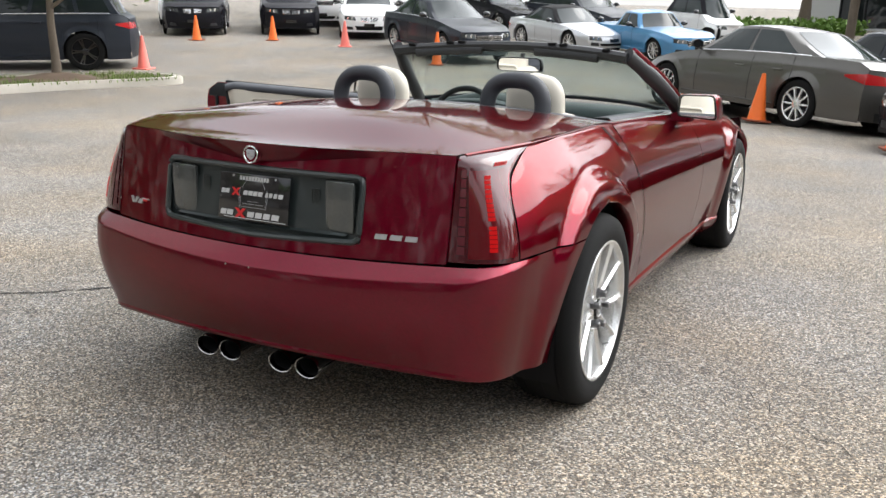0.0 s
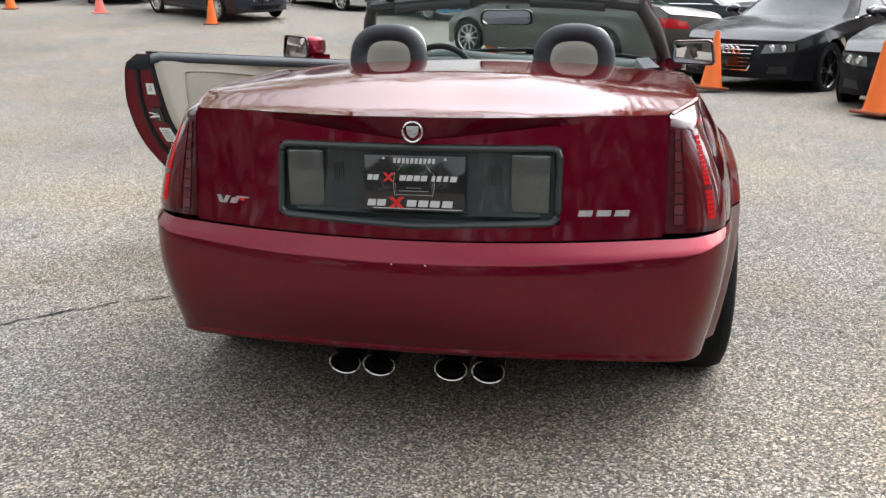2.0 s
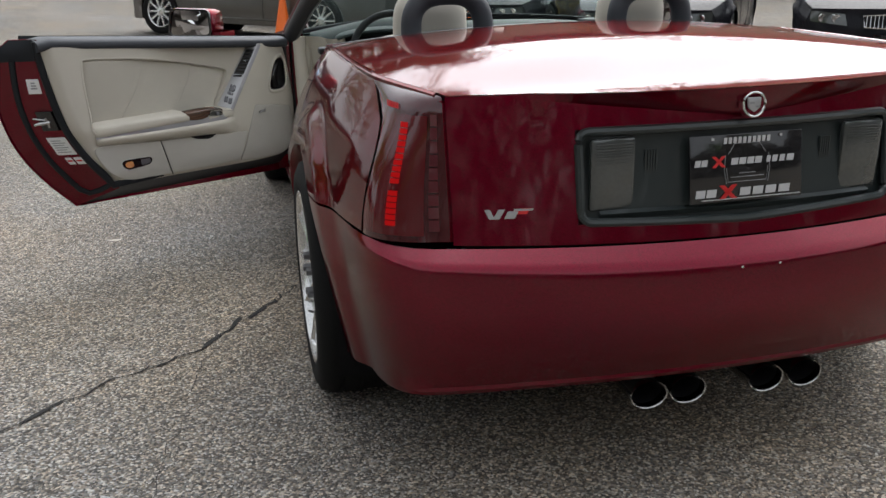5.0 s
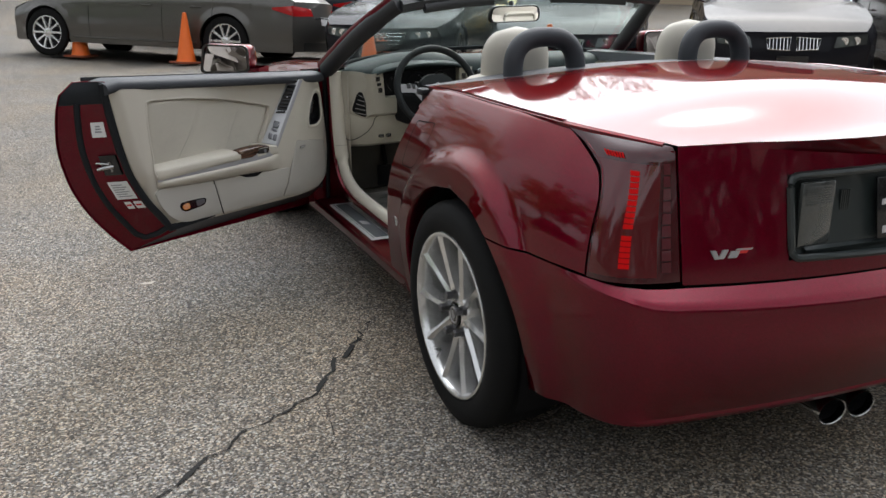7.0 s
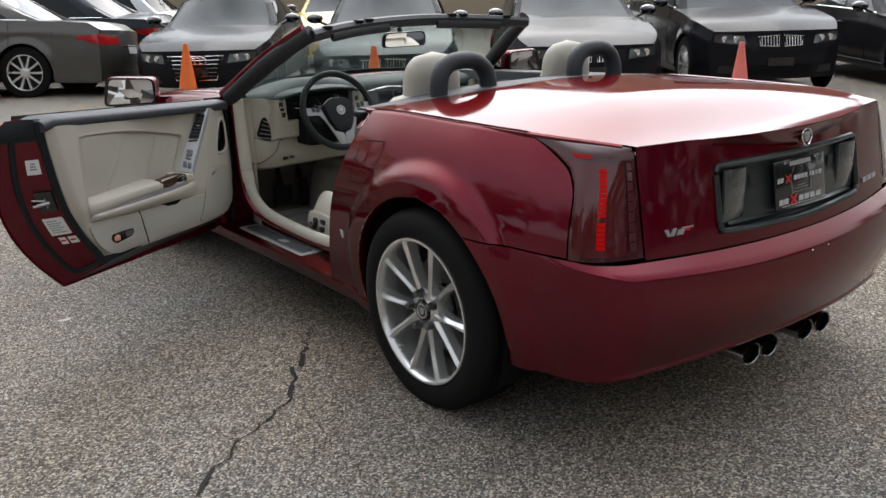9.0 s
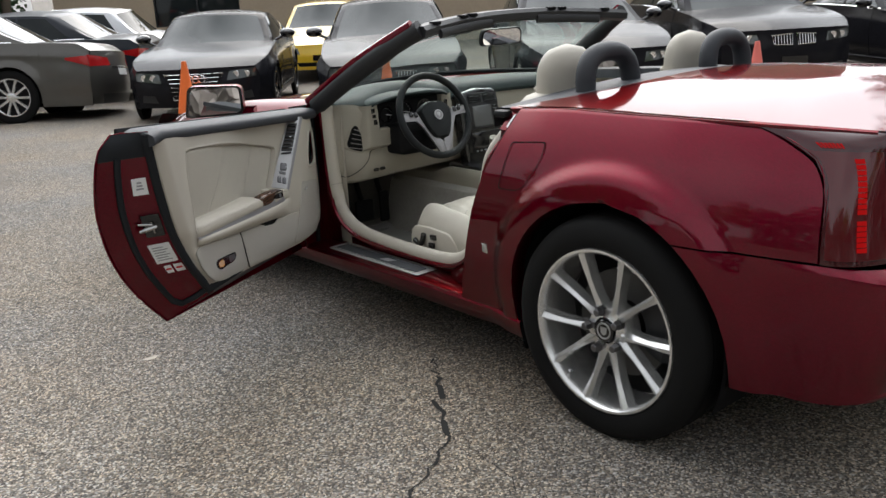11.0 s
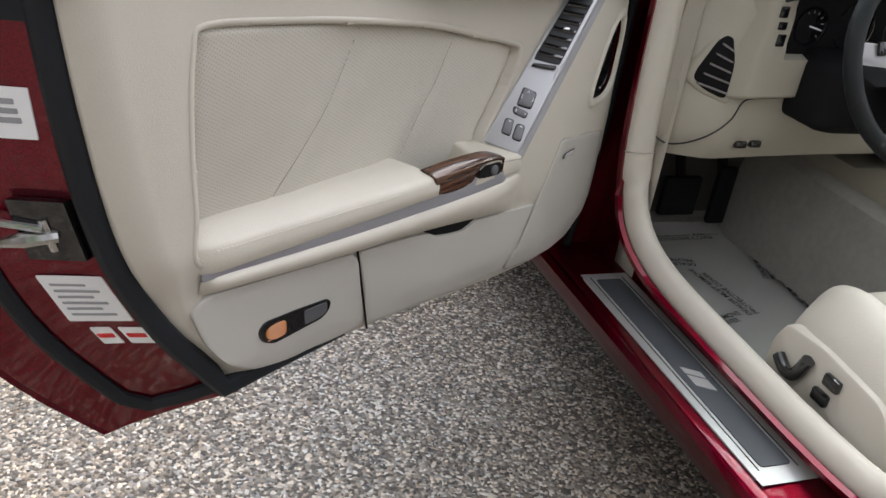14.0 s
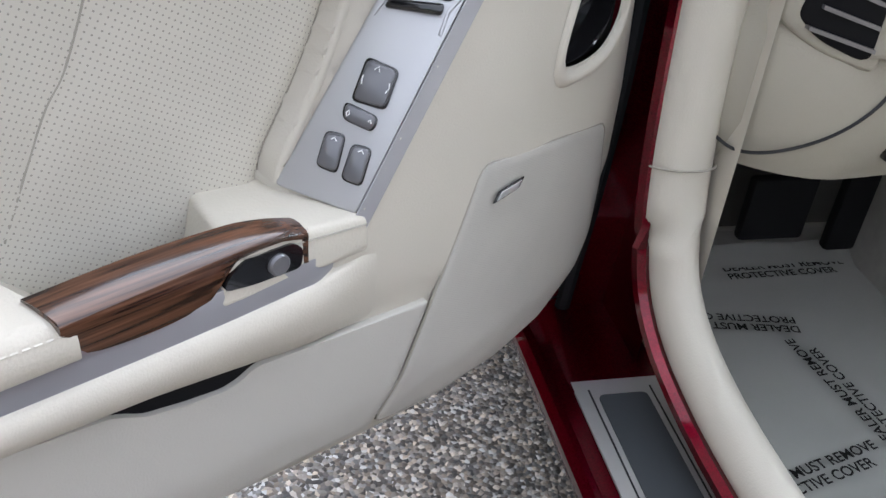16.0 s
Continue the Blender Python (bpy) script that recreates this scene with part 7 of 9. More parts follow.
bm = bmesh.new()
rows = []
for u in lin(-1, 1, 21):
    p = header(u)
    rows.append([tuple(p + Vector((0, dy, dz))) for dy, dz in ((0.055, -0.01), (0.03, 0.012), (-0.02, 0.01), (-0.035, -0.005), (-0.03, -0.03), (0.0, -0.04), (0.04, -0.032))])
vs = grid(bm, rows, closed=True)
cap(bm, vs[0])
cap(bm, vs[-1])
wf = part("windscreen_frame", bm, BLACK, car, "black windscreen frame")
for s in (-1, 1):
    bm = bmesh.new()
    path = curve_pts([tuple(header(s)), tuple(header(s).lerp(Vector((s * 0.765, 1.655, 0.885)), 0.5) + Vector((s * 0.01, 0, 0.012))), (s * 0.765, 1.655, 0.885)], 6)
    tube(bm, path, [0.036] * 4 + [0.042] * (len(path) - 4), 10, flat=0.75)
    part("pillar", bm, BLACK, wf)
    bm = bmesh.new()
    tube(bm, [(x + s * 0.016, y + 0.032, z + 0.016) for x, y, z in path], 0.021, 8, flat=0.8)
    part("pillar_outer", bm, RED, wf, "dark red outer pillar")
bm = bmesh.new()
rows = []
for v in lin(0, 1, 11):
    rows.append([tuple((header(u) + Vector((0, 0.03, -0.01))).lerp(cowl(u), v) + Vector((0, 0, 0.03 * math.sin(math.pi * v)))) for u in lin(-1, 1, 25)])
grid(bm, rows)
gl = part("windscreen_glass", bm, GLASS, wf, "green-tinted windscreen", solid=0.005)
gl.visible_shadow = False
bm = bmesh.new()
tube(bm, [tuple(cowl(u) + Vector((0, -0.01, 0.0))) for u in lin(-1, 1, 21)], 0.012, 6)
part("cowl_seal", bm, RUBBER, wf)
for x0, x1 in ((-0.5, -0.16), (0.12, 0.46)):
    bm = bmesh.new()
    tube(bm, [tuple(header(x / 0.605) + Vector((0, -0.03, -0.035))) for x in lin(x0, x1, 8)], 0.019, 10, flat=0.6)
    part("sun_visor", bm, BLACK, wf)
for x in (-0.33, -0.27, 0.21, 0.27, -0.52, 0.5):
    bm = bmesh.new()
    box(bm, tuple(header(x / 0.605) + Vector((0, -0.02, 0.008))), (0.04, 0.03, 0.014), 0.004)
    part("roof_latch_pad", bm, DARK, wf)
bm = bmesh.new()
MM = Matrix.Translation((0.0, 1.30, 1.118)) @ Matrix.Rotation(radians(5), 4, "X")
rows = [[tuple(MM @ Vector((x * k, y, z * k))) for x, z in rounded([(-0.125, -0.034), (0.125, -0.034), (0.118, 0.036), (-0.118, 0.036)], 0.028, 4)] for y, k in ((0.0, 1.0), (0.012, 1.04), (0.03, 0.9), (0.04, 0.4))]
vs = grid(bm, rows, closed=True)
cap(bm, vs[-1])
tube(bm, [(0, 1.33, 1.13), (0, 1.345, 1.17)], 0.012, 8)
rm = part("rear_view_mirror", bm, BLACK, car, "rear-view mirror on the windscreen")
bm = bmesh.new()
bm.faces.new([bm.verts.new(tuple(MM @ Vector((x * 0.93, -0.001, z * 0.88)))) for x, z in rounded([(-0.125, -0.034), (0.125, -0.034), (0.118, 0.036), (-0.118, 0.036)], 0.028, 4)])
part("mirror_glass", bm, MIRROR, rm, smooth=False)


# ---------------------------------------------------------------- parked cars
WHEEL_CACHE = {}


def wheel_meshes(style):
    if style in WHEEL_CACHE:
        return WHEEL_CACHE[style]
    mats = {"silver": SILVER, "black": GLOSS}
    bm = bmesh.new()
    lathe(bm, (0, 0, 0), (1, 0, 0), [(-0.20, 0.66), (-0.21, 0.9), (-0.18, 1.0), (-0.05, 1.0), (-0.01, 0.95), (0.0, 0.85), (-0.01, 0.72), (-0.03, 0.70)], 40)
    finish(bm)
    tyre = bpy.data.meshes.new("tyre")
    bm.to_mesh(tyre)
    bm.free()
    tyre.materials.append(TYRE)
    bm = bmesh.new()
    lathe(bm, (0, 0, 0), (1, 0, 0), [(-0.18, 0.66), (-0.04, 0.655), (-0.01, 0.68), (-0.01, 0.71), (-0.03, 0.715)], 40)
    lathe(bm, (0, 0, 0), (1, 0, 0), [(-0.10, 0.2), (-0.05, 0.19), (-0.03, 0.15), (-0.03, 0.0)], 20)
    finish(bm)
    rim = bpy.data.meshes.new("rim")
    bm.to_mesh(rim)
    bm.free()
    rim.materials.append(mats[style])
    bm = bmesh.new()
    lathe(bm, (0, 0, 0), (1, 0, 0), [(-0.12, 0.67), (-0.12, 0.01)], 24)
    finish(bm)
    back = bpy.data.meshes.new("wheel_back")
    bm.to_mesh(back)
    bm.free()
    back.materials.append(DARK)
    bm = bmesh.new()
    rows = []
    for r in (0.14, 0.4, 0.68):
        w = 0.042
        rows.append([(x - 0.04 + 0.02 * r, r, q * w) for q, x in ((-1.3, -0.08), (-1, 0), (1, 0), (1.3, -0.08))])
    grid(bm, rows)
    finish(bm)
    spoke = bpy.data.meshes.new("spoke")
    bm.to_mesh(spoke)
    bm.free()
    spoke.materials.append(mats[style])
    turns = [2 * math.pi * k / 10 for k in range(10)] if style == "silver" else [2 * math.pi * k / 5 + q for k in range(5) for q in (-0.11, 0.11)]
    WHEEL_CACHE[style] = (tyre, rim, back, spoke, turns)
    return WHEEL_CACHE[style]


def parked(name, label, m, paint, wb=2.8, fo=0.85, ro=1.05, hw=0.91, H=1.45, belt=0.92, hood=0.93, nose=0.70, deck=0.98, cowl=0.75, rf=0.05, rr=-1.0, tail=-1.7, wr=0.33, style="silver", front="twin", kind="sedan", glass=None, roof=None, group=""):
    """A parked car: body shell with wheel openings, glasshouse, lamps, grille, mirrors and wheels. y is ahead, origin between the axles."""
    glass = glass or TINT
    roof = roof or paint
    top = thing(name, label, "car", m, group)
    bowf, bowr = 0.22, 0.14
    yb, yf = -wb / 2 - ro + bowr, wb / 2 + fo - bowf
    R = wr + 0.045

    def tp(y):
        return spl(y, [yb, yb + 0.12, tail + 0.1, cowl - 0.15, yf - 0.35, yf], [deck - 0.10, deck - 0.015, deck, hood, nose + 0.07, nose - 0.03])

    def X(y, z):
        e = max(0, (abs(y - (yf + yb) / 2) / ((yf - yb) / 2) - 0.72) / 0.28)
        w = hw * (1 - 0.15 * e ** 2.2)
        t = tp(y)
        mid = 0.55
        if z > mid:
            w -= 0.05 * ((z - mid) / max(0.08, t - mid)) ** 2.2
        else:
            w -= 0.05 * ((mid - z) / 0.4) ** 1.7
        w += 0.014 * max(0.0, 1 - abs(z - (t - 0.15)) / 0.07) - 0.012 * max(0.0, 1 - abs(z - 0.36) / 0.09)
        for yc in (-wb / 2, wb / 2):
            r = math.hypot(y - yc, z - wr)
            w += 0.022 * min(1, max(0, (R + 0.10 - r) / 0.1))
        return w

    def bow(y, x):
        w = X(y, 0.6)
        k = 1 - min(1, abs(x) / w) ** 2
        return y + bowf * k * sstep(yf - 0.9, yf, y) ** 1.5 - bowr * k * sstep(yb + 0.7, yb, y) ** 1.5
    cols = sorted(set(lin(yb, yf, 34) + [yc + d for yc in (-wb / 2, wb / 2) for d in [q * R for q in (-1, -0.97, -0.9, -0.75, -0.5, -0.25, 0, 0.25, 0.5, 0.75, 0.9, 0.97, 1)] + [-R - 0.004, R + 0.004]]))

    def low_z(y):
        for yc in (-wb / 2, wb / 2):
            d = abs(y - yc)
            if d <= R:
                return max(0.24, wr + math.sqrt(max(0, R * R - d * d)))
        return 0.22
    bm = bmesh.new()
    for s in (-1, 1):
        grid(bm, [[(s * X(y, z), y, z) for z in [lerp(low_z(y), tp(y), v) for v in lin(0, 1, 17)]] for y in cols])
    us = lin(-1, 1, 15)

    def crown(y, u):
        return tp(y) + 0.045 * (1 - u * u) * sstep(yb - 0.2, yb + 0.4, y) * sstep(yf + 0.2, yf - 0.5, y)
    grid(bm, [[(u * X(y, tp(y)), bow(y, u * X(y, tp(y))), crown(y, u)) for u in us] for y in cols])
    for ye, sg in ((yf, 1), (yb, -1)):
        rows = []
        for v in lin(0, 1, 9):
            z = lerp(0.24, tp(ye), v)
            bulge = 0.05 * math.sin(math.pi * min(1, v * 1.1)) if sg > 0 else 0.07 * math.sin(math.pi * (1 - v) ** 1.3)
            rows.append([(u * X(ye, z), bow(ye, u * X(ye, z)) + sg * bulge * (1 - u ** 4), z if v < 1 else crown(ye, u)) for u in us])
        grid(bm, rows)
    part("body", bm, paint, top, angle=42)
    for s in (-1, 1):
        for yc in (-wb / 2, wb / 2):
            bm = bmesh.new()
            grid(bm, [[(s * (X(yc + R * math.cos(a), wr + R * math.sin(a)) - dx), yc + (R - 0.004) * math.cos(a), wr + (R - 0.004) * math.sin(a)) for dx in (0.0, 0.04)] for a in lin(-0.2, math.pi + 0.2, 19)])
            part("arch_lip", bm, paint, top)

    def front_pt(x, z, out=0.0):
        v = (z - 0.24) / (tp(yf) - 0.24)
        w = X(yf, z)
        return (x, bow(yf, x) + 0.05 * math.sin(math.pi * min(1, max(0, v) * 1.1)) * (1 - (x / w) ** 4) + out, z)

    def rear_pt(x, z, out=0.0):
        v = (z - 0.24) / (tp(yb) - 0.24)
        w = X(yb, z)
        return (x, bow(yb, x) - 0.07 * math.sin(math.pi * max(0, min(1, 1 - v)) ** 1.3) * (1 - (x / w) ** 4) - out, z)

    def patch(nm, mat, pt, quad, out, lab="", n=7):
        bm = bmesh.new()
        (x0, z0), (x1, z1), (x2, z2), (x3, z3) = quad
        rows = []
        for v in lin(0, 1, 4):
            rows.append([pt(lerp(lerp(x0, x1, u), lerp(x3, x2, u), v), lerp(lerp(z0, z1, u), lerp(z3, z2, u), v), out) for u in lin(0, 1, n)])
        grid(bm, rows)
        o = rows
        edge = [r[0] for r in o] + o[-1][1:] + [r[-1] for r in reversed(o[:-1])] + list(reversed(o[0][1:-1]))
        sgn = 1 if pt is front_pt else -1
        grid(bm, [edge, [(x, y - sgn * (out + 0.02), z) for x, y, z in edge]], closed=True)
        return part(nm, bm, mat, top, lab)
    zt = tp(yf)
    w = X(yf, zt - 0.08)
    for s in (-1, 1):
        hl = patch("headlamp", CLEARLAMP, front_pt, [(s * w * 0.52, zt - 0.155), (s * w * 0.97, zt - 0.125), (s * w * 0.97, zt - 0.02), (s * w * 0.56, zt - 0.045)], 0.006, "clear headlamp")
        for fx in (0.66, 0.82):
            bm = bmesh.new()
            p = front_pt(s * w * fx, zt - 0.088, 0.008)
            lathe(bm, p, (0, 1, 0), [(0, 0.042), (0.004, 0.040), (0.004, 0.030), (0.001, 0.028), (0.001, 0.0)], 16)
            part("headlamp_ring", bm, CHROME, hl)
        patch("fog_lamp", BLACK, front_pt, [(s * w * 0.62, 0.30), (s * w * 0.9, 0.31), (s * w * 0.88, 0.40), (s * w * 0.66, 0.39)], 0.004)
        tl = 0.30 if kind != "suv" else 0.26
        zz = tp(yb)
        patch("tail_lamp", make("tail_red", (0.45, 0.01, 0.012), 0.15, coat=1.0, vary=0.2, scale=30) if "tail_red" not in bpy.data.materials else bpy.data.materials["tail_red"], rear_pt, [(s * hw * 0.40, zz - 0.185), (s * hw * 0.845, zz - 0.20), (s * hw * 0.845, zz - 0.055), (s * hw * 0.44, zz - 0.085)], 0.006, "red tail lamp")
        bm = bmesh.new()
        grid(bm, [[(s * (X(y, lerp(z, zz - 0.10, k * 0.8)) + 0.005), y, lerp(z, zz - 0.10, k * 0.8)) for k in lin(0, 1, 5) for y in [lerp(yb + 0.005, yb + 0.27, k)]] for z in (zz - 0.195, zz - 0.13, zz - 0.06)])
        part("tail_lamp", bm, bpy.data.materials["tail_red"], top)
    if front == "twin":
        for s in (-1, 1):
            g = patch("grille", DARK, front_pt, [(s * 0.035, zt - 0.175), (s * 0.25, zt - 0.165), (s * 0.27, zt - 0.06), (s * 0.03, zt - 0.045)], 0.010, "twin grille with a bright rim")
            bm = bmesh.new()
            tube(bm, [front_pt(x, z, 0.012) for x, z in ((s * 0.035, zt - 0.175), (s * 0.25, zt - 0.165), (s * 0.27, zt - 0.06), (s * 0.03, zt - 0.045))], 0.009, 6, closed=True)
            for k in range(6):
                x = s * (0.06 + 0.035 * k)
                tube(bm, [front_pt(x, zt - 0.17, 0.012), front_pt(x, zt - 0.055, 0.012)], 0.004, 5)
            part("grille_rim", bm, CHROME, g)
        patch("lower_intake", DARK, front_pt, [(-w * 0.5, 0.30), (w * 0.5, 0.30), (w * 0.56, 0.42), (-w * 0.56, 0.42)], 0.004)
    elif front == "shield":
        q = [(-0.26, 0.34), (0.26, 0.34), (0.36, zt - 0.06), (-0.36, zt - 0.06)]
        g = patch("grille", DARK, front_pt, q, 0.008, "tall dark grille with a bright frame")
        bm = bmesh.new()
        tube(bm, [front_pt(x, z, 0.012) for x, z in q], 0.012, 6, closed=True)
        for k in range(6):
            z = 0.39 + 0.05 * k
            tube(bm, [front_pt(x, z, 0.010) for x in lin(-0.26 - 0.012 * k, 0.26 + 0.012 * k, 5)], 0.004, 5)
        part("grille_rim", bm, CHROME, g)
        bm = bmesh.new()
        for k in range(4):
            c = front_pt(-0.105 + 0.07 * k, zt - 0.12, 0.02)
            tube(bm, [(c[0] + 0.042 * math.cos(a), c[1], c[2] + 0.042 * math.sin(a)) for a in [2 * math.pi * j / 18 for j in range(18)]], 0.006, 6, closed=True)
        part("front_badge", bm, CHROME, g, "chrome badge of linked rings")
    elif front == "bars":
        q = [(-0.36, zt - 0.20), (0.36, zt - 0.20), (0.42, zt - 0.06), (-0.42, zt - 0.06)]
        g = patch("grille", DARK, front_pt, q, 0.006, "grille with bright bars")
        bm = bmesh.new()
        tube(bm, [front_pt(x, z, 0.010) for x, z in q], 0.010, 6, closed=True)
        for k in range(3):
            z = zt - 0.17 + 0.04 * k
            tube(bm, [front_pt(x, z, 0.012) for x in lin(-0.38, 0.38, 7)], 0.009, 6)
        c = front_pt(0, zt - 0.13, 0.02)
        tube(bm, [(c[0] + 0.06 * math.cos(a), c[1], c[2] + 0.06 * math.sin(a)) for a in [2 * math.pi * j / 18 for j in range(18)]], 0.009, 6, closed=True)
        part("grille_bar", bm, CHROME, g)
        patch("lower_intake", DARK, front_pt, [(-w * 0.5, 0.30), (w * 0.5, 0.30), (w * 0.56, 0.40), (-w * 0.56, 0.40)], 0.004)
    else:
        patch("lower_intake", DARK, front_pt, [(-w * 0.55, 0.30), (w * 0.55, 0.30), (w * 0.6, 0.37), (-w * 0.6, 0.37)], 0.004)
    patch("front_plate", GLOSS, front_pt, [(-0.16, 0.40), (0.16, 0.40), (0.16, 0.50), (-0.16, 0.50)], 0.016 if front != "shield" else 0.014)
    patch("rear_diffuser", BLACK, rear_pt, [(-w * 0.7, 0.25), (w * 0.7, 0.25), (w * 0.75, 0.37), (-w * 0.75, 0.37)], 0.006, "black lower bumper insert")
    patch("boot_strip", CHROME, rear_pt, [(-0.36, tp(yb) - 0.215), (0.36, tp(yb) - 0.215), (0.36, tp(yb) - 0.2), (-0.36, tp(yb) - 0.2)], 0.012)
    patch("rear_plate", WHITE, rear_pt, [(-0.16, 0.62), (0.16, 0.62), (0.16, 0.74), (-0.16, 0.74)], 0.008)
    # glasshouse
    bx, tx = hw - 0.075, hw - (0.25 if kind != "suv" else 0.19)

    def wall(s, u, v):
        """Side of the glasshouse: u from tail to cowl, v from belt to roof."""
        y0, y1 = lerp(tail, rr, v ** 0.85), lerp(cowl, rf, v ** 0.85)
        y = lerp(y0, y1, u)
        z = lerp(tp(lerp(tail, cowl, u)) - 0.012, H - 0.055 - 0.02 * abs(2 * u - 1) ** 2, v)
        return Vector((s * (lerp(bx, tx, v ** 1.25) - 0.05 * abs(2 * u - 1) ** 3), y, z))
    bm = bmesh.new()
    for s in (-1, 1):
        grid(bm, [[tuple(wall(s, u, v)) for u in lin(0, 1, 15)] for v in lin(0, 1, 7)])
    for u in (0, 1):
        rows = []
        for v in lin(0, 1, 7):
            a, b = wall(-1, u, v), wall(1, u, v)
            rows.append([tuple(a.lerp(b, t) + Vector((0, (1 if u else -1) * 0.16 * (1 - (2 * t - 1) ** 2), 0.045 * v * (1 - (2 * t - 1) ** 2)))) for t in lin(0, 1, 11)])
        grid(bm, rows)
    rows = []
    for u in lin(0, 1, 15):
        a, b = wall(-1, u, 1), wall(1, u, 1)
        k = (u - 0.5) * 2
        rows.append([tuple(a.lerp(b, t) + Vector((0, (0.16 * abs(k) ** 3 * (1 if k > 0 else -1)) * (1 - (2 * t - 1) ** 2), 0.05 * (1 - (2 * t - 1) ** 2) * (1 - 0.1 * k * k) + 0.02 * (1 - k * k) * (1 - (2 * t - 1) ** 4)))) for t in lin(0, 1, 11)])
    grid(bm, rows)
    part("cabin_shell", bm, roof, top, angle=40)
    for u, nm in ((0, "rear_window"), (1, "windscreen")):
        sg = 1 if u else -1
        bm = bmesh.new()
        rows = []
        for v in lin(0.05, 0.93, 7):
            a, b = wall(-1, u, v), wall(1, u, v)
            rows.append([tuple(a.lerp(b, t) + Vector((0, sg * (0.16 * (1 - (2 * t - 1) ** 2) + 0.006), 0.045 * v * (1 - (2 * t - 1) ** 2) + 0.004))) for t in lin(0.05, 0.95, 11)])
        grid(bm, rows)
        part(nm, bm, glass, top)
    panes = ((0.14, 0.50), (0.53, 0.92)) if kind != "suv" else ((0.05, 0.26), (0.29, 0.58), (0.61, 0.93))
    for s in (-1, 1):
        for u0, u1 in panes:
            bm = bmesh.new()
            rows = []
            for v in lin(0.08, 0.90, 6):
                rows.append([tuple(wall(s, lerp(u0, u1, t), v) + Vector((s * 0.006, 0, 0.002))) for t in lin(0, 1, 7)])
            grid(bm, rows)
            part("side_window", bm, glass, top)
        bm = bmesh.new()
        tube(bm, [tuple(wall(s, u, 0.055) + Vector((s * 0.008, 0, 0))) for u in lin(0.06, 0.94, 9)], 0.008, 5)
        part("belt_strip", bm, CHROME, top)
        for yy in (cowl - 0.25, (cowl + tail) / 2 - 0.1, tail + 0.45):
            bm = bmesh.new()
            tube(bm, [(s * (X(yy, z) + 0.0005), yy, z) for z in lin(0.3, tp(yy) - 0.02, 8)], 0.004, 4)
            part("door_seam", bm, DARK, top)
        for yy in ((cowl + tail) / 2 + 0.05, tail + 0.62):
            bm = bmesh.new()
            tube(bm, [(s * (X(yy, belt - 0.12) + 0.018), yy, belt - 0.13), (s * (X(yy + 0.17, belt - 0.12) + 0.018), yy + 0.17, belt - 0.13)], 0.012, 6)
            part("door_handle", bm, paint, top)
        bm = bmesh.new()
        tube(bm, [(s * (X(yy, 0.3) + 0.004), yy, 0.30) for yy in lin(-wb / 2 + R + 0.05, wb / 2 - R - 0.05, 8)], 0.014, 6)
        part("side_skirt", bm, paint, top)
        bm = bmesh.new()
        c = Vector((s * (hw + 0.09), cowl - 0.28, tp(cowl - 0.3) + 0.09))
        rows = [[tuple(c + Vector((s * 0.11 * k * math.cos(a), y, 0.07 * k * math.sin(a)))) for a in lin(0, 2 * math.pi, 15)[:-1]] for y, k in ((-0.03, 0.95), (0.0, 1.0), (0.06, 0.8), (0.10, 0.3))]
        vs = grid(bm, rows, closed=True)
        cap(bm, vs[-1])
        cap(bm, list(reversed(vs[0])))
        tube(bm, [tuple(c - Vector((s * 0.06, -0.02, 0.04))), (s * (hw - 0.08), cowl - 0.24, tp(cowl - 0.3))], 0.02, 6)
        part("door_mirror", bm, GLOSS if paint is not GLOSS else paint, top)
    # wheels
    meshes = wheel_meshes(style)
    for s in (-1, 1):
        for yc in (-wb / 2, wb / 2):
            mm = Matrix.Translation((s * (hw - 0.005), yc, wr)) @ Matrix.Diagonal((s * wr * 1.05, wr, wr, 1))
            r = new("wheel", meshes[1])
            r.parent, r.matrix_basis = top, mm
            for nm, me in (("tyre", meshes[0]), ("wheel_back", meshes[2])):
                o = new(nm, me)
                o.parent = r
            for a in meshes[4]:
                o = new("spoke", meshes[3])
                o.parent, o.matrix_basis = r, Matrix.Rotation(a, 4, "X")
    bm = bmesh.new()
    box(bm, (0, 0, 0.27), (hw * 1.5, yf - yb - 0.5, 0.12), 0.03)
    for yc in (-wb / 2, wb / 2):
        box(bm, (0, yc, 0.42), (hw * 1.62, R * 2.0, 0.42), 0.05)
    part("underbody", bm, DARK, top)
    return top


P_BLACK = paint_flake("black_car_paint", (0.008, 0.008, 0.010), (0.018, 0.018, 0.022), 0.25, 0.0, 0.17, None, 0.05)
P_GREY = paint_flake("grey_car_paint", (0.08, 0.076, 0.07), (0.14, 0.133, 0.122), 0.35, 0.6, 0.6)
P_SILVER = paint_flake("silver_car_paint", (0.55, 0.56, 0.58), (0.7, 0.71, 0.73), 0.35, 0.5)
P_WHITE = make("white_car_paint", (0.8, 0.8, 0.79), 0.35, coat=1.0, vary=0.03, scale=5)
P_BLUE = paint_flake("blue_car_paint", (0.06, 0.22, 0.42), (0.09, 0.28, 0.5), 0.35, 0.2)
P_YELLOW = make("yellow_car_paint", (0.78, 0.52, 0.02), 0.35, coat=1.0, vary=0.03, scale=5)
P_NAVY = paint_flake("navy_car_paint", (0.012, 0.015, 0.022), (0.025, 0.03, 0.04), 0.35, 0.0, 0.3, None, 0.2)
SOFT = make("black_soft_top", (0.015, 0.015, 0.016), 0.85, vary=0.2, scale=60, bump=0.4, bump_scale=500)
G_CLEAR = make("pale_car_glass", (0.022, 0.03, 0.03), 0.03, vary=0.6, scale=3, spec=0.5)

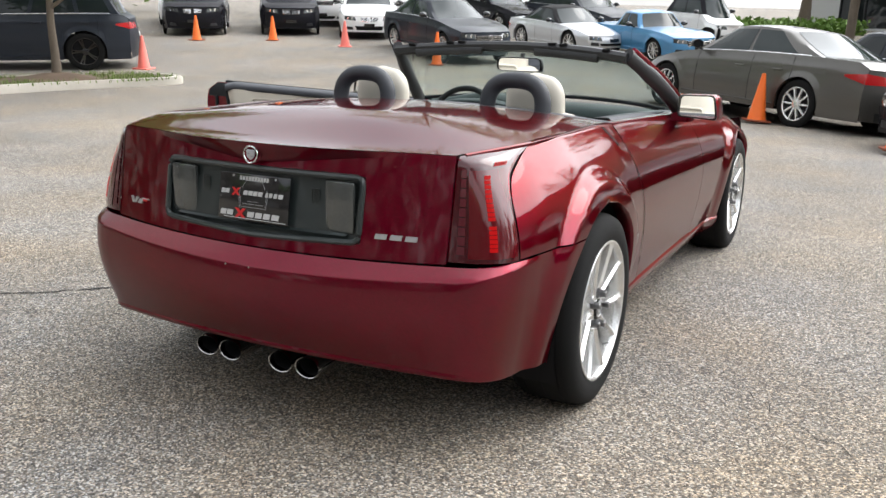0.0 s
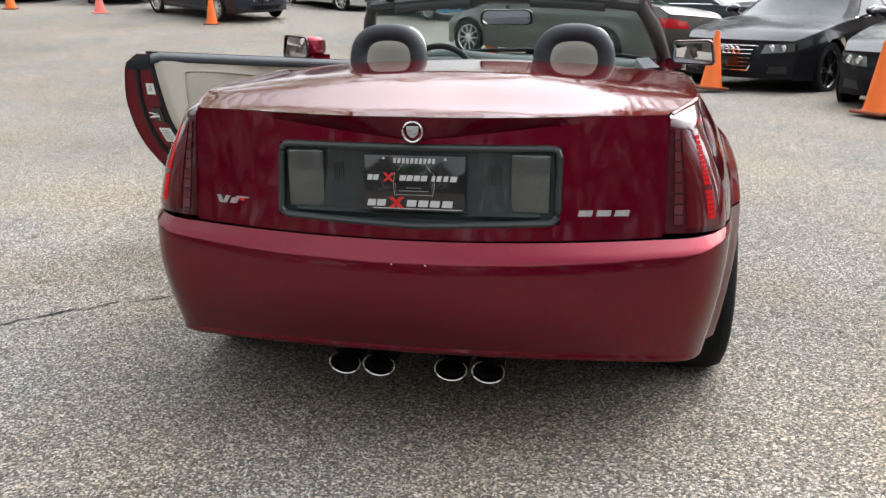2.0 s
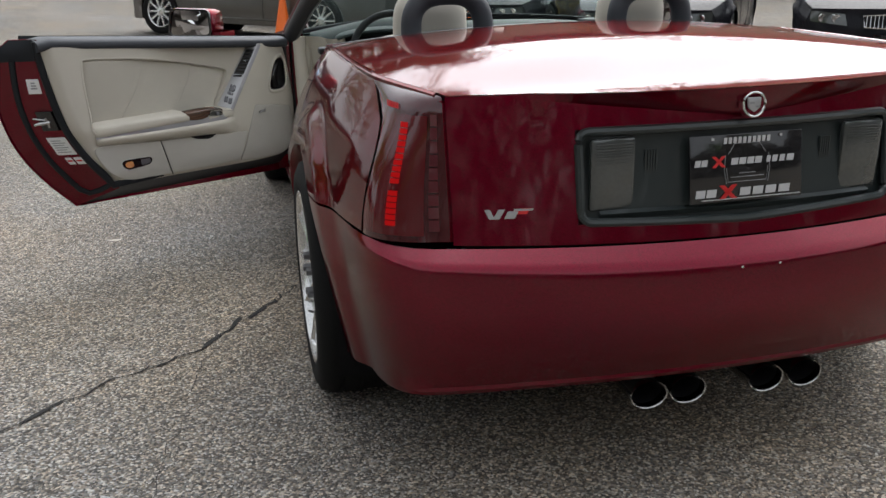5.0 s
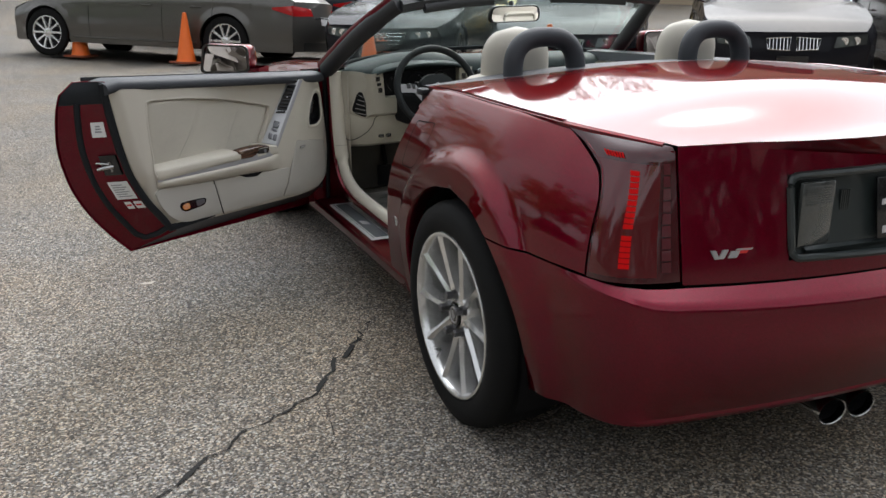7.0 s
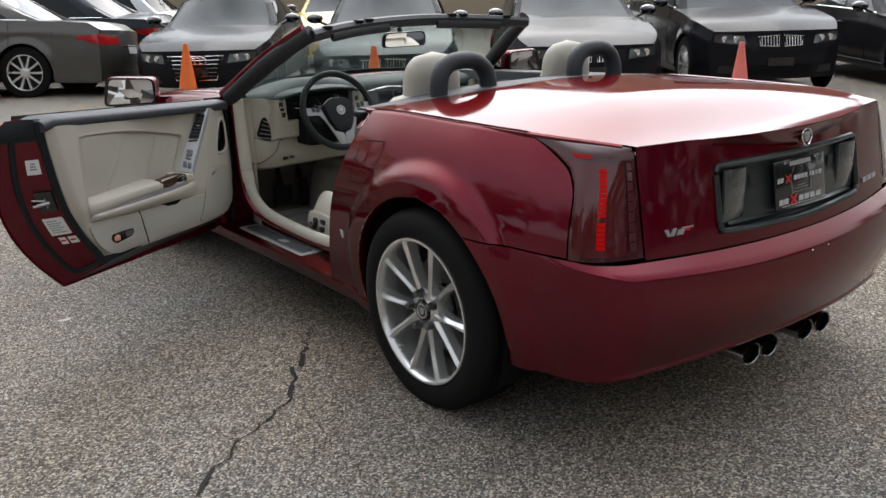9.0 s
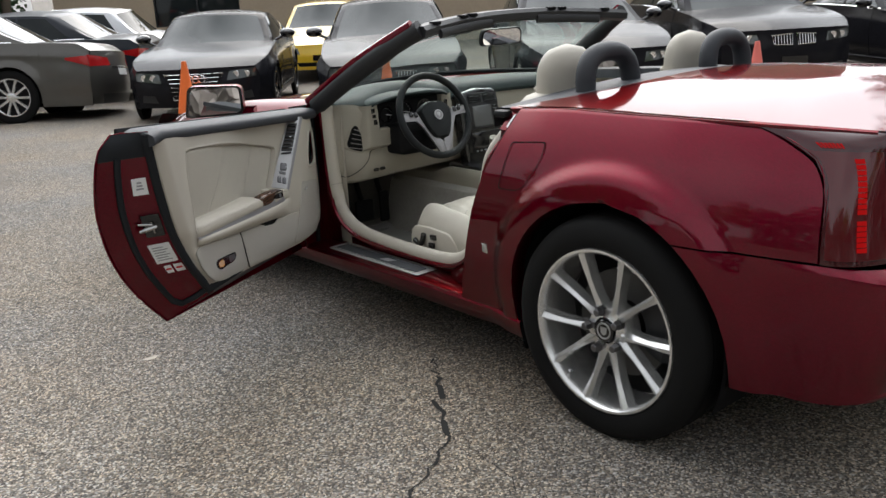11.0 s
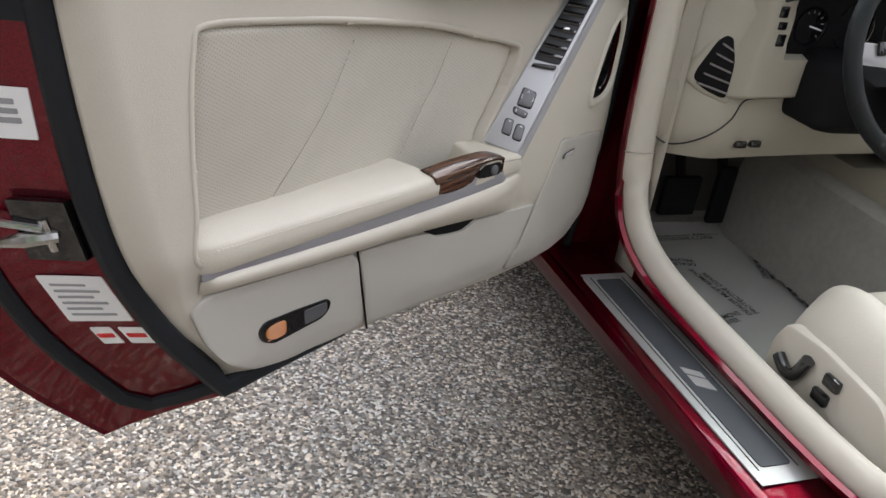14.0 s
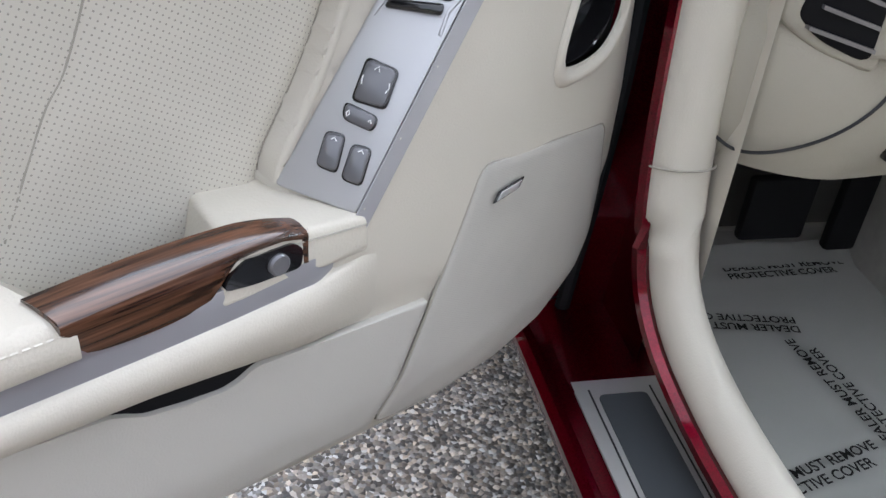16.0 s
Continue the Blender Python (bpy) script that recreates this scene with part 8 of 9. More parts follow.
ROWH = 143.1
parked("grey_sedan", "grey metallic four-door saloon parked beside orange cones", upright(-0.27, 12.42, 53.1), P_GREY, wb=2.91, fo=0.86, ro=1.12, hw=0.935, H=1.46, belt=0.93, hood=0.96, nose=0.72, deck=1.03, cowl=0.98, rf=0.2, rr=-0.85, tail=-1.72, wr=0.345, front="shield", glass=G_CLEAR)
parked("dark_saloon", "dark saloon parked beyond the grey saloon", upright(1.45, 14.7, 53.1), P_NAVY, wb=2.8, H=1.46, deck=1.02, front="twin")
parked("silver_hatchback", "silver hatchback parked beyond the dark saloon", upright(3.1, 16.9, 53.1), P_SILVER, wb=2.6, H=1.45, rr=-1.1, tail=-1.6, ro=0.7, front="twin")
parked("black_coupe", "black two-door coupe facing out behind an orange cone", upright(2.28 + 0.6 * 1.62, 9.25 + 0.8 * 1.62, ROWH), P_BLACK, wb=2.47, fo=0.86, ro=0.8, hw=0.92, H=1.36, hood=0.93, nose=0.73, deck=0.98, cowl=0.62, rf=0.0, rr=-0.75, tail=-1.75, wr=0.335, style="black", front="shield", glass=G_CLEAR, group="row of cars facing out")
parked("black_saloon", "black four-door saloon facing out behind an orange cone", upright(3.69 + 0.6 * 1.75, 7.03 + 0.8 * 1.75, ROWH), P_BLACK, wb=2.81, fo=0.78, hw=0.90, H=1.43, hood=0.95, nose=0.72, cowl=0.78, wr=0.325, front="twin", glass=G_CLEAR, group="row of cars facing out")
parked("large_black_saloon", "large black saloon with round headlamps facing out", upright(5.75 + 0.6 * 1.48, 5.65 + 0.8 * 1.48, ROWH), P_BLACK, wb=2.95, fo=0.85, hw=0.93, H=1.47, hood=0.97, nose=0.76, cowl=0.85, wr=0.34, front="twin", glass=G_CLEAR, group="row of cars facing out")
parked("tall_black_hatchback", "tall black hatchback with an upright twin grille", upright(7.75 + 0.6 * 1.95, 4.35 + 0.8 * 1.95, ROWH), P_BLACK, wb=3.07, fo=0.88, ro=1.05, hw=0.95, H=1.56, hood=1.04, nose=0.84, deck=1.1, cowl=0.9, rf=0.25, rr=-1.3, tail=-2.1, wr=0.36, front="twin", glass=G_CLEAR, group="row of cars facing out")
parked("black_two_door", "black two-door coupe facing out at the row's end", upright(9.75 + 0.6 * 1.38, 2.75 + 0.8 * 1.38, ROWH), P_BLACK, wb=2.76, fo=0.78, hw=0.89, H=1.38, hood=0.93, nose=0.70, cowl=0.65, rf=-0.1, rr=-0.85, tail=-1.7, wr=0.325, front="twin", glass=G_CLEAR, group="row of cars facing out")
parked("yellow_coupe", "bright yellow car parked behind the front row", upright(7.3, 13.9, ROWH), P_YELLOW, wb=2.6, H=1.42, front="oval", glass=G_CLEAR)
parked("white_saloon", "white saloon parked behind the front row", upright(11.5, 11.2, ROWH), P_WHITE, wb=2.75, H=1.44, front="bars", glass=G_CLEAR)
parked("silver_saloon", "silver saloon parked behind the front row", upright(13.8, 9.4, ROWH), P_SILVER, wb=2.75, H=1.44, front="bars", glass=G_CLEAR)
# far side of the lot
parked("black_off_roader", "black off-road wagon with black wheels beside the island", upright(-15.4, 10.1, 136), P_NAVY, wb=2.92, fo=0.85, ro=1.05, hw=0.97, H=1.76, belt=1.12, hood=1.12, nose=0.95, deck=1.15, cowl=0.8, rf=0.3, rr=-1.9, tail=-2.2, wr=0.39, style="black", kind="suv", front="bars")
parked("black_wagon", "black off-road wagon facing out behind a cone", upright(-19.3, 20.0, -141), P_BLACK, wb=2.93, hw=0.96, H=1.74, belt=1.1, hood=1.12, nose=0.9, deck=1.12, cowl=0.8, rf=0.25, rr=-1.8, tail=-2.2, wr=0.375, kind="suv", front="twin", glass=G_CLEAR, group="far row of cars")
parked("black_wagon", "smaller black off-road wagon facing out behind a cone", upright(-17.1, 22.0, -141), P_BLACK, wb=2.8, hw=0.93, H=1.68, belt=1.08, hood=1.08, nose=0.88, deck=1.1, cowl=0.8, rf=0.25, rr=-1.7, tail=-2.1, wr=0.365, kind="suv", front="twin", glass=G_CLEAR, group="far row of cars")
parked("white_truck", "white off-road wagon with a dark grille", upright(-18.3, 25.7, -145), P_WHITE, wb=3.0, hw=0.98, H=1.9, belt=1.2, hood=1.2, nose=1.0, deck=1.2, rr=-1.8, tail=-2.1, wr=0.4, kind="suv", front="bars", glass=G_CLEAR, group="far row of cars")
parked("white_truck", "white off-road wagon with a bright grille", upright(-16.2, 27.2, -145), P_WHITE, wb=3.0, hw=1.0, H=1.9, belt=1.2, hood=1.2, nose=1.0, deck=1.2, rr=-1.8, tail=-2.1, wr=0.4, kind="suv", front="bars", glass=G_CLEAR, group="far row of cars")
parked("silver_van", "silver wagon standing behind the black wagons", upright(-22.0, 22.5, -141), P_SILVER, wb=2.8, H=1.7, kind="suv", rr=-1.8, tail=-2.1, belt=1.05, hood=1.05, deck=1.05, nose=0.85, front="bars", group="far row of cars")
parked("white_sport_saloon", "white saloon with a black twin grille", upright(-14.3, 22.6, -147), P_WHITE, wb=2.97, hw=0.93, H=1.47, nose=0.76, hood=0.97, front="twin", glass=G_CLEAR, group="far row of cars")
parked("dark_green_saloon", "dark four-door saloon with a barred chrome grille", upright(-9.5, 18.9, -123), P_NAVY, wb=2.76, hw=0.885, H=1.45, nose=0.74, hood=0.95, cowl=0.78, front="bars", glass=G_CLEAR)
parked("silver_sports_car", "silver sports car with a black soft top", upright(-7.6, 23.3, -122), P_SILVER, wb=2.35, fo=0.95, ro=1.0, hw=0.9, H=1.30, belt=0.86, hood=0.82, nose=0.62, deck=0.86, cowl=0.62, rf=0.05, rr=-0.65, tail=-1.35, wr=0.33, front="oval", roof=SOFT, glass=G_CLEAR)
parked("blue_roadster", "light blue vintage roadster with a chrome grille", upright(-4.9, 22.9, -128), P_BLUE, wb=2.4, fo=0.85, ro=1.0, hw=0.87, H=1.30, belt=0.84, hood=0.85, nose=0.72, deck=0.84, cowl=0.45, rf=0.1, rr=-0.55, tail=-0.8, wr=0.31, front="bars", glass=G_CLEAR)
parked("city_car", "small black and white city car", upright(-4.6, 28.2, -120), P_WHITE, wb=1.87, fo=0.45, ro=0.4, hw=0.78, H=1.55, belt=0.95, hood=1.0, nose=0.75, deck=1.0, cowl=0.75, rf=0.35, rr=-0.85, tail=-1.1, wr=0.3, roof=P_BLACK, front="oval", glass=G_CLEAR)
parked("dark_wagon", "dark off-road wagon in the far row", upright(-11.9, 27.4, -118), P_BLACK, wb=2.8, hw=0.93, H=1.65, belt=1.05, hood=1.05, nose=0.86, deck=1.1, rr=-1.7, tail=-2.1, wr=0.37, kind="suv", front="shield", glass=G_CLEAR, group="far row of cars")
parked("dark_wagon", "long dark wagon with silver roof rails", upright(-8.6, 27.8, -118), P_NAVY, wb=2.9, hw=0.95, H=1.68, belt=1.05, hood=1.06, nose=0.86, deck=1.1, rr=-1.8, tail=-2.2, wr=0.37, kind="suv", front="bars", glass=G_CLEAR, group="far row of cars")


# ---------------------------------------------------------------- cones
def cone(mat, label, x, y, h=0.71, tilt=0):
    t = thing("traffic_cone", label, "traffic cone", upright(x, y, tilt), "traffic cones")
    bm = bmesh.new()
    lathe(bm, (0, 0, 0), (0, 0, 1), [(0.02, 0.145), (0.035, 0.14), (0.06, 0.128), (h - 0.02, 0.03), (h - 0.004, 0.027), (h, 0.02), (h - 0.02, 0.016)], 28, up=(1, 0, 0))
    part("cone_body", bm, mat, t)
    bm = bmesh.new()
    box(bm, (0, 0, 0.015), (0.36, 0.36, 0.03), 0.012)
    part("cone_foot", bm, CONEBASE if mat is ORANGE else mat, t)
    return t


for x, y, r in ((-0.17, 11.03, 20), (-1.53, 12.45, 50), (1.76, 8.62, 10), (3.13, 6.42, 35), (-8.7, 16.9, 15), (-16.9, 17.3, 5), (-15.2, 18.7, 25)):
    cone(ORANGE, "orange rubber traffic cone on a dark base", x, y, tilt=r)
for x, y, r in ((6.72, 4.01, 30), (-13.0, 11.4, 12), (-12.5, 18.5, 40)):
    cone(PINK, "sun-faded pinkish traffic cone", x, y, tilt=r)

# ---------------------------------------------------------------- island with kerb and tree
IS = [(-10.3, 10.2), (-11.35, 7.6), (-11.5, 5.5), (-14, -1), (-17, 1), (-13.3, 7.6), (-11.9, 9.9)]
isl = rounded(IS, 1.0, 6)
ci = (sum(p[0] for p in isl) / len(isl), sum(p[1] for p in isl) / len(isl))


def shrink(p, d):
    v = Vector((ci[0] - p[0], ci[1] - p[1]))
    v = v.normalized() * d
    return (p[0] + v.x, p[1] + v.y)


bm = bmesh.new()
rows = []
for d, z in ((0, -0.02), (0.0, 0.11), (0.03, 0.145), (0.17, 0.15), (0.18, 0.05)):
    rows.append([(*shrink(p, d), rise0(*p) + z) for p in isl])
grid(bm, rows, closed=True)
tagged(part("kerb", bm, CONCRETE), "weathered concrete kerb round a planted island", "kerb", kind="structure")
bm = bmesh.new()
rows = []
for k in (0.0, 0.5, 0.8, 1.0):
    rows.append([(*[lerp(ci[i], shrink(p, 0.17)[i], k) for i in (0, 1)], rise0(*p) * k + rise0(*ci) * (1 - k) + 0.12) for p in isl])
grid(bm, rows, closed=True)
tagged(part("island_ground", bm, SOIL), "bare brown soil of the planted island", "soil", kind="structure")
bm = bmesh.new()
rows = []
for r, z in ((0.8, 0.0), (0.55, 0.06), (0.3, 0.11), (0.08, 0.13)):
    rows.append([(-11.9 + r * math.cos(a) * (1 + 0.15 * math.sin(3 * a)), 8.25 + r * math.sin(a) * (1 + 0.1 * math.cos(5 * a)), rise0(-11.9, 8.25) + 0.12 + z) for a in lin(0, 2 * math.pi, 25)[:-1]])
vs = grid(bm, rows, closed=True)
cap(bm, vs[-1])
tagged(part("mulch_mound", bm, SOIL), "mound of brown mulch round the tree", "mulch", kind="structure")
rng = random.Random(11)
bm = bmesh.new()
for k in range(2600):
    a, d = rng.random(), rng.random()
    i = int(a * len(isl))
    p = shrink(isl[i], 0.25 + 1.0 * d)
    x, y = p[0] + rng.uniform(-0.3, 0.3), p[1] + rng.uniform(-0.3, 0.3)
    if math.hypot(x + 11.9, y - 8.25) < 0.7:
        continue
    z = rise0(x, y) + 0.115
    h, an = rng.uniform(0.05, 0.12), rng.random() * 6.3
    w = 0.012
    bm.faces.new([bm.verts.new(q) for q in ((x - w * math.cos(an), y - w * math.sin(an), z), (x + w * math.cos(an), y + w * math.sin(an), z), (x + rng.uniform(-0.04, 0.04), y + rng.uniform(-0.04, 0.04), z + h))])
tagged(part("grass", bm, GRASS, smooth=False), "thin patchy grass on the island", "grass", kind="stuff")


def tree(label, m, height, spread, leaf, seed, leaves=2200, clear=0.35, leaf_size=0.09, base=0.12):
    """Tapered trunk, limbs that fork twice, and a crown of many small leaves gathered on the twigs."""
    rg = random.Random(seed)
    t = thing("tree", label, "tree", m, "trees round the lot")
    bm = bmesh.new()
    trunk = [(rg.uniform(-1, 1) * 0.02 * k, rg.uniform(-1, 1) * 0.02 * k, height * 0.62 * k / 6) for k in range(7)]
    tube(bm, trunk, [base * (1 - 0.11 * k) * (1.35 if k == 0 else 1) for k in range(7)], 10)
    part("trunk", bm, BARK, t)
    tips = []
    bm = bmesh.new()
    for k in range(13):
        z0 = height * lerp(clear, 0.62, (k + 0.5) / 13)
        a = k * 2.4 + rg.random()
        ln = spread * rg.uniform(0.65, 1.05) * (1 - 0.25 * k / 13)
        up = rg.uniform(0.35, 0.8) * ln + height * 0.22 * k / 13
        p0 = Vector((0, 0, z0))
        p1 = p0 + Vector((math.cos(a) * ln * 0.5, math.sin(a) * ln * 0.5, up * 0.6))
        p2 = p0 + Vector((math.cos(a) * ln, math.sin(a) * ln, up))
        tube(bm, [p0, p1, p2], [base * 0.42, base * 0.25, base * 0.08], 6)
        tips += [p1, p2]
        for q in range(4):
            b = a + rg.uniform(-1.1, 1.1)
            s = p0.lerp(p2, rg.uniform(0.4, 0.9))
            e = s + Vector((math.cos(b), math.sin(b), rg.uniform(0.1, 0.8))) * ln * rg.uniform(0.3, 0.5)
            tube(bm, [s, e], [base * 0.14, base * 0.03], 5)
            tips += [e, s.lerp(e, 0.5)]
    part("limbs", bm, BARK, t)
    vts, fcs = [], []
    for k in range(leaves):
        c = tips[rg.randrange(len(tips))] + Vector((rg.gauss(0, 1), rg.gauss(0, 1), rg.gauss(0, 0.8))) * spread * 0.13
        n = Vector((rg.gauss(0, 1), rg.gauss(0, 1), rg.gauss(0, 1))).normalized()
        u = n.orthogonal().normalized() * leaf_size * rg.uniform(0.6, 1.3)
        v = n.cross(u) * 0.6
        i = len(vts)
        vts += [tuple(c - u), tuple(c - v * 0.8), tuple(c + u), tuple(c + v * 0.8)]
        fcs.append((i, i + 1, i + 2, i + 3))
    me = bpy.data.meshes.new("crown")
    me.from_pydata(vts, [], fcs)
    me.materials.append(leaf)
    o = new("crown", me)
    o.parent = t
    return t


tree("young green tree on the island", upright(-11.9, 8.25, 0), 5.2, 2.0, GREEN, 3, 7500, 0.25, 0.085, 0.085)
big = tree("tall leafy tree at the edge of the lot", upright(-33, 28, 0), 13, 5.5, GREEN, 5, 6500, 0.2, 0.24, 0.3)
for x, y, r in ((-39, 19, 120), (-38, 8, 200)):
    copy_thing(big, upright(x, y, r))
bare = tree("tall tree in first spring leaf beside the building", upright(15, 27.5, 0), 9, 4.2, LIME, 8, 2600, 0.2, 0.13, 0.17)
copy_thing(bare, upright(33, 2, 90))
for x, y, r, k in ((-21, 39, 40, 1.5), (-13, 42, 80, 1.6), (-3, 44, 250, 1.5), (8, 46, 310, 1.7)):
    copy_thing(bare, upright(x, y, r) @ Matrix.Diagonal((k, k, k, 1)))
pine = tree("dark evergreen behind the row of cars", upright(31, 8, 0), 11, 4.0, PINE, 9, 7000, 0.08, 0.2, 0.28)
for x, y, r in ((35, -2, 70), (4.5, 34, 130), (30, -10, 20), (-31, -13, 10), (-26, -23, 60)):
    copy_thing(pine, upright(x, y, r))
for x, y, r in ((-22, -17, 15), (-9, -28, 75), (14, -27, 140)):
    copy_thing(big, upright(x, y, r))

# ---------------------------------------------------------------- buildings
BRICK = make("tan_brick", (0.42, 0.34, 0.25), 0.9, vary=0.2, scale=12, bump=0.5, bump_scale=60)
SIDING = make("pale_siding", (0.55, 0.56, 0.56), 0.7, vary=0.08, scale=4)
ROOFM = make("flat_roof", (0.2, 0.19, 0.18), 0.9, vary=0.2, scale=6)


def building(label, p, q, depth, h, wall_mat, openings):
    """A low building whose front runs from p to q; openings are (from, to, sill, head) along the front."""
    p, q = Vector(p), Vector(q)
    L = (q - p).length
    d = (q - p) / L
    n = Vector((-d.y, d.x))
    z0 = min(rise0(*p), rise0(*q)) - 0.2
    z1 = max(rise0(*p), rise0(*q)) + h
    base = thing("building", label, "building")
    P = lambda a, b, z: (p.x + d.x * a + n.x * b, p.y + d.y * a + n.y * b, z)
    g0 = max(rise0(*p), rise0(*q))
    bm = bmesh.new()
    xs = sorted({0, L} | {v for o in openings for v in o[:2]})
    zs = sorted({z0, z1} | {g0 + v for o in openings for v in o[2:]})
    for i in range(len(xs) - 1):
        for j in range(len(zs) - 1):
            cx, cz = (xs[i] + xs[i + 1]) / 2, (zs[j] + zs[j + 1]) / 2 - g0
            if any(o[0] < cx < o[1] and o[2] < cz < o[3] for o in openings):
                continue
            bm.faces.new([bm.verts.new(P(a, 0, z)) for a, z in ((xs[i], zs[j]), (xs[i + 1], zs[j]), (xs[i + 1], zs[j + 1]), (xs[i], zs[j + 1]))])
    for a, b in ((0, 1), (L, 1)):
        bm.faces.new([bm.verts.new(P(a, c, z)) for c, z in ((0, z0), (depth, z0), (depth, z1), (0, z1))])
    bm.faces.new([bm.verts.new(P(a, depth, z)) for a, z in ((0, z0), (L, z0), (L, z1), (0, z1))])
    part("wall", bm, wall_mat, base, smooth=False)
    bm = bmesh.new()
    slab(bm, [(-0.2, -0.2), (L + 0.2, -0.2), (L + 0.2, depth), (-0.2, depth)], lambda a, b, t: P(a, b, z1 + t), 0, 0.3)
    part("roof", bm, ROOFM, base, smooth=False)
    for a0, a1, s, e in openings:
        bm = bmesh.new()
        slab(bm, [(a0, g0 + s), (a1, g0 + s), (a1, g0 + e), (a0, g0 + e)], lambda a, b, t: P(a, 0.15 - t, b), -0.05, 0.0)
        win = part("window", bm, TINT, base, smooth=False)
        bm = bmesh.new()
        for c, w in (((a0, (s + e) / 2), (0.07, e - s)), ((a1, (s + e) / 2), (0.07, e - s)), (((a0 + a1) / 2, s), (a1 - a0, 0.07)), (((a0 + a1) / 2, e), (a1 - a0, 0.07)), (((a0 + a1) / 2, (s + e) / 2), (0.05, e - s))):
            a, b = c
            slab(bm, [(a - w[0] / 2, g0 + b - w[1] / 2), (a + w[0] / 2, g0 + b - w[1] / 2), (a + w[0] / 2, g0 + b + w[1] / 2), (a - w[0] / 2, g0 + b + w[1] / 2)], lambda a, b, t: P(a, 0.1 - t, b), -0.05, 0.03)
        part("window_frame", bm, BLACK, win, smooth=False)
    return base


building("low tan brick building behind the parked cars", (7.5, 31.5), (29, 13.5), 8, 5.2, BRICK, [(3.5, 6.5, 0.0, 2.6), (15.5, 18, 1.0, 2.6), (21, 23.2, 0.0, 2.4)])
building("pale sided low building across the far side", (-3.5, 47), (9, 42), 8, 5.0, SIDING, [(2, 4.5, 0.0, 2.4), (6, 8, 1.0, 2.4), (9.5, 11.5, 0, 2.4)])
for x, y in ((-0.3, 33.5), (6.0, 31.8)):
    t = thing("utility_pole", "dark wooden utility pole at the edge of the lot", "pole", upright(x, y, 0))
    bm = bmesh.new()
    tube(bm, [(0, 0, -0.1), (0, 0, 7.5)], [0.17, 0.12], 10)
    part("pole", bm, BARK, t)
    bm = bmesh.new()
    box(bm, (0, 0, 6.9), (1.8, 0.1, 0.12), 0.01)
    part("cross_arm", bm, BARK, t)


def hedge(label, x, y, w, d, h, seed, mat):
    rg = random.Random(seed)
    vts, fcs = [], []
    for k in range(2200):
        c = Vector((rg.uniform(-w, w), rg.uniform(-d, d), rg.uniform(0, h) * (0.85 + 0.15 * math.sin(3 * k))))
        n = Vector((rg.gauss(0, 1), rg.gauss(0, 1), rg.gauss(0, 1))).normalized()
        u = n.orthogonal().normalized() * 0.11
        v = n.cross(u) * 0.7
        i = len(vts)
        vts += [tuple(c - u), tuple(c - v), tuple(c + u), tuple(c + v)]
        fcs.append((i, i + 1, i + 2, i + 3))
    me = bpy.data.meshes.new("hedge")
    me.from_pydata(vts, [], fcs)
    me.materials.append(mat)
    o = new("hedge", me)
    o.matrix_world = upright(x, y, 40)
    tagged(o, label, "hedge", kind="stuff")


# belt of woods behind the lot, out of view, added to darken the paint's reflections
rg = random.Random(21)
vts, fcs = [], []
for k in range(13000):
    a = radians(rg.uniform(161, 342))
    r = 19 + 3.5 * rg.random() + 2.0 * math.sin(a * 7)
    top = 7.5 + 2.2 * math.sin(a * 11) + 1.4 * math.sin(a * 23)
    c = Vector((r * math.cos(a), r * math.sin(a) - 3, top * rg.random() ** 0.8))
    n = Vector((rg.gauss(0, 1), rg.gauss(0, 1), rg.gauss(0, 1))).normalized()
    u = n.orthogonal().normalized() * rg.uniform(0.25, 0.6)
    v = n.cross(u) * 0.7
    i = len(vts)
    vts += [tuple(c - u), tuple(c - v), tuple(c + u), tuple(c + v)]
    fcs.append((i, i + 1, i + 2, i + 3))
me = bpy.data.meshes.new("woods")
me.from_pydata(vts, [], fcs)
me.materials.append(TWIG)
tagged(new("woods", me), "belt of bare grey-brown woods round the lot", "woods", kind="stuff")
hedge("low green hedge at the lot's edge", -3, 35, 3.5, 0.8, 0.6, 1, GREEN)
hedge("dark green hedge beside the building", 4.5, 31.5, 2.5, 0.8, 1.9, 2, PINE)
hedge("dark green hedge at the end of the row", 27, 5, 4, 1.0, 2.6, 3, PINE)


# ---------------------------------------------------------------- cracks in the asphalt
def crack(pts, seed, wide=0.012):
    rg = random.Random(seed)
    line = curve_pts([(*p, 0) for p in pts], 9)
    L, R = [], []
    for i, p in enumerate(line):
        x, y = p[0] + rg.gauss(0, 0.012), p[1] + rg.gauss(0, 0.012)
        w = wide * rg.uniform(0.2, 1.0)
        z = rise0(x, y) + 0.004
        L.append((x - w / 2, y + w * rg.uniform(0, 0.5), z))
        R.append((x + w / 2, y - w * rg.uniform(0, 0.5), z))
    bm = bmesh.new()
    grid(bm, [L, R])
    o = part("crack", bm, CRACK, ground, smooth=False)


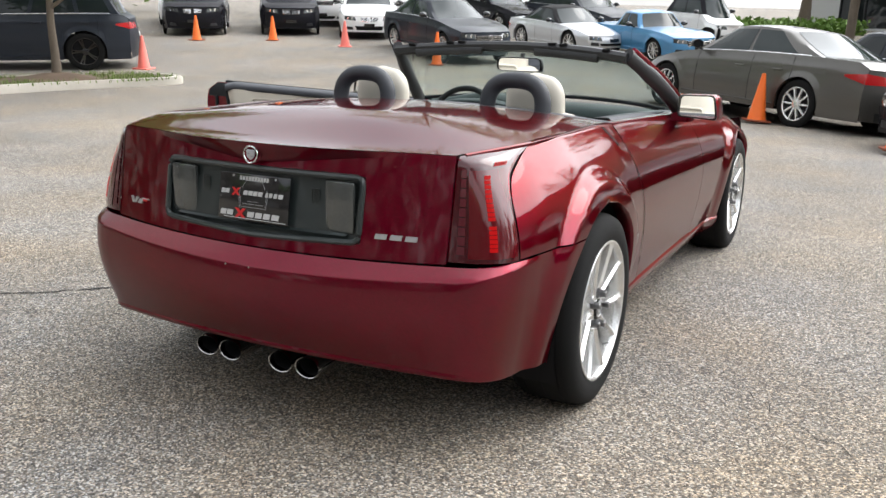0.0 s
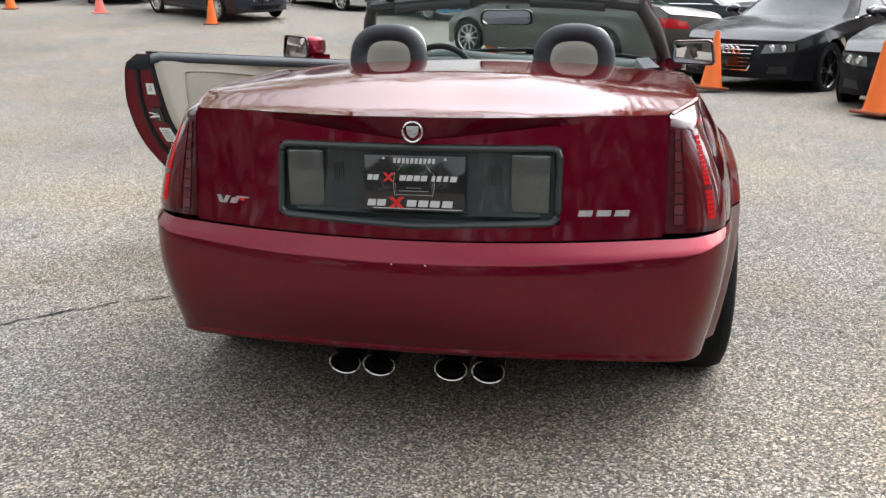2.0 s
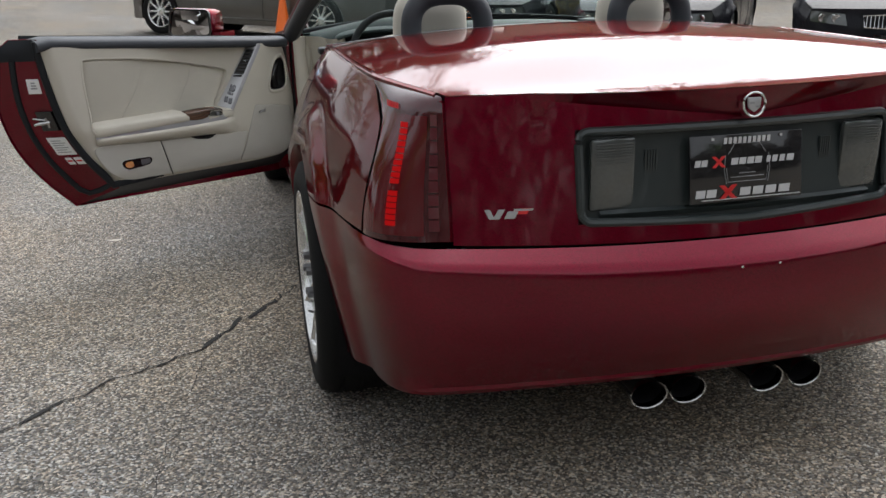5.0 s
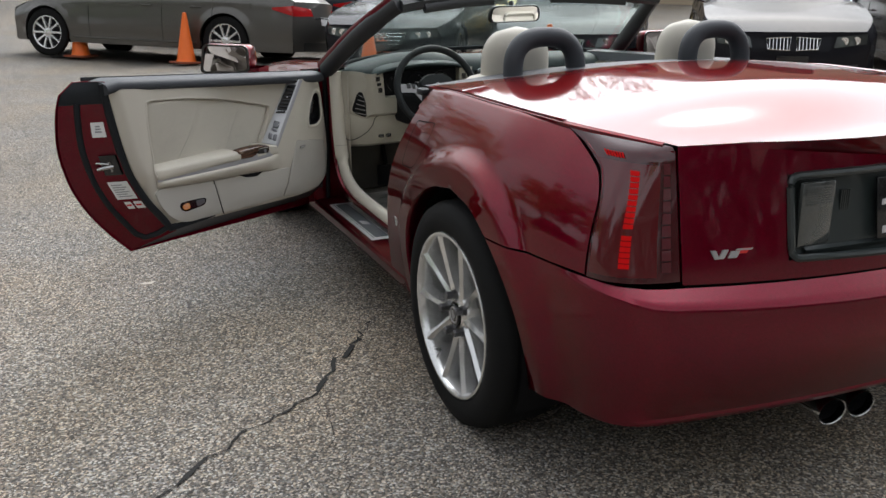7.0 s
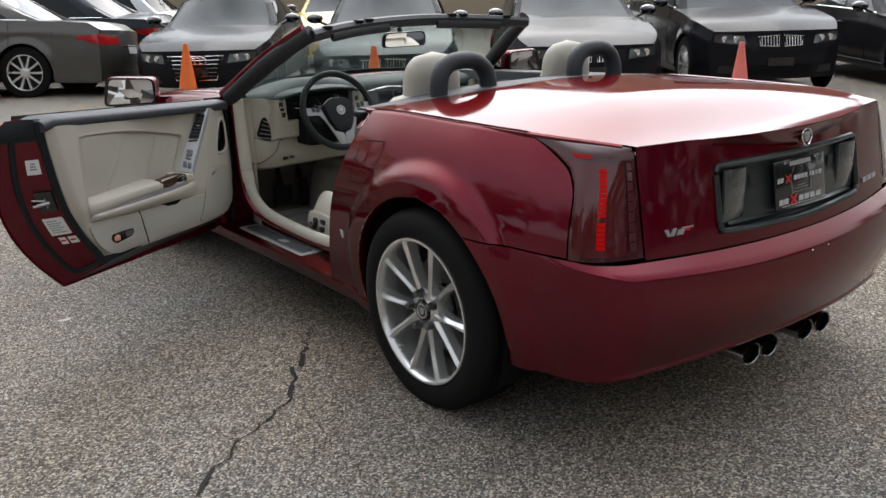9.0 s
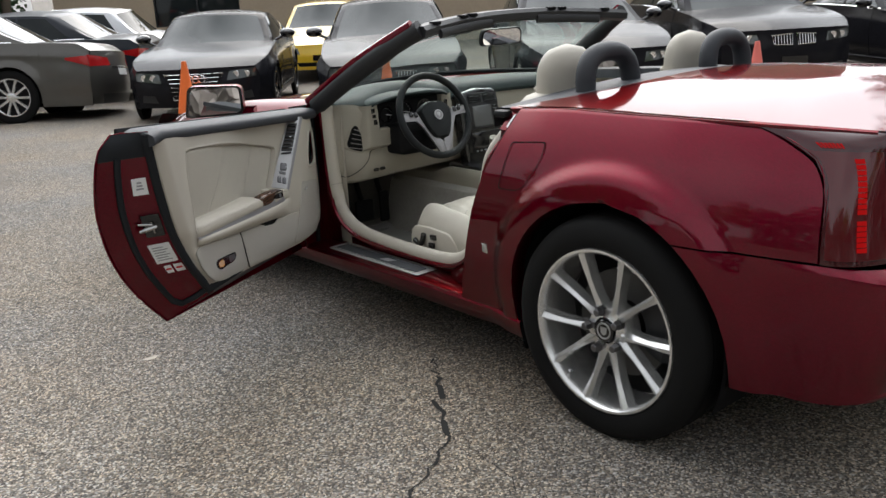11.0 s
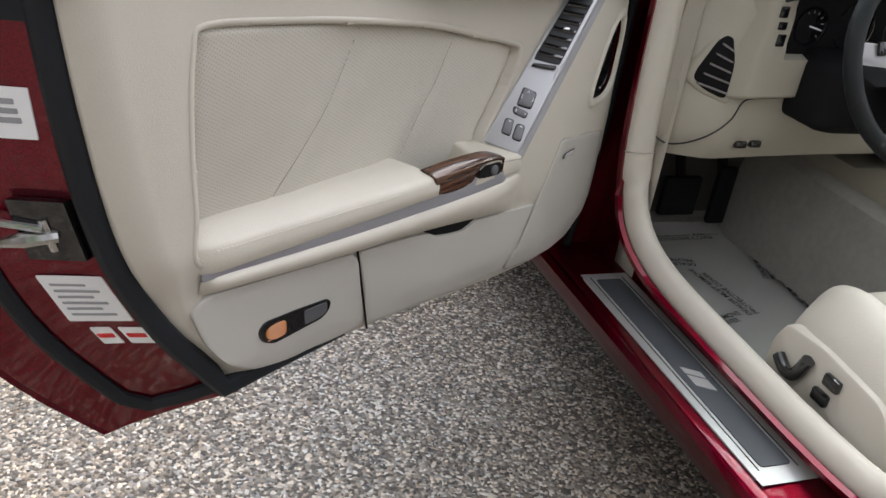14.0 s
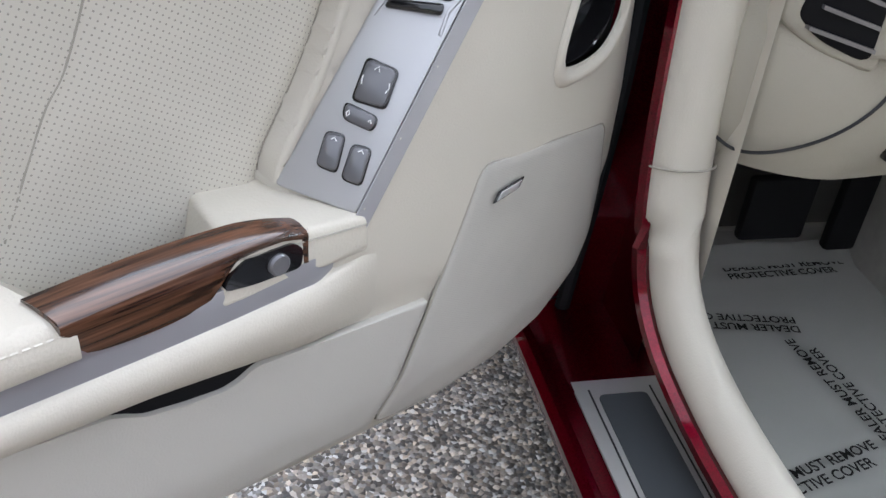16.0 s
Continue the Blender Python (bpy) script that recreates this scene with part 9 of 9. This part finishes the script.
crack([(-2.9, -0.95), (-2.3, -0.45), (-1.9, -0.2), (-1.5, 0.15), (-1.22, 0.35), (-1.0, 0.65), (-0.9, 0.8)], 1, 0.019)
crack([(-1.22, 0.35), (-1.27, 0.0), (-1.33, -0.4), (-1.38, -0.8)], 2, 0.0035)
crack([(2.3, 1.5), (2.9, 1.05), (3.2, 0.5), (3.9, 0.3)], 7, 0.006)
crack([(1.5, -0.7), (2.0, -0.55), (2.5, -0.8), (3.1, -0.7)], 8, 0.005)
crack([(2.4, 2.6), (3.0, 2.2), (3.8, 2.3), (4.6, 1.9)], 9, 0.007)
crack([(-2.2, -1.6), (-1.8, -1.45), (-1.4, -1.55), (-1.1, -1.35)], 10, 0.006)
crack([(-5.2, 3.4), (-4.4, 3.7), (-3.6, 3.5), (-3.0, 3.9)], 11, 0.010)
crack([(-6.5, 6.2), (-5.2, 6.6), (-3.8, 6.1), (-2.4, 6.5), (-1.2, 6.2)], 12, 0.012)
crack([(-3.6, 1.3), (-3.0, 1.1), (-2.5, 1.25), (-2.1, 1.1)], 13, 0.006)
crack([(1.3, 0.4), (1.6, 0.1), (2.1, -0.2), (2.8, 0.2), (3.4, 0.0)], 3, 0.008)
crack([(1.35, 1.6), (1.9, 1.2), (2.6, 1.1), (3.6, 0.7)], 4, 0.008)
crack([(-3.2, 2.4), (-2.2, 2.0), (-1.2, 1.9)], 5, 0.008)
crack([(-1.7, -1.9), (-1.3, -1.5), (-0.9, -1.2), (-0.53, -1.1)], 6, 0.006)


# a pale fallen leaf beside the open door
bm = bmesh.new()
leaf = [(0.035, 0.0), (0.02, 0.014), (-0.01, 0.016), (-0.035, 0.004), (-0.02, -0.012), (0.012, -0.014)]
rim = [bm.verts.new((x, y, 0.006 + 0.006 * abs(x) / 0.035)) for x, y in leaf]
mid = bm.verts.new((0, 0, 0.012))
for i in range(6):
    bm.faces.new((mid, rim[i], rim[(i + 1) % 6]))
leaf_ob = part("fallen_leaf", bm, make("dry_leaf", (0.55, 0.5, 0.42), 0.8, vary=0.2, scale=60), None)
leaf_ob.location = (-1.63, 1.64, 0.0)
tagged(leaf_ob, "pale dry fallen leaf on the asphalt", "leaf")
